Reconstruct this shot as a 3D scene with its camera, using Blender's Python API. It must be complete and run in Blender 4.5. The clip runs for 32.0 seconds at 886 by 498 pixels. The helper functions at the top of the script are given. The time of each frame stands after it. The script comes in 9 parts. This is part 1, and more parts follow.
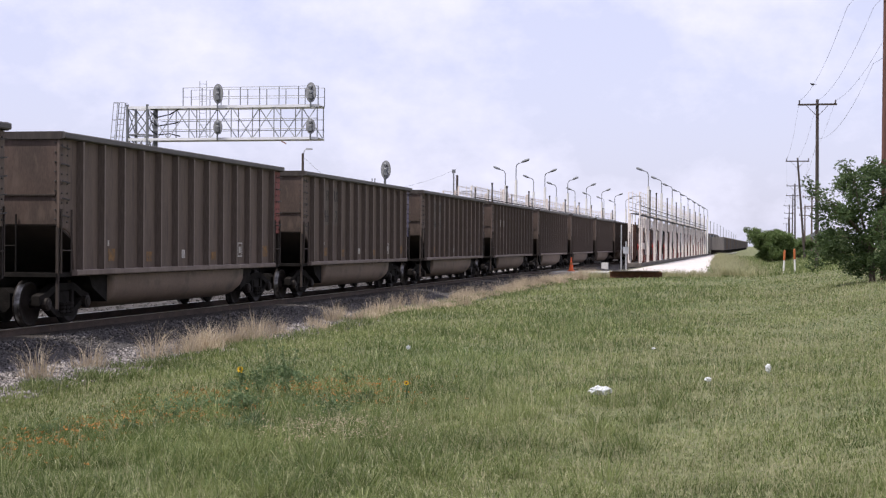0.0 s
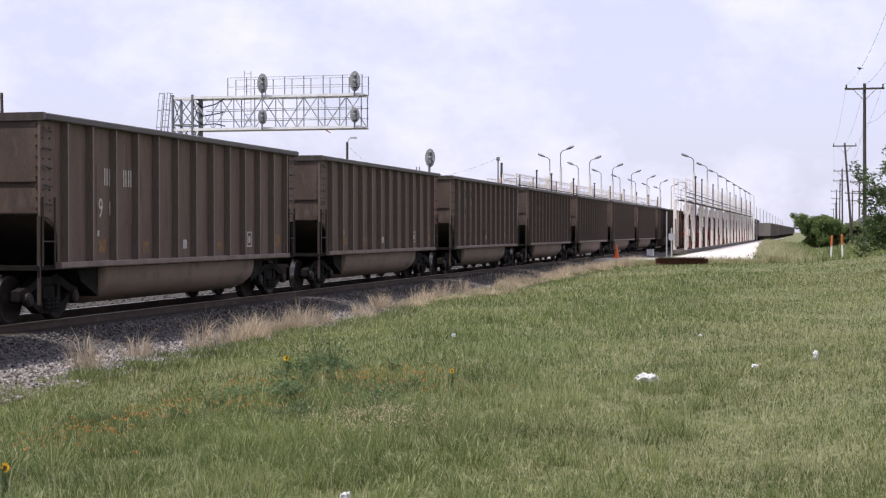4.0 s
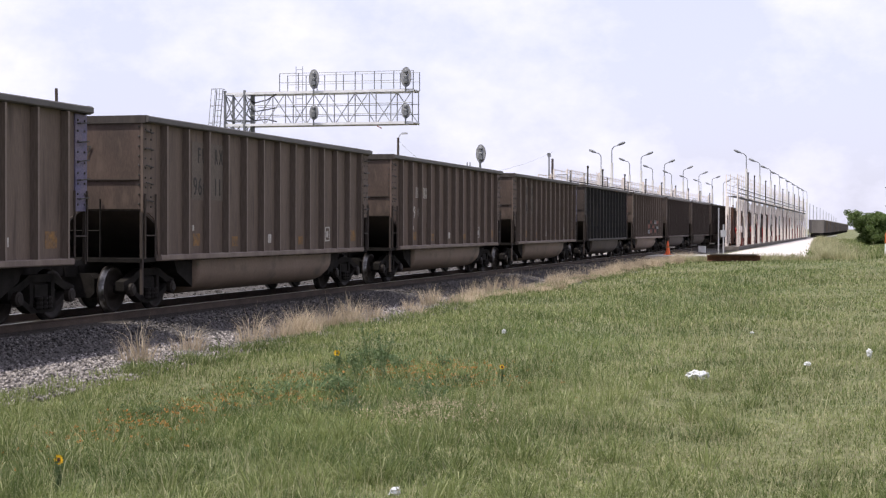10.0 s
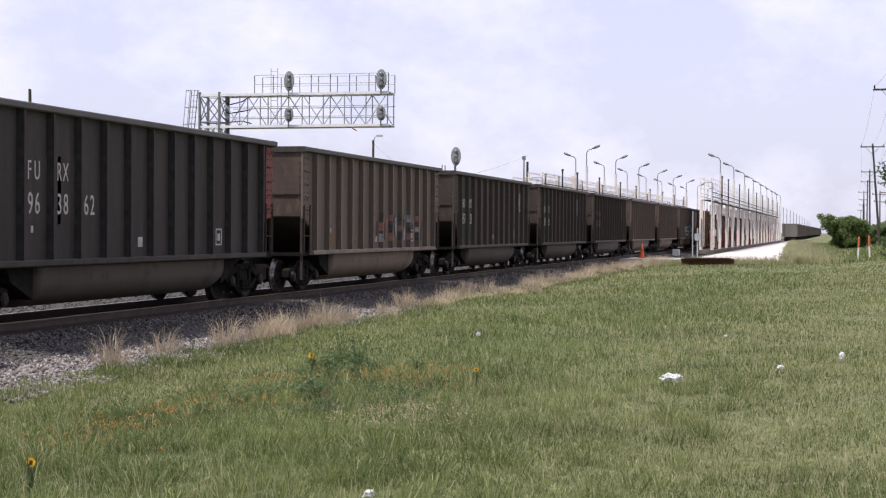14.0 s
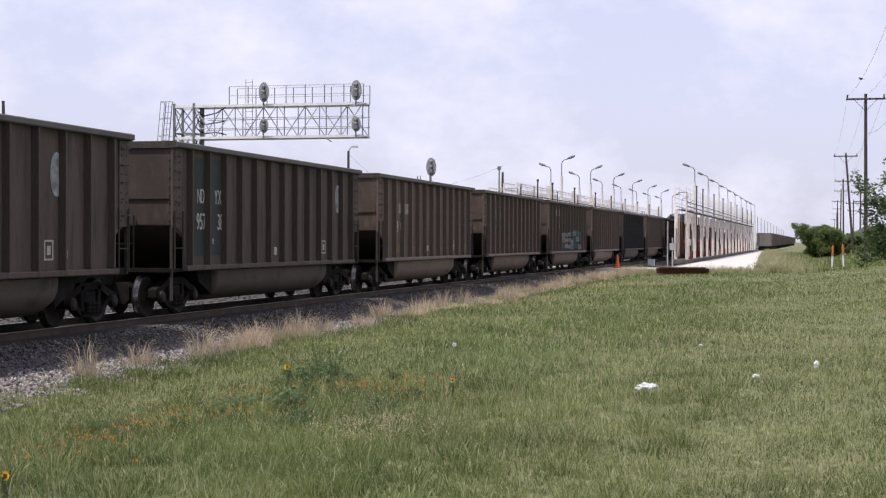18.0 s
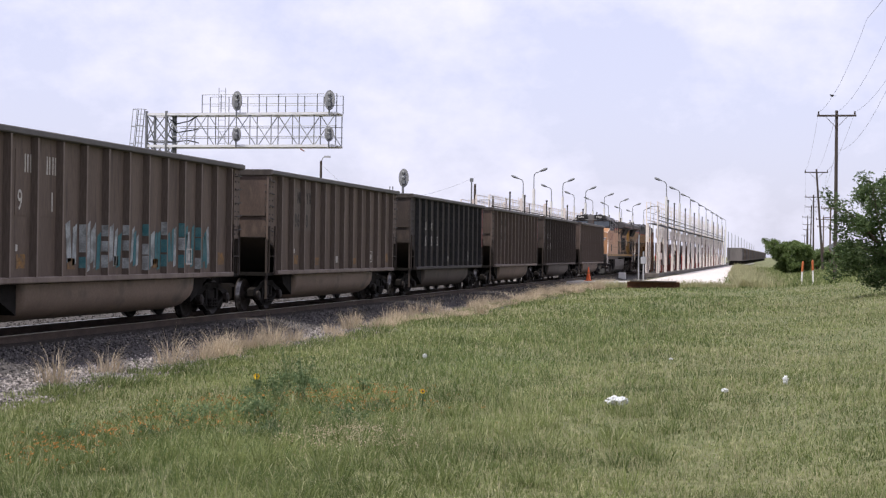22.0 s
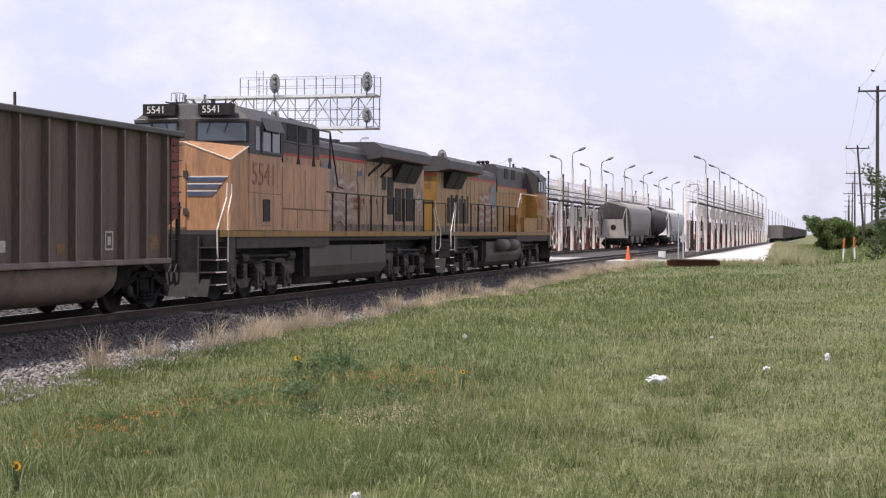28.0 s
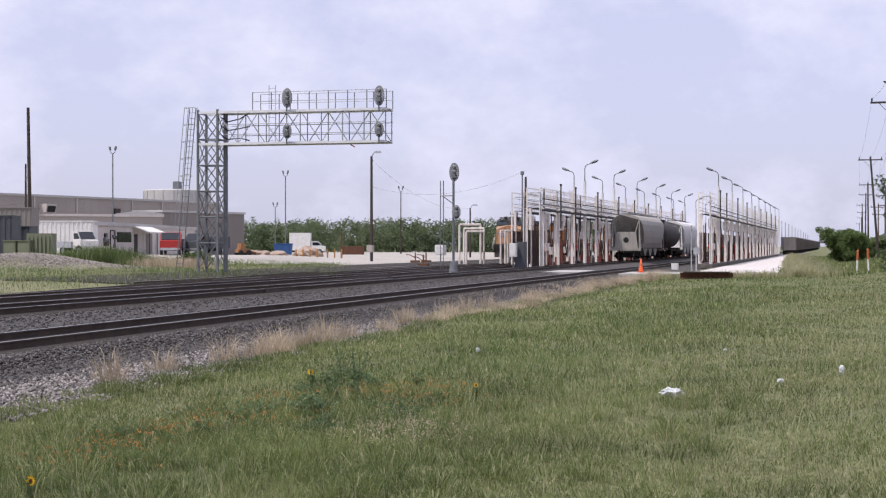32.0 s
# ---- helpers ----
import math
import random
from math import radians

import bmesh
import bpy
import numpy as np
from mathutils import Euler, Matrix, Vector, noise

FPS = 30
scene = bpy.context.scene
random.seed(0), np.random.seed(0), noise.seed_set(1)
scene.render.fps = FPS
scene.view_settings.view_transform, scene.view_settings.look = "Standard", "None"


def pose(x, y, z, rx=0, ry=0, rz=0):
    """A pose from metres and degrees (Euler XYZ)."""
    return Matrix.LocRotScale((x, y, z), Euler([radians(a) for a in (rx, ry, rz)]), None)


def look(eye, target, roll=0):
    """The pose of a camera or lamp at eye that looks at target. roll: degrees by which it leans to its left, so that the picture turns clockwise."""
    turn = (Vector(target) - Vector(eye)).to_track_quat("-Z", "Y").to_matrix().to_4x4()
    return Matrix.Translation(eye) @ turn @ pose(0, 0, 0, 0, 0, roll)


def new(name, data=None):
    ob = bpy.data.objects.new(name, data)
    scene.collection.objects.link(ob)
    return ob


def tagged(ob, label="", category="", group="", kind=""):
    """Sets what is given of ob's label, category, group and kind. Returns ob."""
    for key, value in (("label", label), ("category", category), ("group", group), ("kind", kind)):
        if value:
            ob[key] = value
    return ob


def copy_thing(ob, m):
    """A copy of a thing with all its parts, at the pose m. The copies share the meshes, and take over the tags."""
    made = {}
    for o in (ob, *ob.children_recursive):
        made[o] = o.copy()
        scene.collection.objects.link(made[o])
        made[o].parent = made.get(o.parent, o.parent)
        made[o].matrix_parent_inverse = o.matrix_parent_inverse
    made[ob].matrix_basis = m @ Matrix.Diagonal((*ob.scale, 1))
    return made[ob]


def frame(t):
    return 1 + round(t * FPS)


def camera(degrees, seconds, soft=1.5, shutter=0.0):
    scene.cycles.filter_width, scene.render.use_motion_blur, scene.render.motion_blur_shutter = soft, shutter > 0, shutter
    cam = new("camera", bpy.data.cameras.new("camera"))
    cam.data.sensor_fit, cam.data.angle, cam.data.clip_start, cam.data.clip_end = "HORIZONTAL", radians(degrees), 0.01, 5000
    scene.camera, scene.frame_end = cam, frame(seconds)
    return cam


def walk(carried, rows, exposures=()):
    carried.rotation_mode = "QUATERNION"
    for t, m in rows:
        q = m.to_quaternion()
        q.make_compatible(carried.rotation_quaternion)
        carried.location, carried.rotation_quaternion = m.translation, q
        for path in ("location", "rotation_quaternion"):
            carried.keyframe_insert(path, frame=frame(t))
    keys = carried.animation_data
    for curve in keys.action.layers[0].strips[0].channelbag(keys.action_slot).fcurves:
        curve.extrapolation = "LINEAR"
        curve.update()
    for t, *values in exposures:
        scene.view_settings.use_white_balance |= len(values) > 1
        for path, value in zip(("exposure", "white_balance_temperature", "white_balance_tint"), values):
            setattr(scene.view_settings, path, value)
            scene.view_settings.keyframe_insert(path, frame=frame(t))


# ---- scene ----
# camera: held by hand at one spot beside the line, turning slightly
EYE = (0.0, 0.0, 1.72)
PATH = [(0, 89.790, -0.375, -78.013), (0.5, 89.757, -0.207, -78.119), (1, 89.703, 0.015, -78.181), (1.5, 89.660, 0.014, -78.145), (2, 89.631, 0.037, -77.974), (2.5, 89.515, 0.111, -77.030), (3, 89.461, 0.063, -76.537), (3.5, 89.382, 0.083, -76.423), (5.5, 89.191, -0.475, -75.926), (6, 89.191, -0.516, -75.562), (6.5, 89.197, -0.802, -74.954), (7, 89.185, -0.526, -74.652), (7.5, 89.159, -0.296, -74.557), (8, 89.170, -0.076, -74.463), (8.5, 89.152, 0.011, -74.362), (9, 89.149, -0.078, -74.288), (9.5, 89.143, -0.021, -74.319), (10, 89.166, -0.190, -74.422), (10.5, 89.195, -0.136, -74.489), (11, 89.208, -0.182, -74.609), (11.5, 89.245, -0.310, -74.675), (12, 89.264, -0.353, -74.780), (12.5, 89.263, -0.058, -74.876), (13, 89.244, -0.195, -74.993), (13.5, 89.248, -0.298, -75.178), (14, 89.270, -0.381, -75.371), (14.5, 89.352, -0.300, -75.459), (16.5, 89.535, -0.197, -76.064), (17, 89.573, 0.079, -76.137), (17.5, 89.613, -0.073, -76.194), (18, 89.674, -0.152, -76.292), (18.5, 89.723, -0.401, -76.353), (19, 89.782, -0.633, -76.465), (19.5, 89.850, -0.736, -76.613), (20, 89.913, -0.883, -76.936), (20.5, 89.984, -0.997, -77.111), (21, 90.032, -0.838, -77.171), (21.5, 90.073, -0.775, -77.284), (22, 90.104, -0.827, -77.360), (22.5, 90.113, -0.893, -77.400), (23, 90.094, -0.859, -77.431), (23.5, 90.046, -0.640, -77.444), (24, 90.008, -0.420, -77.447), (24.5, 89.964, -0.276, -77.324), (25, 89.906, -0.222, -77.131), (25.5, 89.870, -0.453, -76.597), (27.5, 89.362, -0.293, -76.007), (28, 89.357, -0.258, -75.893), (28.5, 89.445, -0.115, -75.823), (29, 89.518, -0.118, -75.774), (29.5, 89.599, -0.155, -75.670), (30, 89.680, -0.279, -75.578), (30.5, 89.807, -0.308, -75.482), (31, 89.914, -0.170, -75.434), (31.5, 89.927, 0.019, -75.408), (32, 89.861, -0.007, -75.417)]
cam = camera(32.5, 32.0, soft=1.25, shutter=0.0)
walk(cam, [(t, pose(*EYE, rx, ry, rz)) for t, rx, ry, rz in PATH],
     exposures=[(0, -0.02, 6450, 13), (3, 0.0, 6480, 13), (9, 0.12, 6570, 12), (13, 0.05, 6570, 12), (18, -0.06, 6540, 12), (22, 0.0, 6540, 12), (28, 0.05, 6600, 12), (30, -0.02, 6470, 12), (32, -0.2, 6330, 14)])

# daylight: sun high behind the train, white broken cloud
SUN_TO = Vector((-0.30, 0.275, 0.82)).normalized()
sun = new("sun", bpy.data.lights.new("sun", "SUN"))
sun.data.energy, sun.data.angle, sun.data.color = 4.6, radians(0.6), (1.0, 0.95, 0.87)
sun.matrix_world = look((0, 0, 60), Vector((0, 0, 60)) - SUN_TO)

world = bpy.data.worlds.new("sky")
scene.world = world
world.use_nodes = True
wn, wl = world.node_tree.nodes, world.node_tree.links
wn.clear()
w_out, w_bg = wn.new("ShaderNodeOutputWorld"), wn.new("ShaderNodeBackground")
w_sky = wn.new("ShaderNodeTexSky")
w_sky.sky_type, w_sky.sun_disc = "NISHITA", False
w_sky.sun_elevation = math.asin(SUN_TO.z)
w_sky.sun_rotation = math.atan2(SUN_TO.x, SUN_TO.y)
w_sky.air_density, w_sky.dust_density = 1.0, 2.0
w_co, w_map = wn.new("ShaderNodeTexCoord"), wn.new("ShaderNodeMapping")
w_map.inputs["Scale"].default_value = (1.0, 1.0, 1.6)
w_map.inputs["Location"].default_value = (0.35, 0.1, 0.0)
w_cl, w_cl2 = wn.new("ShaderNodeTexNoise"), wn.new("ShaderNodeTexNoise")
w_cl.inputs["Scale"].default_value, w_cl.inputs["Detail"].default_value, w_cl.inputs["Roughness"].default_value = 8.0, 8.0, 0.6
w_cl2.inputs["Scale"].default_value, w_cl2.inputs["Detail"].default_value = 3.0, 3.0
w_add = wn.new("ShaderNodeMath")
w_add.operation = "MULTIPLY_ADD"
w_add.inputs[1].default_value = 0.5
w_ramp = wn.new("ShaderNodeValToRGB")
w_ramp.color_ramp.elements[0].position, w_ramp.color_ramp.elements[1].position = 0.67, 0.90
w_ramp.color_ramp.elements[0].color = (0.66, 0.66, 0.66, 1)
w_ramp.color_ramp.elements[1].color = (1, 1, 1, 1)
w_gain = wn.new("ShaderNodeMix")
w_gain.data_type, w_gain.blend_type = "RGBA", "MIX"
w_gain.inputs["B"].default_value = (9.0, 9.05, 10.7, 1)
w_bg.inputs["Strength"].default_value = 0.105
w_tint = wn.new("ShaderNodeMix")
w_tint.data_type, w_tint.blend_type = "RGBA", "MULTIPLY"
w_tint.inputs["Factor"].default_value = 1.0
w_tint.inputs["B"].default_value = (0.98, 1.02, 1.5, 1)
wl.new(w_co.outputs["Generated"], w_map.inputs["Vector"])
wl.new(w_map.outputs["Vector"], w_cl.inputs["Vector"])
wl.new(w_map.outputs["Vector"], w_cl2.inputs["Vector"])
wl.new(w_cl2.outputs["Fac"], w_add.inputs[0])
wl.new(w_cl.outputs["Fac"], w_add.inputs[2])
wl.new(w_add.outputs["Value"], w_ramp.inputs["Fac"])
wl.new(w_ramp.outputs["Color"], w_gain.inputs["Factor"])
wl.new(w_sky.outputs["Color"], w_tint.inputs["A"])
wl.new(w_tint.outputs["Result"], w_gain.inputs["A"])
wl.new(w_gain.outputs["Result"], w_bg.inputs["Color"])
wl.new(w_bg.outputs["Background"], w_out.inputs["Surface"])


# ---- materials ----
def mat(name, c1, c2=None, rough=0.7, metal=0.0, scale=4.0, stretch=(1, 1, 1), fine=40.0, bump=0.15, grain=0.25,
        dirt=None, dirt_at=0.6, island=0.0, obrand=0.0, spec=0.3, world_space=False, bump_dist=0.01):
    """Two-tone surface: broad noise between c1 and c2, fine grain, optional dirt, random shade by island or object."""
    m = bpy.data.materials.new(name)
    m.use_nodes = True
    n, l = m.node_tree.nodes, m.node_tree.links
    b = n["Principled BSDF"]
    b.inputs["Roughness"].default_value, b.inputs["Metallic"].default_value = rough, metal
    b.inputs["Specular IOR Level"].default_value = spec
    c2 = c2 or tuple(v * 0.75 for v in c1)
    co = n.new("ShaderNodeTexCoord")
    mp = n.new("ShaderNodeMapping")
    mp.inputs["Scale"].default_value = stretch
    if world_space:
        geo = n.new("ShaderNodeNewGeometry")
        l.new(geo.outputs["Position"], mp.inputs["Vector"])
    else:
        l.new(co.outputs["Object"], mp.inputs["Vector"])
    big, small = n.new("ShaderNodeTexNoise"), n.new("ShaderNodeTexNoise")
    big.inputs["Scale"].default_value, big.inputs["Detail"].default_value = scale, 6.0
    small.inputs["Scale"].default_value, small.inputs["Detail"].default_value = fine, 4.0
    l.new(mp.outputs["Vector"], big.inputs["Vector"])
    l.new(mp.outputs["Vector"], small.inputs["Vector"])
    ramp = n.new("ShaderNodeValToRGB")
    ramp.color_ramp.elements[0].position, ramp.color_ramp.elements[1].position = 0.35, 0.65
    ramp.color_ramp.elements[0].color, ramp.color_ramp.elements[1].color = (*c1, 1), (*c2, 1)
    l.new(big.outputs["Fac"], ramp.inputs["Fac"])
    mul = n.new("ShaderNodeMix")
    mul.data_type, mul.blend_type = "RGBA", "MULTIPLY"
    mul.inputs["Factor"].default_value = 1.0
    gr = n.new("ShaderNodeMapRange")
    gr.inputs["From Min"].default_value, gr.inputs["From Max"].default_value = 0.3, 0.7
    gr.inputs["To Min"].default_value, gr.inputs["To Max"].default_value = 1.0 - grain, 1.0 + grain
    l.new(small.outputs["Fac"], gr.inputs["Value"])
    l.new(ramp.outputs["Color"], mul.inputs["A"])
    l.new(gr.outputs["Result"], mul.inputs["B"])
    col = mul.outputs["Result"]
    if dirt:
        dn = n.new("ShaderNodeTexNoise")
        dn.inputs["Scale"].default_value, dn.inputs["Detail"].default_value = scale * 2.3, 8.0
        l.new(mp.outputs["Vector"], dn.inputs["Vector"])
        dr = n.new("ShaderNodeMapRange")
        dr.inputs["From Min"].default_value, dr.inputs["From Max"].default_value = dirt_at - 0.08, dirt_at + 0.08
        l.new(dn.outputs["Fac"], dr.inputs["Value"])
        mx = n.new("ShaderNodeMix")
        mx.data_type = "RGBA"
        l.new(dr.outputs["Result"], mx.inputs["Factor"])
        l.new(col, mx.inputs["A"])
        mx.inputs["B"].default_value = (*dirt, 1)
        col = mx.outputs["Result"]
    if island or obrand:
        if island:
            src = n.new("ShaderNodeNewGeometry").outputs["Random Per Island"]
        else:
            src = n.new("ShaderNodeObjectInfo").outputs["Random"]
        amt = island or obrand
        mr = n.new("ShaderNodeMapRange")
        mr.inputs["To Min"].default_value, mr.inputs["To Max"].default_value = 1.0 - amt, 1.0 + amt
        l.new(src, mr.inputs["Value"])
        m2 = n.new("ShaderNodeMix")
        m2.data_type, m2.blend_type = "RGBA", "MULTIPLY"
        m2.inputs["Factor"].default_value = 1.0
        l.new(col, m2.inputs["A"])
        l.new(mr.outputs["Result"], m2.inputs["B"])
        col = m2.outputs["Result"]
    l.new(col, b.inputs["Base Color"])
    if bump:
        bp = n.new("ShaderNodeBump")
        bp.inputs["Strength"].default_value, bp.inputs["Distance"].default_value = bump, bump_dist
        l.new(small.outputs["Fac"], bp.inputs["Height"])
        l.new(bp.outputs["Normal"], b.inputs["Normal"])
    return m


def leafy(name, a, b, c, trans=0.35, tint=None, pale=None):
    """Thin leaves or blades: three greens by island, some light let through."""
    m = bpy.data.materials.new(name)
    m.use_nodes = True
    n, l = m.node_tree.nodes, m.node_tree.links
    p = n["Principled BSDF"]
    p.inputs["Roughness"].default_value = 0.6
    p.inputs["Specular IOR Level"].default_value = 0.25
    g = n.new("ShaderNodeNewGeometry")
    r = n.new("ShaderNodeValToRGB")
    r.color_ramp.elements[0].color, r.color_ramp.elements[1].color = (*a, 1), (*c, 1)
    e = r.color_ramp.elements.new(0.55)
    e.color = (*b, 1)
    if pale:
        r.color_ramp.elements[2].position = 0.84
        e = r.color_ramp.elements.new(0.93)
        e.color = (*pale, 1)
    l.new(g.outputs["Random Per Island"], r.inputs["Fac"])
    pn = n.new("ShaderNodeTexNoise")
    pn.inputs["Scale"].default_value, pn.inputs["Detail"].default_value = 0.5, 6.0
    l.new(g.outputs["Position"], pn.inputs["Vector"])
    pr = n.new("ShaderNodeMapRange")
    pr.inputs["From Min"].default_value, pr.inputs["From Max"].default_value = 0.3, 0.7
    pr.inputs["To Min"].default_value, pr.inputs["To Max"].default_value = 0.72, 1.25
    l.new(pn.outputs["Fac"], pr.inputs["Value"])
    base = r.outputs["Color"]
    if tint:
        tn = n.new("ShaderNodeTexNoise")
        tn.inputs["Scale"].default_value, tn.inputs["Detail"].default_value = 0.5, 4.0
        l.new(g.outputs["Position"], tn.inputs["Vector"])
        tr = n.new("ShaderNodeMapRange")
        tr.inputs["From Min"].default_value, tr.inputs["From Max"].default_value = 0.38, 0.66
        tr.inputs["To Max"].default_value = 0.6
        l.new(tn.outputs["Fac"], tr.inputs["Value"])
        tm = n.new("ShaderNodeMix")
        tm.data_type = "RGBA"
        l.new(tr.outputs["Result"], tm.inputs["Factor"])
        l.new(base, tm.inputs["A"])
        tm.inputs["B"].default_value = (*tint, 1)
        base = tm.outputs["Result"]
    mx = n.new("ShaderNodeMix")
    mx.data_type, mx.blend_type = "RGBA", "MULTIPLY"
    mx.inputs["Factor"].default_value = 1.0
    l.new(base, mx.inputs["A"])
    l.new(pr.outputs["Result"], mx.inputs["B"])
    l.new(mx.outputs["Result"], p.inputs["Base Color"])
    if trans:
        t = n.new("ShaderNodeBsdfTranslucent")
        l.new(mx.outputs["Result"], t.inputs["Color"])
        ms = n.new("ShaderNodeMixShader")
        ms.inputs["Fac"].default_value = trans
        l.new(p.outputs["BSDF"], ms.inputs[1])
        l.new(t.outputs["BSDF"], ms.inputs[2])
        l.new(ms.outputs["Shader"], n["Material Output"].inputs["Surface"])
    return m


def glass_mat(name, col=(0.05, 0.07, 0.09)):
    m = bpy.data.materials.new(name)
    m.use_nodes = True
    b = m.node_tree.nodes["Principled BSDF"]
    b.inputs["Base Color"].default_value = (*col, 1)
    b.inputs["Roughness"].default_value = 0.06
    b.inputs["Specular IOR Level"].default_value = 0.8
    return m


STREAK = (3.0, 3.0, 0.35)
M_BROWN = mat("dusty_brown_car", (0.108, 0.080, 0.064), (0.138, 0.103, 0.082), 0.75, 0.0, 0.9, STREAK, 14, 0.1, 0.16, dirt=(0.075, 0.056, 0.046), dirt_at=0.64)
M_REDB = mat("reddish_brown_car", (0.112, 0.079, 0.063), (0.138, 0.098, 0.078), 0.75, 0.0, 0.9, STREAK, 14, 0.1, 0.16, dirt=(0.08, 0.058, 0.047), dirt_at=0.64)
M_TAN = mat("dusty_tan_car", (0.150, 0.115, 0.094), (0.120, 0.092, 0.075), 0.75, 0.0, 0.9, STREAK, 14, 0.1, 0.16, dirt=(0.085, 0.066, 0.052), dirt_at=0.66)
M_DARK = mat("dark_olive_car", (0.072, 0.054, 0.045), (0.094, 0.071, 0.059), 0.75, 0.0, 0.9, STREAK, 14, 0.1, 0.18, dirt=(0.045, 0.037, 0.032), dirt_at=0.62)
M_BLACK = mat("black_car_paint", (0.034, 0.028, 0.025), (0.05, 0.041, 0.036), 0.7, 0.0, 0.9, STREAK, 14, 0.1, 0.25, dirt=(0.06, 0.05, 0.042), dirt_at=0.66)
M_END = mat("end_sheet", (0.08, 0.055, 0.044), (0.057, 0.041, 0.033), 0.75, 0.0, 1.2, (2, 2, 0.6), 20, 0.1, 0.15, dirt=(0.10, 0.073, 0.058), dirt_at=0.62)
M_ENDD = mat("dark_end_sheet", (0.05, 0.037, 0.031), (0.036, 0.028, 0.024), 0.75, 0.0, 1.2, (2, 2, 0.6), 20, 0.1, 0.15, dirt=(0.065, 0.047, 0.038), dirt_at=0.62)
M_CHORD = mat("grey_top_chord", (0.075, 0.068, 0.064), (0.105, 0.096, 0.09), 0.6, 0.0, 2.0, (0.4, 1, 1), 30, 0.05, 0.12)
M_TUB = mat("dusty_tub", (0.16, 0.118, 0.09), (0.195, 0.145, 0.112), 0.7, 0.0, 0.8, (1, 1, 1), 18, 0.05, 0.12, dirt=(0.11, 0.09, 0.07), dirt_at=0.62)
M_TUBD = mat("dark_dusty_tub", (0.07, 0.056, 0.047), (0.09, 0.072, 0.06), 0.7, 0.0, 0.8, (1, 1, 1), 18, 0.05, 0.12, dirt=(0.045, 0.037, 0.032), dirt_at=0.62)
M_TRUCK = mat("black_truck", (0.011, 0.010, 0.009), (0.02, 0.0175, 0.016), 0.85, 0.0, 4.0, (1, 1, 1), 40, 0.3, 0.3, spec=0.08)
M_WHEEL = mat("rusty_wheel", (0.015, 0.012, 0.0105), (0.026, 0.021, 0.018), 0.6, 0.0, 6.0, (1, 1, 1), 50, 0.2, 0.2, spec=0.15)
M_TREAD = mat("bright_tread", (0.20, 0.195, 0.19), (0.05, 0.047, 0.045), 0.32, 1.0, 6.0)
M_RED = mat("faded_red_post", (0.22, 0.055, 0.045), (0.17, 0.06, 0.05), 0.7, 0.0, 3.0)
M_BLUEP = mat("faded_blue_post", (0.10, 0.095, 0.17), (0.14, 0.12, 0.16), 0.7, 0.0, 3.0)
M_WHITE = mat("white_paint", (0.72, 0.71, 0.68), (0.62, 0.61, 0.58), 0.6, 0.0, 3.0, grain=0.08)
M_MARK_W = mat("chalky_white_mark", (0.50, 0.48, 0.44), (0.36, 0.33, 0.30), 0.8, 0.0, 9.0)
M_MARK_D = mat("dark_mark", (0.035, 0.033, 0.03), (0.07, 0.065, 0.06), 0.8, 0.0, 9.0)
M_ORANGE_P = mat("orange_patch", (0.42, 0.20, 0.05), (0.33, 0.17, 0.06), 0.8, 0.0, 9.0)
M_OSTEN = mat("faded_orange_stencil", (0.24, 0.13, 0.045), (0.125, 0.09, 0.066), 0.8, 0.0, 7.0)
M_TEAL = mat("teal_spray", (0.035, 0.13, 0.145), (0.08, 0.17, 0.18), 0.7, 0.0, 4.0)
M_SPRAYW = mat("pale_spray", (0.36, 0.38, 0.38), (0.16, 0.165, 0.16), 0.8, 0.0, 4.0)
M_SPRAYR = mat("red_spray", (0.22, 0.10, 0.09), (0.28, 0.15, 0.12), 0.8, 0.0, 4.0)
M_YEL1 = mat("sun_faded_yellow", (0.43, 0.225, 0.115), (0.345, 0.185, 0.10), 0.5, 0.0, 0.9, (1.9, 1.9, 0.32), 10, 0.05, 0.2, dirt=(0.20, 0.118, 0.075), dirt_at=0.60, spec=0.35)
M_YEL2 = mat("locomotive_yellow", (0.345, 0.185, 0.045), (0.30, 0.172, 0.07), 0.5, 0.0, 0.9, (2.2, 2.2, 0.35), 9, 0.05, 0.2, dirt=(0.175, 0.115, 0.07), dirt_at=0.61, spec=0.35)
M_LGREY = mat("locomotive_grey", (0.07, 0.065, 0.067), (0.052, 0.048, 0.05), 0.55, 0.0, 1.2, (1, 1, 0.5), 20, 0.05, 0.15, dirt=(0.09, 0.075, 0.06), dirt_at=0.66)
M_UNDER = mat("dirty_grey_underframe", (0.062, 0.053, 0.046), (0.036, 0.031, 0.027), 0.7, 0.0, 2.0, (1, 1, 1), 25, 0.15, 0.2, dirt=(0.03, 0.026, 0.022), dirt_at=0.56)
M_CAST = mat("grimed_truck_casting", (0.115, 0.097, 0.083), (0.07, 0.059, 0.051), 0.8, 0.0, 1.6, (1, 1, 1), 20, 0.2, 0.22, dirt=(0.04, 0.034, 0.029), dirt_at=0.56)
M_TANK = mat("fuel_tank_grey", (0.088, 0.076, 0.066), (0.062, 0.054, 0.048), 0.6, 0.0, 1.0, (1, 1, 1), 15, 0.05, 0.1, dirt=(0.06, 0.05, 0.042), dirt_at=0.64)
M_BLK = mat("black_grille", (0.012, 0.012, 0.013), (0.025, 0.024, 0.023), 0.7, 0.0, 6.0)
M_REDSTR = mat("red_stripe", (0.42, 0.055, 0.04), (0.34, 0.05, 0.04), 0.55, 0.0, 3.0)
M_GLASS = glass_mat("window_glass")
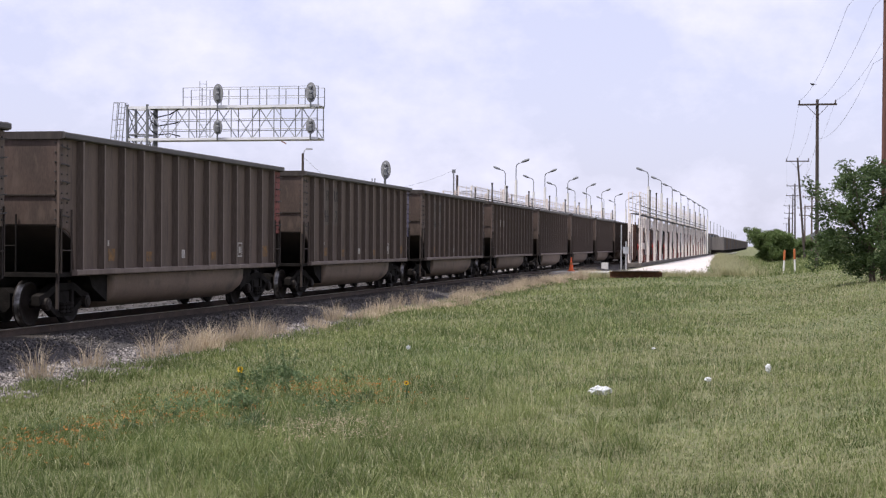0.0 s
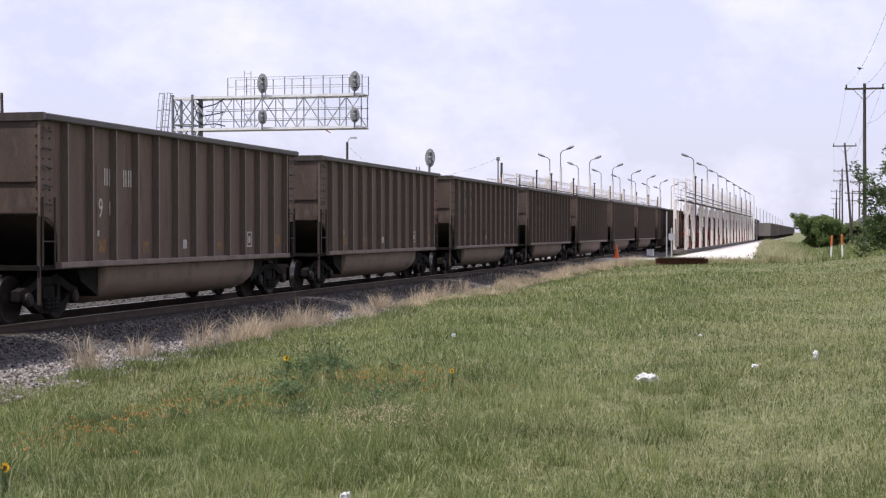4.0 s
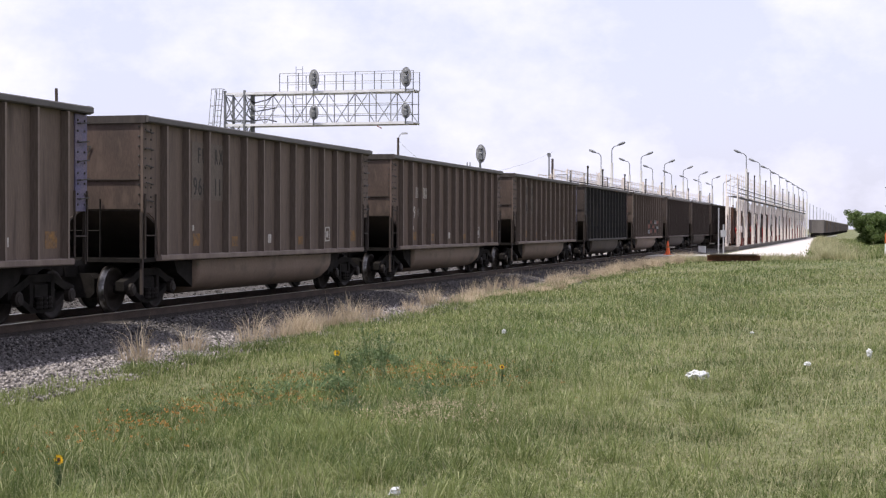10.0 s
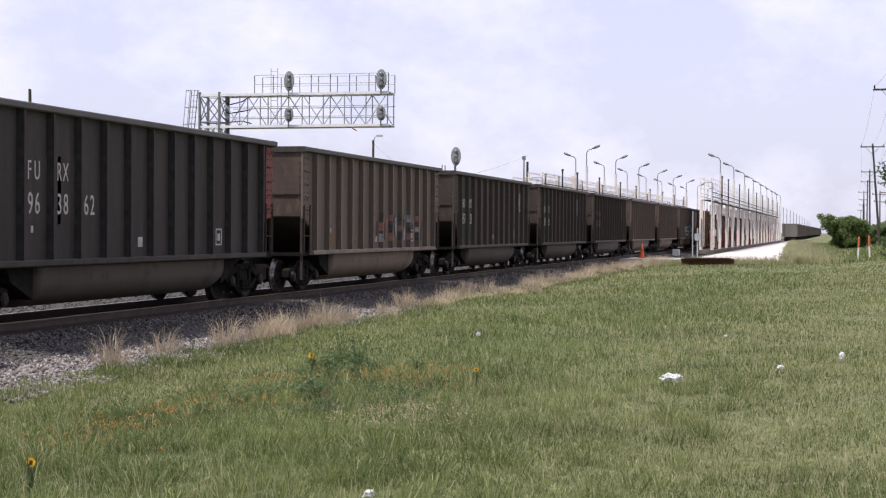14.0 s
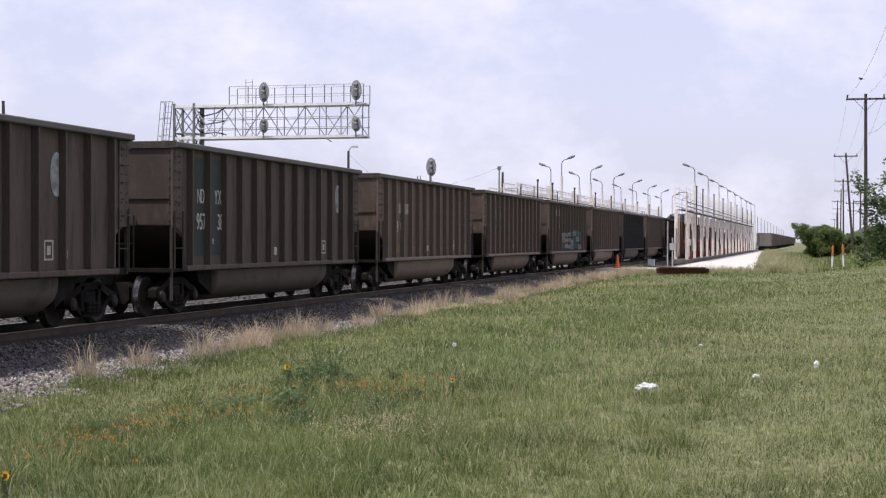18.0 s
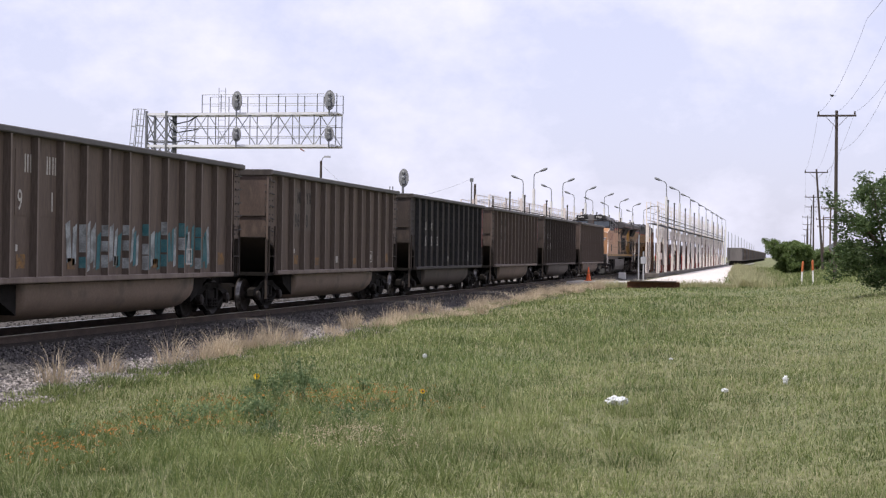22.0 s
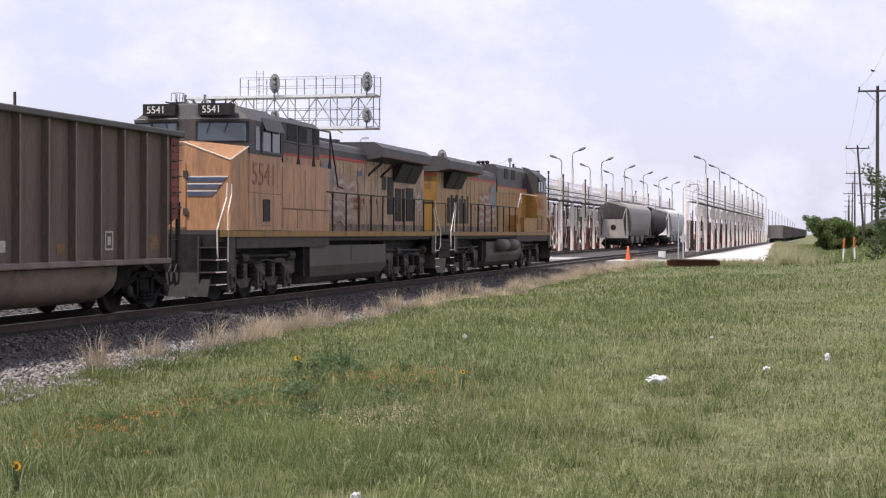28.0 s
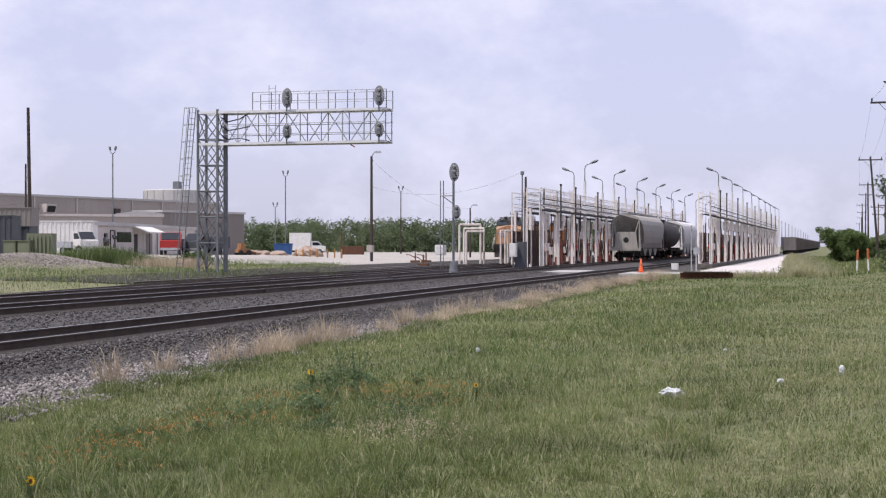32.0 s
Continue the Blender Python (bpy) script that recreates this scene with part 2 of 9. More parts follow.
M_DKGLASS = glass_mat("dark_glass", (0.015, 0.018, 0.02))
M_FLAGR = mat("flag_red", (0.26, 0.115, 0.10), (0.32, 0.16, 0.11), 0.55, 0.0, 3.0)
M_FLAGW = mat("flag_white", (0.40, 0.33, 0.27), (0.34, 0.27, 0.21), 0.55, 0.0, 3.0)
M_FADER = mat("faded_flag_stripe", (0.25, 0.155, 0.15), (0.33, 0.21, 0.16), 0.6, 0.0, 2.5)
M_FADEW = mat("faded_flag_pale", (0.40, 0.31, 0.24), (0.34, 0.26, 0.22), 0.6, 0.0, 2.5)
M_FADEB = mat("faded_flag_corner", (0.15, 0.14, 0.15), (0.25, 0.20, 0.17), 0.6, 0.0, 2.5)
M_YELH = mat("peeling_hood_paint", (0.41, 0.27, 0.165), (0.31, 0.195, 0.11), 0.55, 0.0, 1.5, (2.0, 2.0, 0.4), 9, 0.06, 0.24, dirt=(0.155, 0.115, 0.10), dirt_at=0.56, spec=0.3)
M_YELB = mat("fresh_yellow", (0.285, 0.152, 0.03), (0.235, 0.128, 0.034), 0.55, 0.0, 1.0, (1.5, 1.5, 0.6), bump=0.02, grain=0.12, dirt=(0.13, 0.085, 0.045), dirt_at=0.62)
M_ORANGEY = mat("orange_yellow_door", (0.33, 0.16, 0.02), (0.27, 0.135, 0.02), 0.5, 0.0, 1.0, grain=0.15)
M_WORNW = mat("worn_pale_edge", (0.68, 0.60, 0.52), (0.6, 0.48, 0.38), 0.5, 0.0, 4.0)
M_SEAM = mat("panel_seam_grime", (0.17, 0.10, 0.06), (0.22, 0.14, 0.08), 0.8, 0.0, 6.0)
M_GRIMEY = mat("grimy_yellow_edge", (0.24, 0.17, 0.11), (0.17, 0.125, 0.09), 0.8, 0.0, 1.5, dirt=(0.09, 0.075, 0.06), dirt_at=0.55)
M_STEPB = mat("grimy_brown_step", (0.075, 0.057, 0.05), (0.05, 0.04, 0.036), 0.8, 0.0, 3.0)
M_REDD = mat("dull_red_line", (0.16, 0.05, 0.045), (0.12, 0.045, 0.04), 0.6, 0.0, 3.0)
M_ORCAB = mat("orange_yellow_cab", (0.35, 0.17, 0.034), (0.30, 0.15, 0.04), 0.5, 0.0, 0.9, (1.8, 1.8, 0.4), 10, 0.04, 0.16, dirt=(0.19, 0.115, 0.055), dirt_at=0.63, spec=0.35)
M_NUM2 = mat("pink_red_number", (0.36, 0.10, 0.07), (0.40, 0.14, 0.08), 0.6, 0.0, 4.0)
M_NUM = mat("faded_number_red", (0.24, 0.09, 0.07), (0.30, 0.15, 0.10), 0.6, 0.0, 4.0)
# rib colours: faces set pale, flanks set dark, so the shading is painted in
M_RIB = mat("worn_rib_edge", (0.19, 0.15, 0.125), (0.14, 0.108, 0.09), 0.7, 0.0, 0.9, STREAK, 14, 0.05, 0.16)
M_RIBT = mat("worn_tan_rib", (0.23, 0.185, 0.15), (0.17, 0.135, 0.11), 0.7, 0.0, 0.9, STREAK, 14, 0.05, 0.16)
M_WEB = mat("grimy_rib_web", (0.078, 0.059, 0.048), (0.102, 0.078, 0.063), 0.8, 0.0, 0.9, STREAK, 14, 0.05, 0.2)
# darkest brown: painted shade on flanks and slope sheets, also dark ladders and posts
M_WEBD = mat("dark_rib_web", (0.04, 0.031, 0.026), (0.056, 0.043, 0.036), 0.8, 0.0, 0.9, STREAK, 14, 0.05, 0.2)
M_PATCH = mat("dark_green_patch", (0.025, 0.032, 0.028), (0.035, 0.042, 0.036), 0.7, 0.0, 2.0)
M_GPATCH = mat("pale_mark_patch", (0.132, 0.108, 0.09), (0.115, 0.094, 0.078), 0.8, 0.0, 2.0)
M_STEELM = mat("dull_galvanised", (0.30, 0.305, 0.31), (0.24, 0.245, 0.25), 0.6, 0.3, 3.0)
M_FLAGB = mat("flag_blue", (0.13, 0.145, 0.16), (0.18, 0.185, 0.18), 0.55, 0.0, 3.0)
M_SHB = mat("badge_blue", (0.055, 0.068, 0.13), (0.10, 0.105, 0.14), 0.5, 0.0, 3.0)
M_STEEL = mat("galvanised_steel", (0.46, 0.47, 0.48), (0.36, 0.37, 0.38), 0.45, 0.6, 3.0, fine=30, grain=0.12)
M_STEELD = mat("weathered_steel", (0.20, 0.21, 0.22), (0.15, 0.155, 0.16), 0.55, 0.4, 3.0, fine=30, grain=0.15)
M_ALU = mat("aluminium_rail", (0.80, 0.80, 0.80), (0.70, 0.70, 0.70), 0.4, 0.3, 3.0, grain=0.06)
M_PIPEW = mat("white_painted_pipe", (0.80, 0.74, 0.69), (0.68, 0.60, 0.54), 0.55, 0.0, 1.5, (1, 1, 0.5), 20, 0.05, 0.1, dirt=(0.36, 0.24, 0.16), dirt_at=0.66)
M_RUST = mat("rusty_iron", (0.16, 0.075, 0.045), (0.11, 0.055, 0.035), 0.85, 0.1, 4.0, bump=0.3)
M_RUSTD = mat("dark_rusty_sheet", (0.075, 0.04, 0.03), (0.04, 0.027, 0.022), 0.85, 0.0, 1.2, (1, 1, 0.5), 12, 0.3, 0.3)
M_VALVE = mat("dull_red_valve", (0.20, 0.055, 0.045), (0.13, 0.05, 0.04), 0.8, 0.0, 3.0)
M_RAIL = mat("rail_side", (0.055, 0.04, 0.032), (0.08, 0.058, 0.045), 0.75, 0.2, 3.0)
M_RAILTOP = mat("worn_rail_head", (0.52, 0.50, 0.48), (0.42, 0.40, 0.38), 0.28, 1.0, 5.0)
M_TIE = mat("creosoted_timber", (0.035, 0.028, 0.022), (0.06, 0.048, 0.038), 0.9, 0.0, 4.0, (1, 6, 1), 40, 0.4, 0.3, obrand=0.25)
M_STONE = mat("ballast_stone", (0.115, 0.103, 0.097), (0.30, 0.275, 0.26), 0.85, 0.0, 30.0, fine=90, bump=0.3, grain=0.2, island=0.65, world_space=True)
# darker copy of the ballast stone, with the train's shadow in its colour
M_STONED = mat("coal_dusted_stone", (0.042, 0.038, 0.037), (0.14, 0.13, 0.126), 0.9, 0.0, 30.0, fine=90, bump=0.3, grain=0.2, island=0.65, world_space=True)
M_BALLAST = mat("ballast_bed", (0.042, 0.038, 0.037), (0.11, 0.102, 0.097), 0.9, 0.0, 22.0, fine=45, bump=0.9, grain=0.5, world_space=True, bump_dist=0.04)
# oil-stained bed, its colour lowered further for the shadow of the train
M_BALLDARK = mat("oily_ballast", (0.025, 0.021, 0.018), (0.054, 0.046, 0.039), 0.9, 0.0, 14.0, fine=40, bump=0.8, grain=0.45, world_space=True, bump_dist=0.04)
M_YARD = mat("yard_ground", (0.40, 0.37, 0.335), (0.32, 0.295, 0.265), 0.95, 0.0, 0.12, (1, 1, 1), 3.0, 0.2, 0.2, world_space=True)
M_ROAD = mat("white_gravel_road", (0.60, 0.555, 0.53), (0.50, 0.46, 0.44), 0.95, 0.0, 0.5, (1, 1, 1), 18.0, 0.3, 0.14, world_space=True)
M_CONC = mat("pale_concrete", (0.44, 0.42, 0.40), (0.36, 0.345, 0.325), 0.9, 0.0, 1.5, fine=30, grain=0.12)
M_PLINTH = mat("stained_concrete", (0.16, 0.14, 0.125), (0.10, 0.088, 0.078), 0.9, 0.0, 1.5, fine=30, grain=0.2)
M_SOIL = mat("grassy_soil", (0.105, 0.122, 0.052), (0.15, 0.15, 0.075), 0.95, 0.0, 0.25, (1, 1, 1), 9.0, 0.6, 0.4, world_space=True, bump_dist=0.05)
M_DRYG = mat("dry_bank", (0.195, 0.18, 0.105), (0.13, 0.15, 0.066), 0.95, 0.0, 0.3, (1, 1, 1), 8.0, 0.5, 0.35, world_space=True, bump_dist=0.05)
M_WOOD = mat("weathered_pole_wood", (0.10, 0.075, 0.06), (0.14, 0.105, 0.085), 0.9, 0.0, 2.0, (6, 6, 0.4), 30, 0.3, 0.2)
M_WOODD = mat("dark_pole_wood", (0.045, 0.036, 0.032), (0.07, 0.055, 0.048), 0.9, 0.0, 2.0, (6, 6, 0.4), 30, 0.3, 0.2)
M_WIRE = mat("wire", (0.06, 0.06, 0.065), (0.09, 0.09, 0.09), 0.6, 0.3, 3.0, bump=0)
M_BARK = mat("bark", (0.09, 0.07, 0.055), (0.13, 0.10, 0.08), 0.95, 0.0, 6.0, (3, 3, 1), 30, 0.6, 0.3)
M_LEAF = leafy("tree_leaves", (0.042, 0.072, 0.026), (0.068, 0.108, 0.038), (0.12, 0.165, 0.066))
M_LEAF2 = leafy("bush_leaves", (0.075, 0.115, 0.036), (0.118, 0.17, 0.057), (0.18, 0.235, 0.09), 0.42)
M_LEAFFAR = leafy("far_wood_leaves", (0.10, 0.135, 0.068), (0.135, 0.175, 0.088), (0.17, 0.205, 0.115), 0.5)
M_GRASS = leafy("grass_blades", (0.072, 0.108, 0.034), (0.146, 0.19, 0.062), (0.238, 0.275, 0.112), 0.5, (0.19, 0.215, 0.082), (0.46, 0.47, 0.27))
M_LUSH = leafy("lush_grass_blades", (0.068, 0.108, 0.036), (0.122, 0.172, 0.056), (0.19, 0.235, 0.088), 0.5, None, (0.34, 0.38, 0.19))
M_PALEG = leafy("pale_grass_blades", (0.28, 0.29, 0.15), (0.36, 0.35, 0.20), (0.42, 0.38, 0.24), 0.35)
M_DRY = leafy("dry_grass_blades", (0.45, 0.36, 0.25), (0.58, 0.49, 0.36), (0.35, 0.28, 0.19), 0.3)
M_WEED = leafy("weed_leaves", (0.085, 0.135, 0.06), (0.115, 0.165, 0.075), (0.15, 0.19, 0.085), 0.4)
M_PETAL = mat("yellow_petal", (0.80, 0.52, 0.02), (0.75, 0.42, 0.02), 0.6, 0.0, 20.0, bump=0)
M_OPETAL = mat("orange_petal", (0.40, 0.17, 0.035), (0.27, 0.15, 0.05), 0.7, 0.0, 20.0, bump=0)
M_BAG = mat("white_litter", (0.66, 0.67, 0.68), (0.45, 0.47, 0.48), 0.55, 0.0, 14.0, bump=0.4)
M_CONE = mat("orange_cone", (0.75, 0.13, 0.03), (0.65, 0.11, 0.03), 0.5, 0.0, 6.0)
M_BEIGE = mat("beige_cladding", (0.35, 0.315, 0.285), (0.31, 0.28, 0.253), 0.75, 0.0, 0.15, (1, 1, 0.4), 6, 0.05, 0.08)
M_BEIGED = mat("taupe_cladding", (0.225, 0.205, 0.188), (0.195, 0.178, 0.163), 0.75, 0.0, 0.15, (1, 1, 0.4), 6, 0.05, 0.08)
M_BROOF = mat("grey_roof", (0.46, 0.45, 0.44), (0.40, 0.39, 0.38), 0.7, 0.0, 0.2)
M_PALEW = mat("pale_office_wall", (0.56, 0.52, 0.49), (0.48, 0.44, 0.41), 0.8, 0.0, 0.3, (1, 1, 0.4), 8, 0.05, 0.1, dirt=(0.36, 0.31, 0.28), dirt_at=0.66)
M_RUBBLE = mat("bank_rubble", (0.24, 0.215, 0.19), (0.33, 0.30, 0.27), 0.95, 0.0, 6.0, island=0.3, world_space=True)
M_GREENB = mat("olive_cabinet", (0.19, 0.205, 0.135), (0.16, 0.175, 0.115), 0.6, 0.0, 1.0)
M_SLATE = mat("slate_box", (0.085, 0.09, 0.10), (0.065, 0.07, 0.08), 0.6, 0.0, 1.0)
M_BLUE = mat("blue_dumpster_paint", (0.03, 0.08, 0.22), (0.04, 0.10, 0.24), 0.5, 0.0, 1.0)
M_VRED = mat("red_cab", (0.36, 0.03, 0.025), (0.30, 0.03, 0.025), 0.35, 0.0, 1.0)
M_HOPG = mat("grey_hopper", (0.37, 0.35, 0.315), (0.31, 0.29, 0.26), 0.65, 0.0, 0.8, STREAK, 14, 0.05, 0.1, dirt=(0.23, 0.19, 0.15), dirt_at=0.64)
M_HOPW = mat("white_hopper", (0.70, 0.69, 0.67), (0.62, 0.60, 0.58), 0.6, 0.0, 0.8, STREAK, 14, 0.05, 0.08)
M_SIGN = mat("orange_sleeve", (0.46, 0.13, 0.04), (0.36, 0.11, 0.04), 0.6, 0.0, 4.0)


# ---- mesh helpers ----
def part(name, bm, material, parent=None, label="", smooth=False):
    """Links a bmesh as one mesh object, under a thing or a part."""
    me = bpy.data.meshes.new(name)
    bm.normal_update()
    bm.to_mesh(me)
    bm.free()
    me.materials.append(material)
    if smooth:
        me.shade_smooth()
    ob = new(name, me)
    ob.parent = parent
    if label:
        tagged(ob, label)
    return ob


def again(name, ob, parent, m=None):
    """Another object on the mesh of ob."""
    o = new(name, ob.data)
    o.parent = parent
    if m is not None:
        o.matrix_basis = m
    return o


def quads(bm, vs, faces):
    v = [bm.verts.new(p) for p in vs]
    for f in faces:
        bm.faces.new([v[i] for i in f])
    return v


def box(bm, x0, x1, y0, y1, z0, z1, c=0.0):
    """A box; c chamfers its four edges along x."""
    if c:
        return prism(bm, "x", [(y0 + c, z0), (y1 - c, z0), (y1, z0 + c), (y1, z1 - c), (y1 - c, z1), (y0 + c, z1), (y0, z1 - c), (y0, z0 + c)], x0, x1)
    quads(bm, [(x0, y0, z0), (x1, y0, z0), (x1, y1, z0), (x0, y1, z0), (x0, y0, z1), (x1, y0, z1), (x1, y1, z1), (x0, y1, z1)],
          [(3, 2, 1, 0), (4, 5, 6, 7), (0, 1, 5, 4), (1, 2, 6, 5), (2, 3, 7, 6), (3, 0, 4, 7)])


def prism(bm, axis, pts, a, b):
    """Extrudes a polygon of (u, v) from a to b along an axis: x -> (y, z), y -> (x, z), z -> (x, y)."""
    def at(p, s):
        return {"x": (s, p[0], p[1]), "y": (p[0], s, p[1]), "z": (p[0], p[1], s)}[axis]
    va = [bm.verts.new(at(p, a)) for p in pts]
    vb = [bm.verts.new(at(p, b)) for p in pts]
    n = len(pts)
    fs = [bm.faces.new(va[::-1]), bm.faces.new(vb)]
    for i in range(n):
        fs.append(bm.faces.new((va[i], va[(i + 1) % n], vb[(i + 1) % n], vb[i])))
    bmesh.ops.recalc_face_normals(bm, faces=fs)


def rod(bm, p, q, r, seg=6, r2=None):
    """A round bar from p to q."""
    p, q = Vector(p), Vector(q)
    d = (q - p).normalized()
    u = d.orthogonal().normalized()
    w = d.cross(u)
    r2 = r if r2 is None else r2
    a, b = [], []
    for i in range(seg):
        t = 2 * math.pi * i / seg
        o = u * math.cos(t) + w * math.sin(t)
        a.append(bm.verts.new(p + o * r))
        b.append(bm.verts.new(q + o * r2))
    for i in range(seg):
        j = (i + 1) % seg
        bm.faces.new((a[i], a[j], b[j], b[i]))
    bm.faces.new(a[::-1])
    bm.faces.new(b)


def pipe(bm, pts, r, seg=6):
    for a, b in zip(pts, pts[1:]):
        rod(bm, a, b, r, seg)


def lathe(bm, prof, seg=20, axis="y", at=(0, 0, 0)):
    """Turns a profile of (radius, offset) about an axis."""
    rings = []
    for r, o in prof:
        ring = []
        for i in range(seg):
            t = 2 * math.pi * i / seg
            c, s = r * math.cos(t), r * math.sin(t)
            p = {"x": (o, c, s), "y": (c, o, s), "z": (c, s, o)}[axis]
            ring.append(bm.verts.new((p[0] + at[0], p[1] + at[1], p[2] + at[2])))
        rings.append(ring)
    fs = []
    for a, b in zip(rings, rings[1:]):
        for i in range(seg):
            j = (i + 1) % seg
            fs.append(bm.faces.new((a[i], a[j], b[j], b[i])))
    if prof[0][0] > 1e-6:
        fs.append(bm.faces.new(rings[0][::-1]))
    if prof[-1][0] > 1e-6:
        fs.append(bm.faces.new(rings[-1]))
    bmesh.ops.recalc_face_normals(bm, faces=fs)


def fresh():
    return bmesh.new()


def mesh_np(name, co, tris, material, kind="", label="", category=""):
    """One object from numpy vertices and triangles."""
    me = bpy.data.meshes.new(name)
    me.vertices.add(len(co))
    me.vertices.foreach_set("co", np.asarray(co, np.float32).ravel())
    tris = np.asarray(tris, np.int32)
    me.loops.add(tris.size)
    me.loops.foreach_set("vertex_index", tris.ravel())
    me.polygons.add(len(tris))
    me.polygons.foreach_set("loop_start", np.arange(0, tris.size, 3, dtype=np.int32))
    me.update(calc_edges=True)
    me.materials.append(material)
    return tagged(new(name, me), label, category, "", kind)


def sign_text(name, body, size, material, parent, m, label="", squeeze=1.0):
    """Letters of the built-in font as a mesh part."""
    cu = bpy.data.curves.new(name, "FONT")
    cu.body, cu.size, cu.extrude = body, size, 0.004
    tmp = bpy.data.objects.new(name, cu)
    me = bpy.data.meshes.new_from_object(tmp)
    bpy.data.objects.remove(tmp)
    me.transform(Matrix.Diagonal((squeeze, 1, 1, 1)))
    me.materials.clear()
    me.materials.append(material)
    ob = new(name, me)
    ob.parent, ob.matrix_basis = parent, m
    return tagged(ob, label) if label else ob




# ---- the ground ----
TRACK_Y = (15.15, 20.25, 24.3)
TRACK_Z = (0.0, 0.2, 0.2)


def smooth(a, b, v):
    t = np.clip((v - a) / (b - a), 0, 1)
    return t * t * (3 - 2 * t)


def ground_z(x, y):
    """Height of the ground: verge on the camera's side, track bed, yard beyond."""
    x, y = np.asarray(x, float), np.asarray(y, float)
    verge = -0.34 - 0.14 * smooth(5, 11.5, y) + 0.62 * smooth(1.0, -7.0, y) + (0.05 * np.sin(x * 0.35 + y * 0.5) + 0.04 * np.sin(y * 0.9 - x * 0.2)) * (1 - smooth(75, 92, x))
    verge = verge + 0.22 * smooth(70, 110, x)
    # shallow swale between the track's foot and the higher verge
    verge = verge - 0.15 * np.exp(-((y - 4.9 + 0.02 * (x - 20)) / 1.35) ** 2) * smooth(13, 24, x) * smooth(84, 62, x)
    bed = -0.48 + 0.26 * smooth(12.2, 13.6, y) + 0.2 * smooth(16.8, 18.4, y)
    yard = bed + 0.16 * smooth(27, 34, y) + 0.55 * smooth(46, 62, y) * smooth(190, 150, x) + 0.82 * np.exp(-((x - 90) / 5.5) ** 2 - ((y - 51.5) / 4.5) ** 2)
    k = smooth(10.4, 12.4, y)
    z = verge * (1 - k) + yard * k
    return z - 2.0 * smooth(350, 900, np.hypot(x, y))


def build_ground():
    xs = np.concatenate([[-4000, -1500, -600, -200, -80, -30], np.arange(-10, 130, 1.0), np.arange(130, 340, 6.0), [400, 600, 900, 1500, 2500, 4500]])
    ys = np.concatenate([[-4000, -1500, -500, -150, -60, -30], np.arange(-20, 30, 0.7), np.arange(30, 80, 3.0), [90, 120, 160, 220, 320, 500, 900, 1800, 4000]])
    X, Y = np.meshgrid(xs, ys, indexing="ij")
    Z = ground_z(X, Y)
    co = np.stack([X, Y, Z], -1).reshape(-1, 3)
    nx, ny = len(xs), len(ys)
    i, j = np.meshgrid(np.arange(nx - 1), np.arange(ny - 1), indexing="ij")
    a = (i * ny + j).ravel()
    tri = np.concatenate([np.stack([a, a + ny, a + ny + 1], 1), np.stack([a, a + ny + 1, a + 1], 1)])
    ob = mesh_np("ground", co, tri, M_SOIL, "structure", "green grassy ground running to the horizon", "ground")
    ob.data.shade_smooth()
    me = ob.data
    for m in (M_DRYG, M_YARD):
        me.materials.append(m)
    cy = co[tri].mean(1)
    idx = np.where(cy[:, 1] > 27, 1, 0)
    idx = np.where((cy[:, 1] > 27) & (cy[:, 0] > 118) & (cy[:, 1] < 140) & (cy[:, 0] < 420), 2, idx)
    idx = np.where((cy[:, 1] > 27) & (cy[:, 0] > 60) & (cy[:, 1] < 0.325 * cy[:, 0]) & (cy[:, 0] < 420), 2, idx)
    me.polygons.foreach_set("material_index", idx.astype(np.int32))


def strip(name, y0, y1, x0, x1, material, lift, label, category, step=1.0, ny=8):
    """A thin bed laid on the ground along the line."""
    xs, ys = np.arange(x0, x1 + step, step), np.linspace(y0, y1, ny)
    X, Y = np.meshgrid(xs, ys, indexing="ij")
    edge = np.minimum(smooth(0, 0.25, Y - y0), smooth(0, 0.25, y1 - Y))
    Z = ground_z(X, Y) + lift * edge - 0.05 * (1 - edge)
    co = np.stack([X, Y, Z], -1).reshape(-1, 3)
    n = len(ys)
    i, j = np.meshgrid(np.arange(len(xs) - 1), np.arange(n - 1), indexing="ij")
    a = (i * n + j).ravel()
    tri = np.concatenate([np.stack([a, a + n, a + n + 1], 1), np.stack([a, a + n + 1, a + 1], 1)])
    return mesh_np(name, co, tri, material, "structure", label, category)


def rail_profile(y, z):
    return [(y - 0.07, z - 0.18), (y + 0.07, z - 0.18), (y + 0.07, z - 0.165), (y + 0.01, z - 0.145), (y + 0.01, z - 0.045),
            (y + 0.036, z - 0.035), (y + 0.036, z - 0.006), (y - 0.036, z - 0.006), (y - 0.036, z - 0.035), (y - 0.01, z - 0.045), (y - 0.01, z - 0.145), (y - 0.07, z - 0.165)]


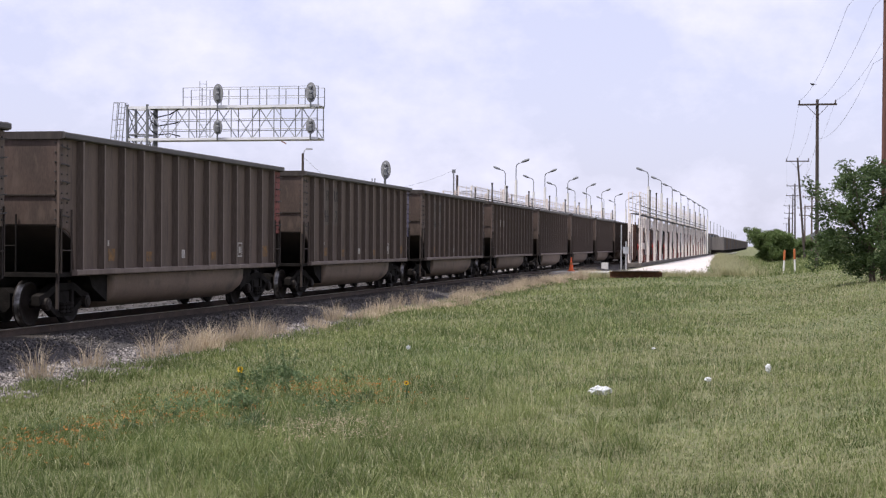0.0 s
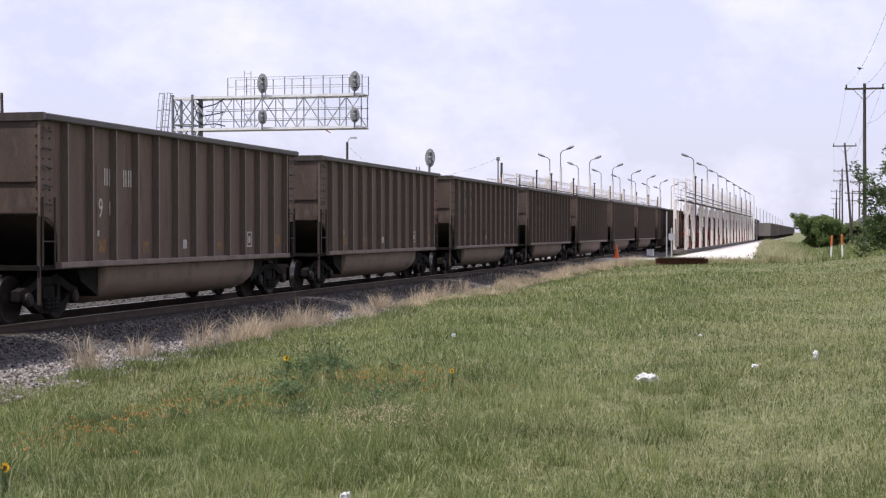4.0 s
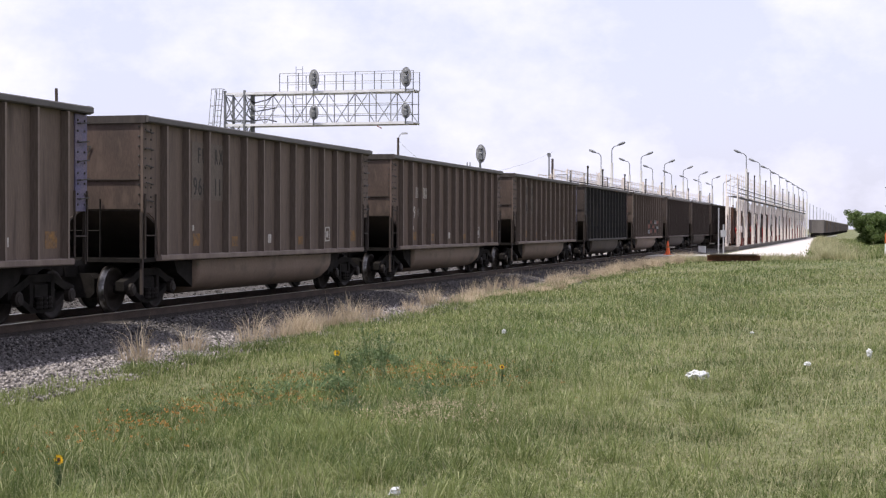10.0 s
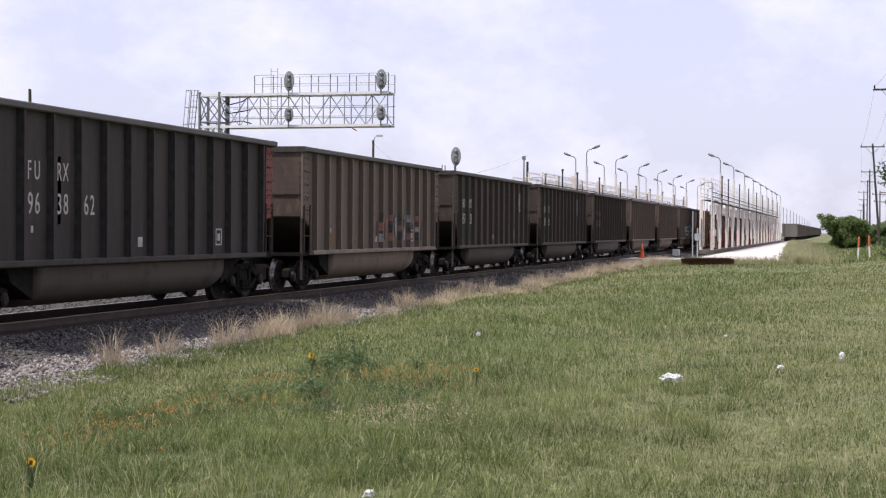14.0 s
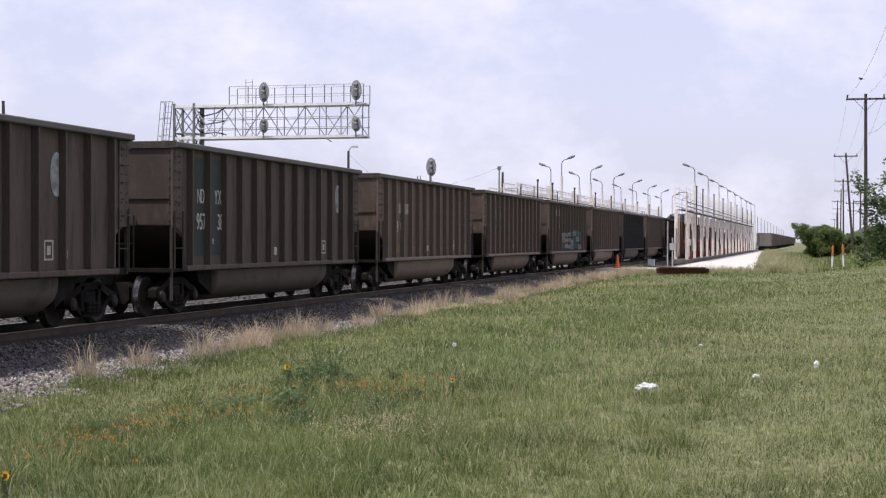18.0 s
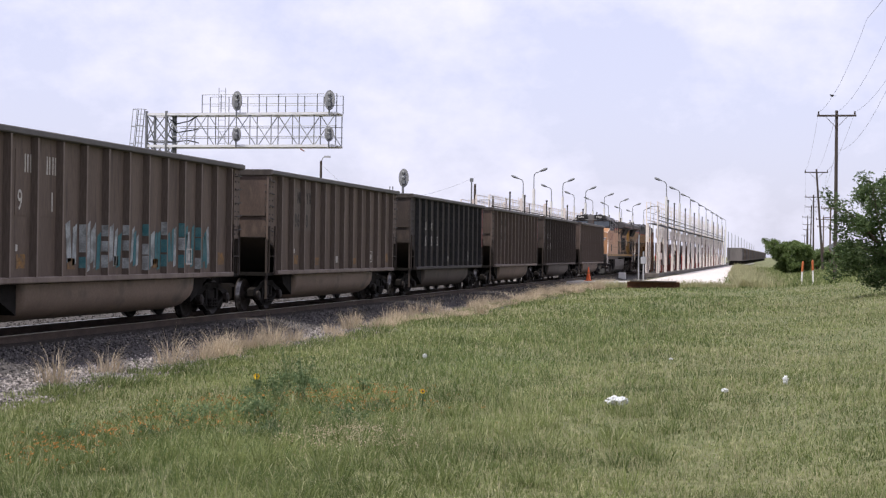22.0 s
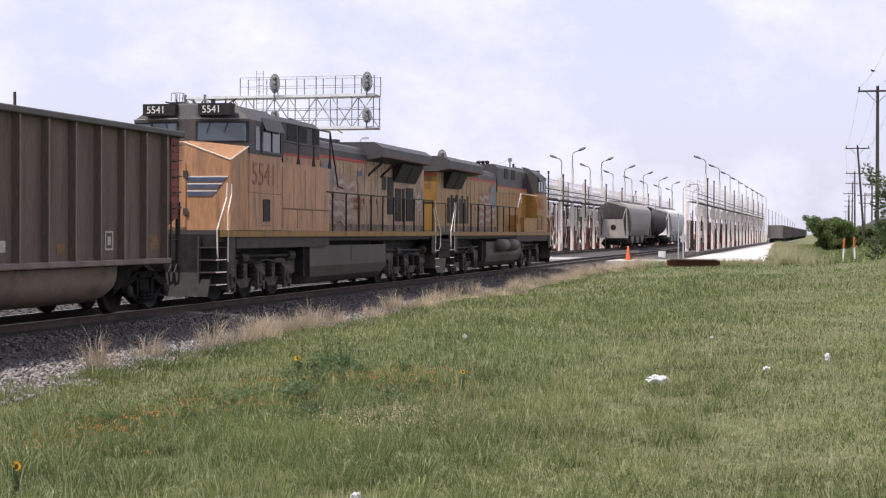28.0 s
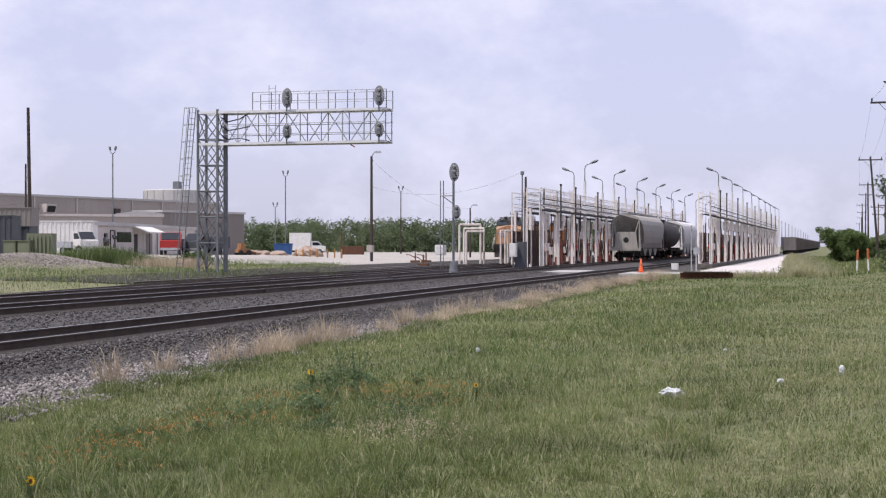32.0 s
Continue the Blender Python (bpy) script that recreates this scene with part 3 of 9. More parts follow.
def build_track(name, y, z, x0, x1, label, ties=0, tie_x=0.0):
    t = tagged(new(name), label, "railway track", "", "structure")
    for s in (-0.755, 0.755):
        bm = fresh()
        prism(bm, "x", rail_profile(y + s, z), x0, x1)
        r = part("rail", bm, M_RAIL, t, "brown rusted steel rail")
        bm = fresh()
        box(bm, x0, x1, y + s - 0.034, y + s + 0.034, z - 0.006, z)
        part("rail_head", bm, M_RAILTOP, r, "worn bright running surface of the rail")
    if ties:
        bm = fresh()
        box(bm, -0.115, 0.115, -1.3, 1.3, -0.16, 0.0)
        first = part("tie", bm, M_TIE, t)
        first.matrix_basis = pose(tie_x, y, z - 0.175)
        for i in range(1, ties):
            again("tie", first, t, pose(tie_x + i * 0.51, y + random.uniform(-0.04, 0.04), z - 0.175 - random.uniform(0, 0.012), 0, 0, random.uniform(-0.8, 0.8)))
    return t


def stones(name, n, fn, size, material, label):
    """Loose stones as rough eight-faced lumps."""
    rng = np.random.default_rng(5)
    p = fn(rng, n)
    n = len(p)
    base = np.array([(1, 0, 0), (-1, 0, 0), (0, 1, 0), (0, -1, 0), (0, 0, 1), (0, 0, -1)], float)
    f = np.array([(0, 2, 4), (2, 1, 4), (1, 3, 4), (3, 0, 4), (2, 0, 5), (1, 2, 5), (3, 1, 5), (0, 3, 5)])
    r = size * rng.uniform(0.5, 1.5, (n, 6, 1)) * rng.uniform(0.6, 1.25, (n, 1, 1))
    a = rng.uniform(0, 6.28, n)
    b = rng.uniform(-0.7, 0.7, n)
    v = base[None] * r
    ca, sa, cb, sb = np.cos(a)[:, None], np.sin(a)[:, None], np.cos(b)[:, None], np.sin(b)[:, None]
    x, y, z = v[..., 0], v[..., 1], v[..., 2]
    y, z = y * cb - z * sb, y * sb + z * cb
    x, y = x * ca - y * sa, x * sa + y * ca
    co = np.stack([x, y, z * 0.8], -1) + p[:, None, :]
    tri = (f[None] + (np.arange(n) * 6)[:, None, None]).reshape(-1, 3)
    return mesh_np(name, co.reshape(-1, 3), tri, material, "stuff", label, "stones")


def patchy(x, y, size, seed):
    """Smooth random patches of about that size, from 0 to 1."""
    u, v = np.asarray(x) / size, np.asarray(y) / size
    u, v = 0.83 * u - 0.56 * v, 0.56 * u + 0.83 * v
    i, j = np.floor(u).astype(np.int64), np.floor(v).astype(np.int64)
    fu, fv = u - i, v - j
    fu, fv = fu * fu * (3 - 2 * fu), fv * fv * (3 - 2 * fv)

    def at(a, b):
        h = (a * 374761393 + b * 668265263 + seed * 974711) & 0x7FFFFFFF
        h = ((h ^ (h >> 13)) * 1274126177) & 0x7FFFFFFF
        return ((h ^ (h >> 16)) % 10007) / 10007.0
    return (at(i, j) * (1 - fu) + at(i + 1, j) * fu) * (1 - fv) + (at(i, j + 1) * (1 - fu) + at(i + 1, j + 1) * fu) * fv


def blades(name, px, py, height, width, lean, material, label, category="grass", seed=3, z0=None, turn=None):
    """Grass: each blade is two tapered quads folded to a bent tip."""
    rng = np.random.default_rng(seed)
    n = len(px)
    z = ground_z(px, py) if z0 is None else z0
    a, b = rng.uniform(0, 6.283, n), rng.uniform(0, 6.283, n)
    if turn is not None:
        b = turn + rng.normal(0, 0.9, n)
    h = height * rng.uniform(0.55, 1.25, n)
    w = width * rng.uniform(0.7, 1.3, n)
    ln = h * lean * rng.uniform(0.2, 1.3, n)
    wx, wy, lx, ly = np.cos(a) * w, np.sin(a) * w, np.cos(b) * ln, np.sin(b) * ln
    v = np.empty((n, 5, 3))
    v[:, 0] = np.stack([px - wx, py - wy, z - 0.02], 1)
    v[:, 1] = np.stack([px + wx, py + wy, z - 0.02], 1)
    v[:, 2] = np.stack([px - wx * 0.8 + lx * 0.35, py - wy * 0.8 + ly * 0.35, z + h * 0.58], 1)
    v[:, 3] = np.stack([px + wx * 0.8 + lx * 0.35, py + wy * 0.8 + ly * 0.35, z + h * 0.58], 1)
    v[:, 4] = np.stack([px + lx, py + ly, z + h * np.sqrt(np.maximum(0.15, 1 - (ln / h) ** 2 * 0.6))], 1)
    f = np.array([(0, 1, 3), (0, 3, 2), (2, 3, 4)])
    tri = (f[None] + (np.arange(n) * 5)[:, None, None]).reshape(-1, 3)
    return mesh_np(name, v.reshape(-1, 3), tri, material, "stuff", label, category)


def field(rng, n, r0, r1, a0=-7.0, a1=35.0):
    """Places over the verge, thinning out with distance."""
    r = r0 * (r1 / r0) ** rng.uniform(0, 1, n)
    a = np.radians(rng.uniform(a0, a1, n))
    return r * np.cos(a), r * np.sin(a), r


build_ground()
build_track("track_main", TRACK_Y[0], TRACK_Z[0], -60, 420, "single main track with dark oily ties and bright rail heads", 260, 8)
build_track("track_second", TRACK_Y[1], TRACK_Z[1], -60, 420, "second track of rusted rails beside the main line", 200, 20)
build_track("track_third", TRACK_Y[2], TRACK_Z[2], -60, 420, "third yard track on dark ballast", 160, 30)
strip("ballast_bed", 10.2, 26.6, -60, 420, M_BALLAST, 0.025, "grey crushed stone ballast bed under the tracks", "ballast", 1.0, 24)
for k, y in enumerate(TRACK_Y):
    strip("oily_bed", y - 1.55, y + 1.5, -60, 420, M_BALLDARK, 0.05 + (0.015 if k else 0.02), "dark oil-stained ballast between the rails", "ballast", 2.0, 8)




# ---- rolling stock ----
def wheelset(parent, x, r, half=0.74):
    """Axle with two flanged wheels, turned about y."""
    bm = fresh()
    rod(bm, (x, -1.02, r), (x, 1.02, r), 0.085, 8)
    ax = part("axle", bm, M_TRUCK, parent)
    for s in (-1, 1):
        bm = fresh()
        lathe(bm, [(0.12, s * (half - 0.09)), (r * 0.78, s * (half - 0.03)), (r * 0.86, s * (half - 0.075)), (r + 0.025, s * (half - 0.075)), (r + 0.025, s * (half - 0.045)),
                   (r, s * (half - 0.02)), (r - 0.006, s * (half + 0.06)), (r * 0.86, s * (half + 0.06)), (r * 0.8, s * (half + 0.02)), (r * 0.35, s * (half + 0.0)), (0.12, s * (half + 0.07))], 22, "y", (x, 0, r))
        w = part("wheel", bm, M_WHEEL, parent, "rust-brown steel wheel with a bright tread", True)
        w.data.materials.append(M_TREAD)
        for pf in w.data.polygons:
            pf.material_index = 1 if abs(math.hypot(pf.center.x - x, pf.center.z - r) - r) < 0.02 else 0
    return ax


def freight_truck(parent, x):
    """Two-axle truck: bolster with side frames, springs, wheelsets."""
    bm = fresh()
    box(bm, x - 0.22, x + 0.22, -1.1, 1.1, 0.42, 0.72, 0.05)
    box(bm, x - 1.25, x + 1.25, -0.55, 0.55, 0.3, 0.78, 0.1)
    tr = part("truck", bm, M_TRUCK, parent, "black cast-steel truck")
    for s in (-1, 1):
        bm = fresh()
        y0, y1 = s * 0.94, s * 1.12
        for shape in ([(-1.12, 0.62), (-0.80, 0.70), (-0.42, 0.86), (0.42, 0.86), (0.80, 0.70), (1.12, 0.62), (1.12, 0.44), (0.75, 0.56), (0.38, 0.72), (-0.38, 0.72), (-0.75, 0.56), (-1.12, 0.44)],
                      [(-1.0, 0.52), (-0.36, 0.18), (0.36, 0.18), (1.0, 0.52), (0.82, 0.54), (0.3, 0.27), (-0.3, 0.27), (-0.82, 0.54)],
                      [(-0.42, 0.22), (-0.3, 0.22), (-0.3, 0.8), (-0.42, 0.8)], [(0.3, 0.22), (0.42, 0.22), (0.42, 0.8), (0.3, 0.8)]):
            prism(bm, "y", [(x + a, b) for a, b in shape], y0, y1)
        part("side_frame", bm, M_TRUCK, tr)
        for d in (-0.89, 0.89):
            bm = fresh()
            lathe(bm, [(0.13, s * 1.10), (0.13, s * 1.20), (0.09, s * 1.22), (0.09, s * 1.23)], 12, "y", (x + d, 0, 0.457))
            part("bearing_cap", bm, M_WHEEL, tr)
        for d in (-0.16, 0.0, 0.16):
            bm = fresh()
            lathe(bm, [(0.065, 0.24), (0.085, 0.27), (0.065, 0.31), (0.085, 0.35), (0.065, 0.39), (0.085, 0.43), (0.065, 0.47)], 8, "z", (x + d, s * 1.14, 0))
            part("spring", bm, M_TRUCK, tr)
    for d in (-0.89, 0.89):
        wheelset(tr, x + d, 0.457)
    return tr


SL, TOP, SILL, HW = 6.98, 3.88, 1.12, 1.43
RIBS = [-6.1 + i * 1.02 for i in range(13)]


def coal_car(m_side, m_rib, m_post=None, marks="", m_mark=None, label="", m_end=None, patch=None, spots=(-4.62, -4.38, -4.15, -3.58, -3.36, -3.12), letters=(-4.36, -4.14, -3.5, -3.27), drop=0.0, initials=""):
    """High-sided rotary coal gondola with a rounded belly between its trucks."""
    car = tagged(new("coal_car"), label, "coal car", "cars of the moving coal train")
    cut = 6.25
    for s in (-1, 1):
        bm = fresh()
        y0, y1 = s * HW, s * (HW - 0.02)
        prism(bm, "y", [(-SL, 1.98), (-6.72, 1.98), (-6.45, 1.88), (-6.28, 1.66), (-6.25, SILL), (6.25, SILL), (6.28, 1.66), (6.45, 1.88), (6.72, 1.98), (SL, 1.98), (SL, TOP - 0.05), (-SL, TOP - 0.05)], y0, y1)
        wall = part("side_wall", bm, m_side, car)
        bm = fresh()
        box(bm, -0.055, 0.055, -0.07, 0.07, SILL + 0.02, TOP - 0.14)
        for f in bm.verts:
            if s * f.co.y > 0:
                f.co.x *= 0.5
        rib = None
        for x in RIBS:
            if rib is None:
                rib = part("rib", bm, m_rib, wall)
                # flanks facing along the car get a darker colour that paints their shade
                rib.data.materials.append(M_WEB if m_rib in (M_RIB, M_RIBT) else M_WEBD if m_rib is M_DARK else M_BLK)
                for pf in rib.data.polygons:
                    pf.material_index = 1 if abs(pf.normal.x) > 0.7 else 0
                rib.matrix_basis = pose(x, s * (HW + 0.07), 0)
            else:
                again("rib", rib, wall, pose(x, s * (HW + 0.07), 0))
        bm = fresh()
        box(bm, -SL - 0.02, SL + 0.02, min(s * (HW - 0.06), s * (HW + 0.16)), max(s * (HW - 0.06), s * (HW + 0.16)), TOP - 0.125, TOP, 0.02)
        part("top_chord", bm, M_CHORD, car, "grey dusty top chord")
        bm = fresh()
        box(bm, -cut - 0.1, cut + 0.1, min(s * (HW - 0.02), s * (HW + 0.13)), max(s * (HW - 0.02), s * (HW + 0.13)), SILL - 0.10, SILL + 0.02, 0.02)
        part("side_sill", bm, m_rib, car)
        for e in (-1, 1):
            bm = fresh()
            xa, xb = sorted((e * SL, e * (SL - 0.42)))
            box(bm, xa, xb, min(s * HW, s * (HW + 0.03)), max(s * HW, s * (HW + 0.03)), 1.98, TOP - 0.15)
            post = part("corner_post", bm, (m_post if (m_post and e > 0) else m_side), car)
            bm = fresh()
            for k in range(9):
                for xx in (0.10, 0.34):
                    lathe(bm, [(0.022, s * (HW + 0.03)), (0.022, s * (HW + 0.045)), (0.004, s * (HW + 0.052))], 6, "y", (e * (SL - xx), 0, 2.1 + k * 0.19))
            tagged(part("rivets", bm, M_MARK_D, post), kind="stuff")
            bm = fresh()
            for k in range(5):
                z = 2.2 + k * 0.34
                pipe(bm, [(e * (SL - 0.36), s * (HW + 0.03), z), (e * (SL - 0.34), s * (HW + 0.09), z), (e * (SL - 0.02), s * (HW + 0.09), z + 0.03)], 0.016, 4)
            tagged(part("grab_irons", bm, M_MARK_D, post, "dark bent grab irons"), "dark bent grab irons", kind="stuff")
            bm = fresh()
            for x in (SL - 0.05, SL - 0.5):
                rod(bm, (e * x, s * (HW + 0.06), SILL - 0.05), (e * x, s * (HW + 0.06), 2.35), 0.022, 5)
            for k in (1,):
                rod(bm, (e * (SL - 0.05), s * (HW + 0.06), SILL + 0.05 + k * 0.36), (e * (SL - 0.5), s * (HW + 0.06), SILL + 0.05 + k * 0.36), 0.015, 5)
            part("ladder", bm, M_WEBD, car)
            bm = fresh()
            xa, xb = sorted((e * (SL + 0.0), e * (SL - 0.05)))
            box(bm, xa, xb, min(s * (HW + 0.02), s * (HW - 0.04)), max(s * (HW + 0.02), s * (HW - 0.04)), SILL - 0.75 if s * e > 0 else SILL - 0.1, 2.0)
            part("end_post", bm, M_WEBD, car)
    for e in (-1, 1):
        bm = fresh()
        xa, xb = e * (SL - 0.02), e * (SL - 0.06)
        quads(bm, [(xa, -HW, 2.05), (xa, HW, 2.05), (xa, HW, TOP - 0.05), (xa, -HW, TOP - 0.05), (xb, -HW, 2.05), (xb, HW, 2.05), (xb, HW, TOP - 0.05), (xb, -HW, TOP - 0.05)],
              [(0, 1, 2, 3), (7, 6, 5, 4), (0, 4, 5, 1), (3, 2, 6, 7), (0, 3, 7, 4), (1, 5, 6, 2)])
        bmesh.ops.recalc_face_normals(bm, faces=bm.faces[:])
        end = part("end_sheet", bm, m_end or M_END, car, "pinkish-brown end sheet")
        bm = fresh()
        xa, xb = sorted((e * (SL + 0.03), e * (SL - 0.10)))
        box(bm, xa, xb, -HW - 0.1, HW + 0.1, TOP - 0.14, TOP + 0.012)
        part("end_chord", bm, M_BLACK, end)
        bm = fresh()
        xa, xb = sorted((e * (SL - 0.02), e * (SL + 0.02)))
        box(bm, xa, xb, -HW + 0.05, HW - 0.05, 2.62, 2.645)
        part("end_brace", bm, M_WEBD, end, "thin dark weld line")
        bm = fresh()
        for y in (-HW + 0.06, HW - 0.06):
            for k in range(9):
                lathe(bm, [(0.02, e * (SL - 0.02)), (0.02, e * (SL + 0.005)), (0.004, e * (SL + 0.01))], 5, "x", (0, y, 2.15 + k * 0.19))
        tagged(part("end_rivets", bm, M_MARK_D, end), kind="stuff")
        # body-brown sheet in reality; the shade under the car end is in its colour
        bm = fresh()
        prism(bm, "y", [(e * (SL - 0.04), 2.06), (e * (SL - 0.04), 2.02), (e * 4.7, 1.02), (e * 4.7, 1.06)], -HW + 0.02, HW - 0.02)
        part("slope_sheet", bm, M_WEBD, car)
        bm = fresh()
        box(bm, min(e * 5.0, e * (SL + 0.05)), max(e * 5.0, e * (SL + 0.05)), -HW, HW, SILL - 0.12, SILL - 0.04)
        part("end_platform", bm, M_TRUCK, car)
        bm = fresh()
        for y in (-0.55, 0.55):
            rod(bm, (e * (SL + 0.03), y, SILL - 0.05), (e * (SL + 0.03), y, 2.25), 0.02, 5)
        rod(bm, (e * (SL + 0.03), -0.55, 1.62), (e * (SL + 0.03), 0.55, 1.62), 0.016, 5)
        part("end_ladder", bm, M_TRUCK, car)
        bm = fresh()
        box(bm, min(e * 6.3, e * 7.7), max(e * 6.3, e * 7.7), -0.16, 0.16, 0.72, 0.98)
        box(bm, min(e * 7.7, e * 8.09), max(e * 7.7, e * 8.09), -0.12, 0.12, 0.74, 0.96, 0.03)
        part("coupler", bm, M_TRUCK, car, "black knuckle coupler")
        bm = fresh()
        pipe(bm, [(e * 7.6, 0.35, 0.8), (e * 7.8, 0.36, 0.55), (e * 8.05, 0.3, 0.45)], 0.03, 5)
        part("air_hose", bm, M_BLK, car)
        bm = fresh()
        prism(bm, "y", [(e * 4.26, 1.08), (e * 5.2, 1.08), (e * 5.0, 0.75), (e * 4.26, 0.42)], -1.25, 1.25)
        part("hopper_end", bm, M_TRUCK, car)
        freight_truck(car, e * 6.0)
    bm = fresh()
    lathe(bm, [(0.16, 6.45), (0.16, 7.0)], 10, "x", (-13.2, 0.5, 1.45))
    part("brake_cylinder", bm, M_TRUCK, car)
    # belly: a round-bottomed tub with sloping ends
    bm = fresh()
    rings = []
    for x, k in ((-4.25, 0.0), (-4.2, 0.9), (-4.0, 1.0), (4.0, 1.0), (4.2, 0.9), (4.25, 0.0)):
        ring = []
        for i in range(13):
            a = math.pi * i / 12
            c, sn = math.cos(a), math.sin(a)
            y = -1.36 * math.copysign(abs(c) ** 0.55, c)
            z = SILL - 0.05 - (0.79 * k + 0.04) * sn ** 0.6
            ring.append(bm.verts.new((x, y, z)))
        rings.append(ring)
    for a, b in zip(rings, rings[1:]):
        for i in range(12):
            bm.faces.new((a[i], a[i + 1], b[i + 1], b[i]))
    bmesh.ops.recalc_face_normals(bm, faces=bm.faces[:])
    part("belly_tub", bm, M_TUBD if m_side in (M_DARK, M_BLACK) else M_TUB, car, "dusty rounded belly tub", True)
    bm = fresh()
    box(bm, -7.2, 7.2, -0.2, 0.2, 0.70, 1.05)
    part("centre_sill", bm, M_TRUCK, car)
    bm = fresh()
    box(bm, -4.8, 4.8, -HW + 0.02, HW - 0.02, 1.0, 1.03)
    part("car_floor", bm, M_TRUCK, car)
    y = -(HW + 0.006)
    for x, z, w, h, m in ((-4.45, 1.3, 0.34, 0.26, M_OSTEN), (-2.42, 1.27, 0.32, 0.22, M_OSTEN), (1.7, 1.27, 0.3, 0.2, M_OSTEN), (5.75, 1.32, 0.4, 0.3, M_OSTEN), (-0.35, 1.33, 0.2, 0.2, M_MARK_W), (4.35, 1.36, 0.08, 0.16, M_MARK_W), (-4.62, 1.62, 0.08, 0.12, M_MARK_W)):
        if m is M_OSTEN and m_side in (M_DARK, M_BLACK):
            continue
        bm = fresh()
        box(bm, x - w / 2, x + w / 2, y - 0.004, y, z, z + h)
        part("stencil_patch", bm, m, car, "small worn stencil patch")
    bm = fresh()
    for a, b, c, d in ((3.5, 3.84, 1.33, 1.365), (3.5, 3.84, 1.675, 1.71), (3.5, 3.535, 1.365, 1.675), (3.805, 3.84, 1.365, 1.675), (3.6, 3.74, 1.43, 1.6)):
        box(bm, a, b, y - 0.005, y, c, d)
    part("data_panel", bm, M_MARK_W, car, "white outlined data panel")
    if marks:
        mm = m_mark or M_MARK_W
        for x0, x1 in ((spots[0] - 0.08, spots[2] + 0.16), (spots[3] - 0.2, spots[5] + 0.15)):
            bm = fresh()
            box(bm, x0, x1, y - 0.004, y, 1.35 if patch else 2.28 - drop, 3.6 if patch else 3.5 - drop)
            part("mark_patch", bm, patch or (M_GPATCH if mm is M_MARK_D else m_side), car)
        for k in range(4):
            bm = fresh()
            x = letters[k]
            if initials:
                bm.free()
                sign_text("car_letter", initials[k], 0.48, mm, car, pose(x - 0.04, y - 0.008, 3.06 - drop, 90), squeeze=0.62)
                continue
            box(bm, x, x + 0.045, y - 0.008, y, 3.08 - drop, 3.42 - drop)
            box(bm, x + 0.10, x + 0.145, y - 0.008, y, 3.08 - drop, 3.42 - drop)
            part("letter_bar", bm, mm, car, "worn owner's letters")
        for k, ch in enumerate(marks):
            if ch != " ":
                x = spots[k]
                sign_text("car_digit", ch, 0.54, mm, car, pose(x, y - 0.008, 2.38 - 0.85 * drop, 90), squeeze=0.7)
        if initials:
            sign_text("end_letters", initials, 0.3, mm, car, pose(-SL - 0.008, 0.55, 3.4, 90, 0, -90))
        else:
            bm = fresh()
            for k in range(4):
                box(bm, -SL - 0.012, -SL, 0.15 - k * 0.24, 0.31 - k * 0.24, 3.42, 3.62)
            part("letter_bars", bm, mm, car)
        xe = -SL - 0.008
        sign_text("end_number", marks.replace(" ", ""), 0.3, mm, car, pose(xe, 0.55, 3.1, 90, 0, -90))
    return car


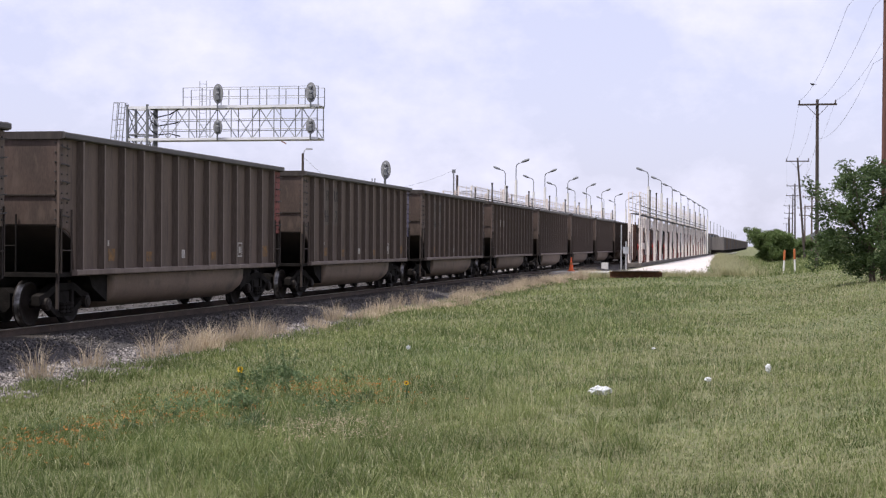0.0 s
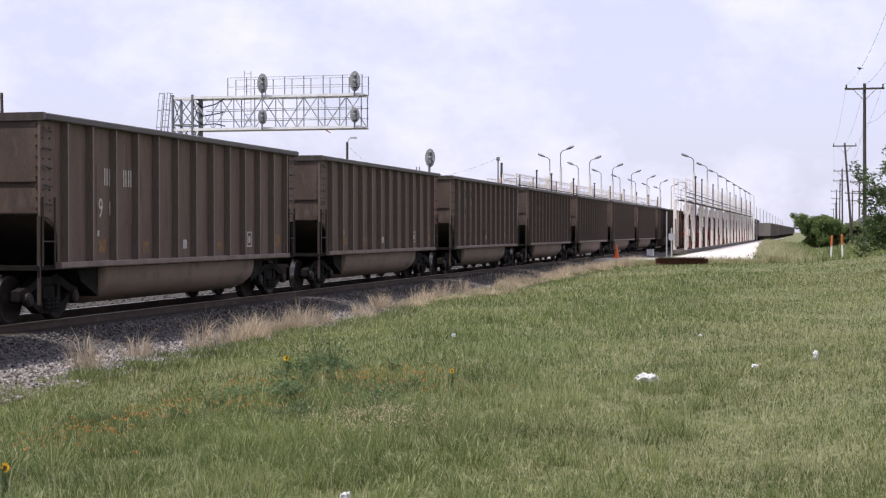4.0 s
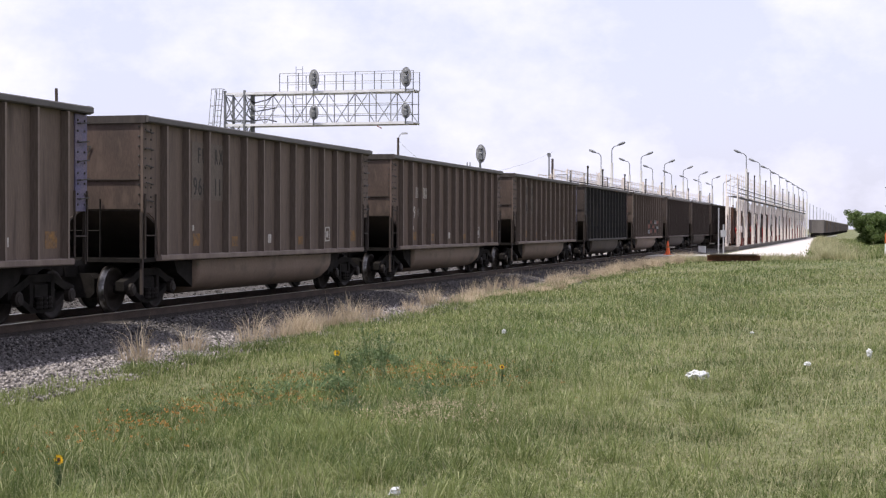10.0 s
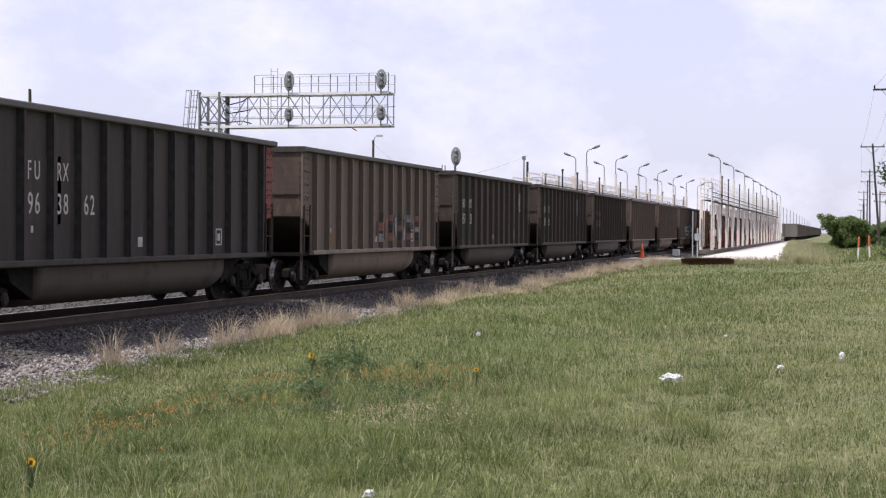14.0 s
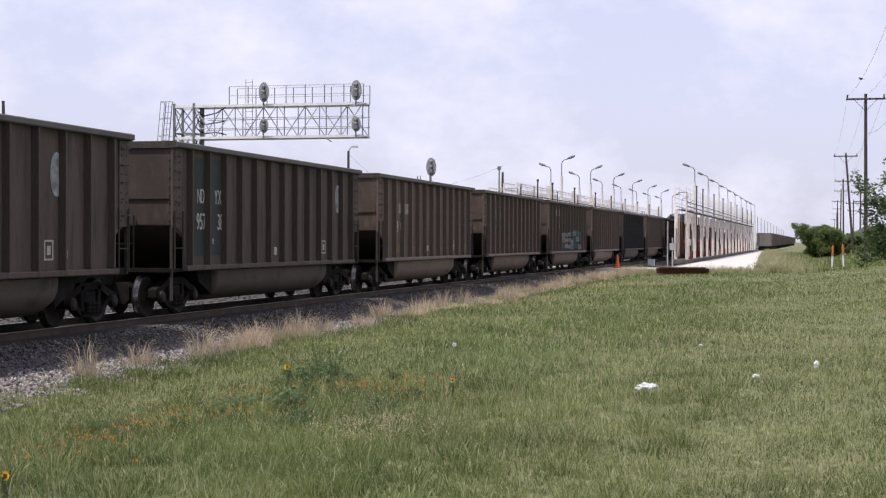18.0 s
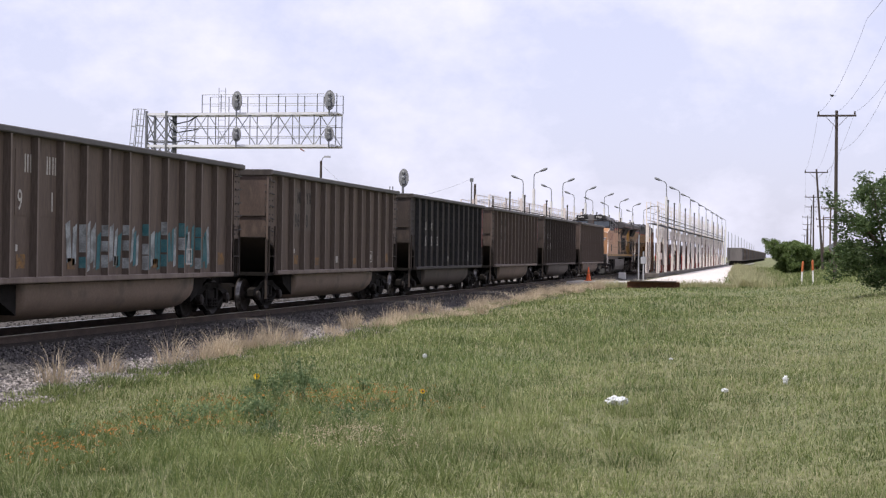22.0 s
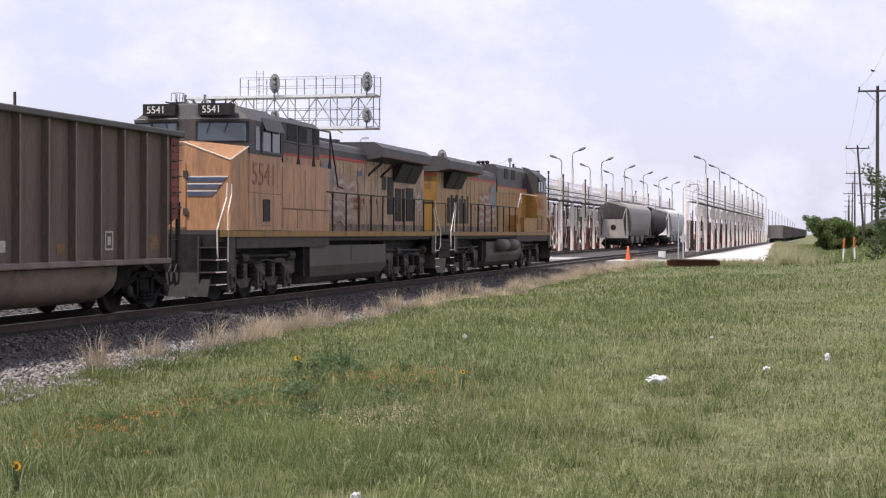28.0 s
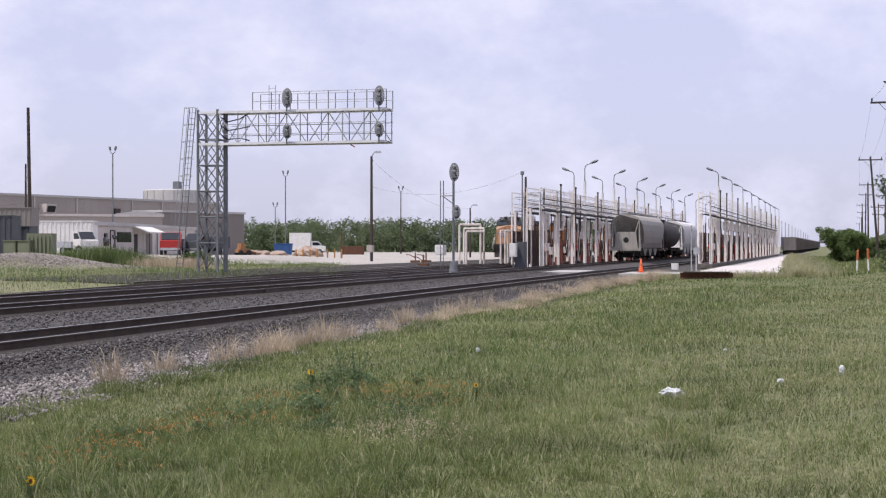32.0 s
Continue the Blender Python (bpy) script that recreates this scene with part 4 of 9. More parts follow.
def six_wheel_truck(parent, x):
    bm = fresh()
    box(bm, x - 2.7, x + 2.7, -0.55, 0.55, 0.28, 1.0, 0.1)
    tr = part("truck", bm, M_UNDER, parent, "dirty grey six-wheel truck")
    for s in (-1, 1):
        bm = fresh()
        out = [(-2.75, 0.62), (-2.75, 0.95), (-2.2, 1.02), (-1.3, 1.02), (-1.1, 0.9), (1.1, 0.9), (1.3, 1.02), (2.2, 1.02), (2.75, 0.95), (2.75, 0.62), (2.35, 0.55), (1.55, 0.55), (1.25, 0.32), (0.72, 0.32), (0.42, 0.55), (-0.42, 0.55), (-0.72, 0.32), (-1.25, 0.32), (-1.55, 0.55), (-2.35, 0.55)]
        prism(bm, "y", [(x + a, b) for a, b in out], s * 1.0, s * 1.16)
        part("side_frame", bm, M_CAST, tr, "pale grimed side frame")
        for d in (-1.98, 0, 1.98):
            bm = fresh()
            box(bm, x + d - 0.24, x + d + 0.24, min(s * 1.08, s * 1.24), max(s * 1.08, s * 1.24), 0.30, 0.82, 0.05)
            lathe(bm, [(0.16, s * 1.22), (0.16, s * 1.28), (0.1, s * 1.31)], 12, "y", (x + d, 0, 0.55))
            jb = part("journal_box", bm, M_CAST, tr)
            bm = fresh()
            lathe(bm, [(0.085, s * 1.312), (0.085, s * 1.318), (0.02, s * 1.32)], 10, "y", (x + d, 0, 0.55))
            part("bearing_hole", bm, M_TRUCK, jb)
            for e in (-0.2, 0.2):
                bm = fresh()
                prism(bm, "y", [(x + d + e - 0.07, 0.62), (x + d + e + 0.07, 0.62), (x + d + e + 0.05, 0.24), (x + d + e - 0.05, 0.24)], s * 1.17, s * 1.25)
                part("pedestal_leg", bm, M_CAST, jb)
        for d in (-1.35, -0.62, 0.62, 1.35):
            bm = fresh()
            lathe(bm, [(0.09, 0.55), (0.12, 0.6), (0.09, 0.66), (0.12, 0.72), (0.09, 0.78), (0.12, 0.84), (0.09, 0.9)], 8, "z", (x + d, s * 1.2, 0))
            part("spring", bm, M_TRUCK, tr)
        bm = fresh()
        rod(bm, (x - 2.5, s * 1.2, 1.12), (x + 2.5, s * 1.2, 1.08), 0.035, 6)
        lathe(bm, [(0.12, -0.2), (0.14, -0.15), (0.14, 0.15), (0.06, 0.24)], 10, "x", (x - 1.2, s * 1.2, 1.06))
        pipe(bm, [(x - 0.9, s * 1.2, 1.05), (x - 0.3, s * 1.24, 0.9), (x + 0.3, s * 1.24, 1.0), (x + 1.1, s * 1.2, 0.92)], 0.025, 5)
        lathe(bm, [(0.13, 0.0), (0.15, 0.05), (0.15, 0.4), (0.1, 0.46)], 10, "x", (x + 2.0, s * 1.18, 1.08))
        part("brake_rigging", bm, M_UNDER, tr)
    for d in (-1.98, 0, 1.98):
        wheelset(tr, x + d, 0.53)
    return tr


def locomotive(m_yel, m_hood, number, label, flag):
    """Six-axle wide-cab diesel, nose towards -x; local x = 0 at mid length."""
    L = tagged(new("diesel_locomotive"), label, "locomotive", "rear locomotives of the coal train")
    o = -11.15
    cab_o = o if flag == 1 else o - 1.05
    front = cab_o - o

    def P(name, bm, m, lab="", parent=L, smooth=False):
        return part(name, bm, m, parent, lab, smooth)

    bm = fresh()
    box(bm, cab_o + 0.75, o + 21.6, -1.45, 1.45, 1.46, 1.64)
    P("frame", bm, M_BLK)
    bm = fresh()
    box(bm, o + 4.9, o + 21.5, -1.52, 1.52, 1.64, 1.74)
    P("walkway", bm, M_LGREY)
    for s in (-1, 1):
        bm = fresh()
        box(bm, cab_o + 0.8, o + 21.5, min(s * 1.525, s * 1.545), max(s * 1.525, s * 1.545), 1.58, 1.73)
        P("sill_stripe", bm, M_YELB, "yellow frame stripe")
        bm = fresh()
        box(bm, cab_o + 1.9, o + 8.9, min(s * 1.46, s * 1.5), max(s * 1.46, s * 1.5), 1.3, 1.575)
        P("skirt", bm, M_STEPB, "grimy brown skirt under the cab")
        # steps
        for xs, xe in ((0.6 + front, 1.28 + front), (20.95, 21.6)):
            bm = fresh()
            box(bm, o + xs, o + xe, min(s * 1.05, s * 1.09), max(s * 1.05, s * 1.09), 0.42, 1.6)
            st = P("step_well", bm, M_STEPB, "grimy brown step well with worn treads")
            for k in range(4):
                bm = fresh()
                box(bm, o + xs, o + xe, min(s * 1.09, s * 1.5), max(s * 1.09, s * 1.5), 0.45 + k * 0.29, 0.48 + k * 0.29)
                P("tread", bm, M_STEPB, "", st)
                if k < 3:
                    bm = fresh()
                    box(bm, o + xs + 0.03, o + xe - 0.03, min(s * 1.5, s * 1.515), max(s * 1.5, s * 1.515), 0.455 + k * 0.29, 0.482 + k * 0.29)
                    P("tread_edge", bm, M_PIPEW, "pale worn tread edge", st)
            e = -1 if xs < 5 else 1
            xi = o + (xe if e < 0 else xs)
            bm = fresh()
            box(bm, min(xi, xi - e * 0.03), max(xi, xi - e * 0.03), min(s * 1.0, s * 1.52), max(s * 1.0, s * 1.52), 0.4, 1.6)
            box(bm, min(xi, xi - e * 0.5), max(xi, xi - e * 0.5), min(s * 1.49, s * 1.52), max(s * 1.49, s * 1.52), 0.95, 1.6)
            P("step_side", bm, M_STEPB, "", st)
            xo = o + (xs if e < 0 else xe)
            bm = fresh()
            pipe(bm, [(xo - e * 0.1, s * 1.52, 1.1), (xo + e * 0.0, s * 1.55, 1.2), (xo + e * 0.03, s * 1.55, 1.75), (xo - e * 0.62, s * 1.52, 2.5), (xo - e * 0.66, s * 1.52, 2.85)], 0.017, 6)
            P("grab_rail", bm, M_PIPEW, "white curved grab rail", st)
            bm = fresh()
            pipe(bm, [(xi, s * 1.53, 1.0), (xi, s * 1.53, 2.15), (xi - e * 0.3, s * 1.5, 2.6), (xi - e * 0.3, s * 1.5, 2.84)], 0.017, 6)
            P("grab_rail", bm, M_PIPEW, "white curved grab rail", st)
    for e, xe in ((-1, 0.72 + front), (1, 21.6)):
        bm = fresh()
        xx = o + xe
        box(bm, min(xx, xx - e * 0.08), max(xx, xx - e * 0.08), -1.5, 1.5, 0.75, 1.6)
        prism(bm, "y", [(xx, 0.75), (xx - e * 0.06, 0.75), (xx + e * 0.18, 0.2), (xx + e * 0.24, 0.2)], -1.35, 1.35)
        P("pilot", bm, M_BLK, "black pilot plate with plough")
        bm = fresh()
        box(bm, min(xx - e * 0.5, xx + e * 0.72), max(xx - e * 0.5, xx + e * 0.72), -0.14, 0.14, 0.74, 0.97, 0.03)
        P("coupler", bm, M_TRUCK)
        bm = fresh()
        for y in (-0.5, -0.36, 0.36, 0.5):
            pipe(bm, [(xx, y, 0.95), (xx + e * 0.18, y, 0.75), (xx + e * 0.12, y, 0.45)], 0.025, 5)
        P("air_hose", bm, M_BLK)
    # nose: blunt front with a ridged top
    bm = fresh()
    fa = [(cab_o + 1.7, -1.42, 1.74), (cab_o + 1.7, 1.42, 1.74), (cab_o + 1.7, 1.42, 3.41), (cab_o + 1.7, 0.2, 3.84), (cab_o + 1.7, -0.2, 3.84), (cab_o + 1.7, -1.42, 3.41)]
    fb = [(cab_o + 2.7, -1.5, 1.74), (cab_o + 2.7, 1.5, 1.74), (cab_o + 2.7, 1.5, 3.79), (cab_o + 2.4, 0.2, 3.92), (cab_o + 2.4, -0.2, 3.92), (cab_o + 2.7, -1.5, 3.79)]
    va, vb = [bm.verts.new(v) for v in fa], [bm.verts.new(v) for v in fb]
    bm.faces.new(va[::-1])
    for i in range(6):
        bm.faces.new((va[i], va[(i + 1) % 6], vb[(i + 1) % 6], vb[i]))
    bmesh.ops.recalc_face_normals(bm, faces=bm.faces[:])
    nose = P("nose", bm, m_yel, "wide yellow safety nose with a ridged top")
    bm = fresh()
    rod(bm, (cab_o + 1.7, 0.2, 3.85), (cab_o + 1.7, 1.42, 3.42), 0.02, 5)
    rod(bm, (cab_o + 1.7, -0.2, 3.85), (cab_o + 1.7, -1.42, 3.42), 0.02, 5)
    rod(bm, (cab_o + 1.7, -1.42, 3.42), (cab_o + 2.68, -1.5, 3.79), 0.02, 5)
    rod(bm, (cab_o + 1.7, 1.42, 3.42), (cab_o + 2.68, 1.5, 3.79), 0.02, 5)
    P("nose_edge", bm, M_WORNW, "bright worn nose edge", nose)
    bm = fresh()
    box(bm, cab_o + 1.675, cab_o + 1.7, -0.28, 0.42, 1.8, 3.35)
    nd = P("nose_door", bm, m_yel, "nose door with dark hinges", nose)
    bm = fresh()
    for z in (2.1, 3.0):
        box(bm, cab_o + 1.655, cab_o + 1.675, -0.34, -0.22, z, z + 0.16)
    P("hinge", bm, M_MARK_D, "", nd)
    for k, w in ((0, 1.15), (1, 1.0), (2, 0.72)):
        bm = fresh()
        z = 3.0 - k * 0.17
        for a, b in ((-1.36 + 0.14 * k, -0.32), (0.45, 1.36 - 0.14 * k)):
            prism(bm, "x", [(a + 0.04, z), (b, z), (b, z - 0.105), (a + 0.12, z - 0.105)] if a < 0 else [(a, z), (b - 0.04, z), (b - 0.12, z - 0.105), (a, z - 0.105)], cab_o + 1.683, cab_o + 1.696)
        P("wing_bar", bm, M_SHB, "faded blue wing bar", nose)
        bm = fresh()
        for a, b in ((-1.36 + 0.14 * k, -0.32), (0.45, 1.36 - 0.14 * k)):
            box(bm, cab_o + 1.682, cab_o + 1.695, a, b, z + 0.002, z + 0.03)
        P("wing_edge", bm, M_WHITE, "", nose)
    bm = fresh()
    box(bm, cab_o + 0.8, cab_o + 1.7, -1.5, 1.5, 1.6, 1.74)
    P("porch", bm, M_LGREY)
    # cab
    bm = fresh()
    prism(bm, "z", [(cab_o + 2.42, -0.2), (cab_o + 2.68, -1.515), (cab_o + 4.95, -1.515), (cab_o + 4.95, 1.515), (cab_o + 2.68, 1.515), (cab_o + 2.42, 0.2)], 1.74, 4.4)
    cab = P("cab", bm, m_yel, "wide cab, yellow below and grey above")
    bm = fresh()
    zs = [(3.62, 1.53, 0.0), (4.45, 1.53, 0.0), (4.8, 1.1, 0.12), (4.86, 0.6, 0.2)]
    rings = []
    for z, hw, back in zs:
        fx = cab_o + 2.40 + back
        rings.append([bm.verts.new(v) for v in ((fx, -0.2, z), (fx + 0.26, -hw, z), (cab_o + 4.97, -hw, z), (cab_o + 4.97, hw, z), (fx + 0.26, hw, z), (fx, 0.2, z))])
    for a, b in zip(rings, rings[1:]):
        for i in range(6):
            bm.faces.new((a[i], a[(i + 1) % 6], b[(i + 1) % 6], b[i]))
    bm.faces.new(rings[-1])
    bm.faces.new(rings[0][::-1])
    bmesh.ops.recalc_face_normals(bm, faces=bm.faces[:])
    P("cab_roof", bm, M_LGREY, "grey cab top", cab)
    for s in (-1, 1):
        # swept windscreen pane, its gasket and the board over it
        u0, u1 = 0.1, 0.96
        def at(u, z, out):
            return (cab_o + 2.40 + 0.26 * u - out, s * (0.2 + 1.33 * u), z)
        for nm, m, a, b, za, zb, out, lab in (("window_gasket", M_BLK, 0.02, 0.98, 3.88, 4.40, 0.012, ""), ("windscreen", M_GLASS, 0.06, 0.94, 3.925, 4.355, 0.02, "reflective windscreen pane")):
            bm = fresh()
            quads(bm, [at(a, za, out), at(b, za, out), at(b, zb, out), at(a, zb, out), at(a, za, out - 0.03), at(b, za, out - 0.03), at(b, zb, out - 0.03), at(a, zb, out - 0.03)],
                  [(0, 1, 2, 3), (0, 4, 5, 1), (1, 5, 6, 2), (2, 6, 7, 3), (3, 7, 4, 0)])
            bmesh.ops.recalc_face_normals(bm, faces=bm.faces[:])
            P(nm, bm, m, lab, cab)
        bm = fresh()
        for u in (0.3, 0.62):
            rod(bm, at(u, 4.38, 0.04), at(u - 0.08, 4.12, 0.035), 0.011, 4)
        P("wiper", bm, M_BLK, "", cab)
        bm = fresh()
        rod(bm, at(0.0, 4.46, 0.06), at(0.98, 4.46, 0.06), 0.018, 5)
        P("drip_rail", bm, M_STEELD, "", cab)
        bm = fresh()
        box(bm, cab_o + 2.36, cab_o + 2.6, min(s * 0.3, s * 1.16), max(s * 0.3, s * 1.16), 4.545, 4.83)
        nb = P("number_board", bm, M_BLK, "black number board with white digits", cab)
        sign_text("board_number", number, 0.25, M_WHITE, nb, pose(cab_o + 2.352, s * 0.73 + 0.33, 4.6, 90, 0, -90))
        for nm, a, b, za, zb, m in (("quarter_window", 3.02, 3.3, 3.72, 4.3, M_DKGLASS), ("cab_side_window", 3.5, 4.12, 3.72, 4.26, M_DKGLASS), ("cab_side_window", 4.17, 4.78, 3.72, 4.26, M_DKGLASS)):
            bm = fresh()
            box(bm, cab_o + a, cab_o + b, min(s * 1.53, s * 1.545), max(s * 1.53, s * 1.545), za, zb)
            P(nm, bm, m, "dark cab side window", cab)
        bm = fresh()
        for a, b, c, d in ((3.42, 4.86, 4.26, 4.32), (3.42, 4.86, 3.66, 3.72), (3.42, 3.5, 3.72, 4.26), (4.78, 4.86, 3.72, 4.26), (4.12, 4.17, 3.72, 4.26)):
            box(bm, cab_o + a, cab_o + b, min(s * 1.53, s * 1.565), max(s * 1.53, s * 1.565), c, d)
        P("side_window_frame", bm, M_LGREY, "", cab)
        bm = fresh()
        prism(bm, "x", [(s * 1.5, 4.56), (s * 1.64, 4.24), (s * 1.64, 4.215), (s * 1.5, 4.5)], cab_o + 3.5, cab_o + 4.9)
        P("sunshade", bm, M_LGREY, "", cab)
        if flag == 1:
            bm = fresh()
            box(bm, cab_o + 3.62, cab_o + 4.1, min(s * 1.515, s * 1.53), max(s * 1.515, s * 1.53), 1.96, 2.52)
            P("side_hatch", bm, M_BLK, "", cab)
        else:
            for a in (3.0, 4.0):
                bm = fresh()
                box(bm, cab_o + a, cab_o + a + 0.85, min(s * 1.515, s * 1.53), max(s * 1.515, s * 1.53), 1.86, 2.55)
                lp = P("louvre_panel", bm, M_SEAM, "vertical louvre panel below the cab number", cab)
                for k in range(9):
                    bm = fresh()
                    box(bm, cab_o + a + 0.08, cab_o + a + 0.77, min(s * 1.53, s * 1.545), max(s * 1.53, s * 1.545), 1.91 + k * 0.068, 1.95 + k * 0.068)
                    P("slat", bm, m_yel, "", lp)
        bm = fresh()
        box(bm, cab_o + 2.75, cab_o + 4.95, min(s * 1.515, s * 1.523), max(s * 1.515, s * 1.523), 2.655, 2.675)
        box(bm, cab_o + 3.5, cab_o + 4.3, min(s * 1.515, s * 1.523), max(s * 1.515, s * 1.523), 1.85, 1.87)
        P("panel_seam", bm, M_SEAM, "", cab)
        if flag == 1:
            sign_text("cab_number", number, 0.80, M_NUM, cab, pose(cab_o + (2.82 if s < 0 else 4.86), s * 1.527, 2.87, 90, 0, 0 if s < 0 else 180), "faded red cab number", 1.08)
        else:
            sign_text("cab_number", number, 0.84, M_NUM2, cab, pose(cab_o + (3.24 if s < 0 else 4.8), s * 1.527, 2.84, 90, 0, 0 if s < 0 else 180), "pink-red cab number", 0.95)
    for x, y in ((2.9, 0.5), (3.4, -0.6), (3.8, 0.2), (4.3, -0.2)):
        bm = fresh()
        box(bm, cab_o + x, cab_o + x + 0.3, y - 0.15, y + 0.15, 4.84, 4.92)
        rod(bm, (cab_o + x, y, 4.84), (cab_o + x, y, 5.0), 0.02, 5)
        P("roof_antenna", bm, M_BLK, "", cab)
    bm = fresh()
    rod(bm, (cab_o + 2.7, 0.7, 4.9), (cab_o + 4.7, 0.7, 4.9), 0.02, 5)
    P("roof_conduit", bm, M_BLK, "", cab)
    # machinery cab behind
    wide = 1.5 if flag == 1 else 0.97
    xa = 8.9 if flag == 1 else 10.8
    bm = fresh()
    box(bm, cab_o + 4.95, o + xa, -wide, wide, 1.74, 3.5 if flag == 1 else 3.86)
    aux = P("auxiliary_cab", bm, m_yel)
    bm = fresh()
    hb = 1.2 if flag == 1 else 1.0
    prism(bm, "x", [(-hb, 3.5), (hb, 3.5), (hb, 4.6), (hb - 0.16, 4.76), (-hb + 0.16, 4.76), (-hb, 4.6)], cab_o + 4.95, o + xa)
    blower = P("blower_housing", bm, M_LGREY, "grey blower housing with dark louvres", aux)
    for s in (-1, 1):
        for a, b in (((6.2, 6.95), (7.1, 7.8), (8.3, 8.85)) if flag == 1 else ((6.8, 7.2), (7.35, 7.75), (8.5, 9.3))):
            bm = fresh()
            box(bm, o + a, o + b, min(s * hb, s * (hb + 0.015)), max(s * hb, s * (hb + 0.015)), 4.15, 4.62)
            P("louvre", bm, M_BLK, "", blower)
        bm = fresh()
        box(bm, cab_o + 4.97, o + xa, min(s * hb, s * (hb + 0.008)), max(s * hb, s * (hb + 0.008)), 3.5, 3.74)
        P("peeled_band", bm, m_yel, "", blower)
        bm = fresh()
        box(bm, cab_o + 4.97, o + xa, min(s * hb, s * (hb + 0.012)), max(s * hb, s * (hb + 0.012)), 3.74, 3.80)
        P("red_line", bm, M_REDSTR, "", blower)
        if flag == 1:
            bm = fresh()
            pipe(bm, [(o + 5.1, s * 1.48, 4.05), (o + 9.0, s * 1.48, 4.05)], 0.02, 6)
            pipe(bm, [(o + 5.1, s * 1.48, 3.5), (o + 5.1, s * 1.48, 4.54), (o + 9.0, s * 1.48, 4.54), (o + 9.75, s * 1.48, 3.02), (o + 10.2, s * 1.48, 2.98)], 0.024, 6)
            rh = P("roof_handrail", bm, M_UNDER, "", aux)
            for x in (6.35, 7.6, 9.0):
                bm = fresh()
                rod(bm, (o + x, s * 1.48, 3.5), (o + x, s * 1.48, 4.54), 0.022, 6)
                prism(bm, "y", [(o + x - 0.12, 3.5), (o + x + 0.12, 3.5), (o + x + 0.03, 3.72), (o + x - 0.03, 3.72)], s * 1.46, s * 1.49)
                P("rail_post", bm, M_BLK, "", rh)
            for k in range(4):
                bm = fresh()
                box(bm, o + 5.02 + k * 0.89, o + 5.02 + k * 0.89 + 0.85, min(s * 1.5, s * 1.516), max(s * 1.5, s * 1.516), 2.33, 3.38)
                P("access_panel", bm, m_yel, "", aux)
            for k in range(3):
                bm = fresh()
                box(bm, o + 5.02 + k * 1.19, o + 5.02 + k * 1.19 + 1.14, min(s * 1.5, s * 1.512), max(s * 1.5, s * 1.512), 1.82, 2.28)
                P("access_panel", bm, m_yel, "", aux)
            bm = fresh()
            box(bm, o + 4.97, o + 8.88, min(s * 1.5, s * 1.508), max(s * 1.5, s * 1.508), 2.285, 2.325)
            P("panel_seam", bm, M_SEAM, "", aux)
        else:
            bm = fresh()
            box(bm, cab_o + 4.95, o + 7.05, min(s * 0.97, s * 1.5), max(s * 0.97, s * 1.5), 1.74, 2.4)
            sb = P("side_box", bm, m_yel, "yellow equipment box beside the cab", aux)
            bm = fresh()
            for k in range(6):
                box(bm, o + 4.4 + k * 0.43, o + 4.65 + k * 0.43, min(s * 1.5, s * 1.508), max(s * 1.5, s * 1.508), 2.3, 2.325)
            for a in (4.35, 5.95):
                box(bm, o + a, o + a + 0.02, min(s * 1.5, s * 1.508), max(s * 1.5, s * 1.508), 1.76, 2.38)
            P("slot", bm, M_SEAM, "", sb)
            bm = fresh()
            box(bm, o + 7.05, o + 8.1, min(s * 0.97, s * 1.35), max(s * 0.97, s * 1.35), 1.74, 2.1)
            box(bm, o + 7.05, o + 7.6, min(s * 0.97, s * 1.3), max(s * 0.97, s * 1.3), 2.1, 2.5)
            P("cab_step", bm, m_yel, "yellow step up to the cab", aux)
            bm = fresh()
            prism(bm, "y", [(o + 4.85, 3.62), (o + 5.33, 3.62), (o + 5.33, 3.3), (o + 5.09, 3.1), (o + 4.85, 3.3)], s * 0.975, s * 0.985)
            sh = P("shield_shape", bm, M_WHITE, "faded red, white and blue shield shape", aux)
            bm = fresh()
            box(bm, o + 4.86, o + 5.32, min(s * 0.985, s * 0.99), max(s * 0.985, s * 0.99), 3.45, 3.61)
            P("shield_top", bm, M_SHB, "", sh)
            for k in range(3):
                bm = fresh()
                box(bm, o + 4.92 + k * 0.14, o + 4.98 + k * 0.14, min(s * 0.985, s * 0.99), max(s * 0.985, s * 0.99), 3.2, 3.44)
                P("shield_stripe", bm, M_NUM, "", sh)
            for k in range(6):
                bm = fresh()
                box(bm, o + 6.7 + k * 0.3, o + 6.9 + k * 0.3, min(s * 1.008, s * 1.012), max(s * 1.008, s * 1.012), 3.52, 3.64)
                P("letter_bar", bm, M_FADEB, "faded row of letters", blower)
            bm = fresh()
            box(bm, o + 4.5, o + 5.0, min(s * 1.0, s * 1.02), max(s * 1.0, s * 1.02), 3.85, 4.3)
            P("rear_window", bm, M_DKGLASS, "", blower)
            for k in range(5):
                bm = fresh()
                box(bm, o + 7.3 + k * 0.7, o + 7.33 + k * 0.7, min(s * 0.97, s * 0.978), max(s * 0.97, s * 0.978), 1.9, 3.5)
                P("panel_seam", bm, M_SEAM, "", aux)
            bm = fresh()
            box(bm, cab_o + 4.98, o + 5.0, min(s * 0.97, s * 0.99), max(s * 0.97, s * 0.99), 2.45, 3.45)
            P("rear_cab_door", bm, M_ORANGEY, "darker orange cab door", aux)
            bm = fresh()
            pipe(bm, [(o + 8.65, s * 1.5, 2.84), (o + 7.9, s * 1.5, 3.5), (cab_o + 4.95, s * 1.5, 3.5)], 0.022, 6)
            P("grab_rail", bm, M_PIPEW, "pale raised handrail", aux)
    bm = fresh()
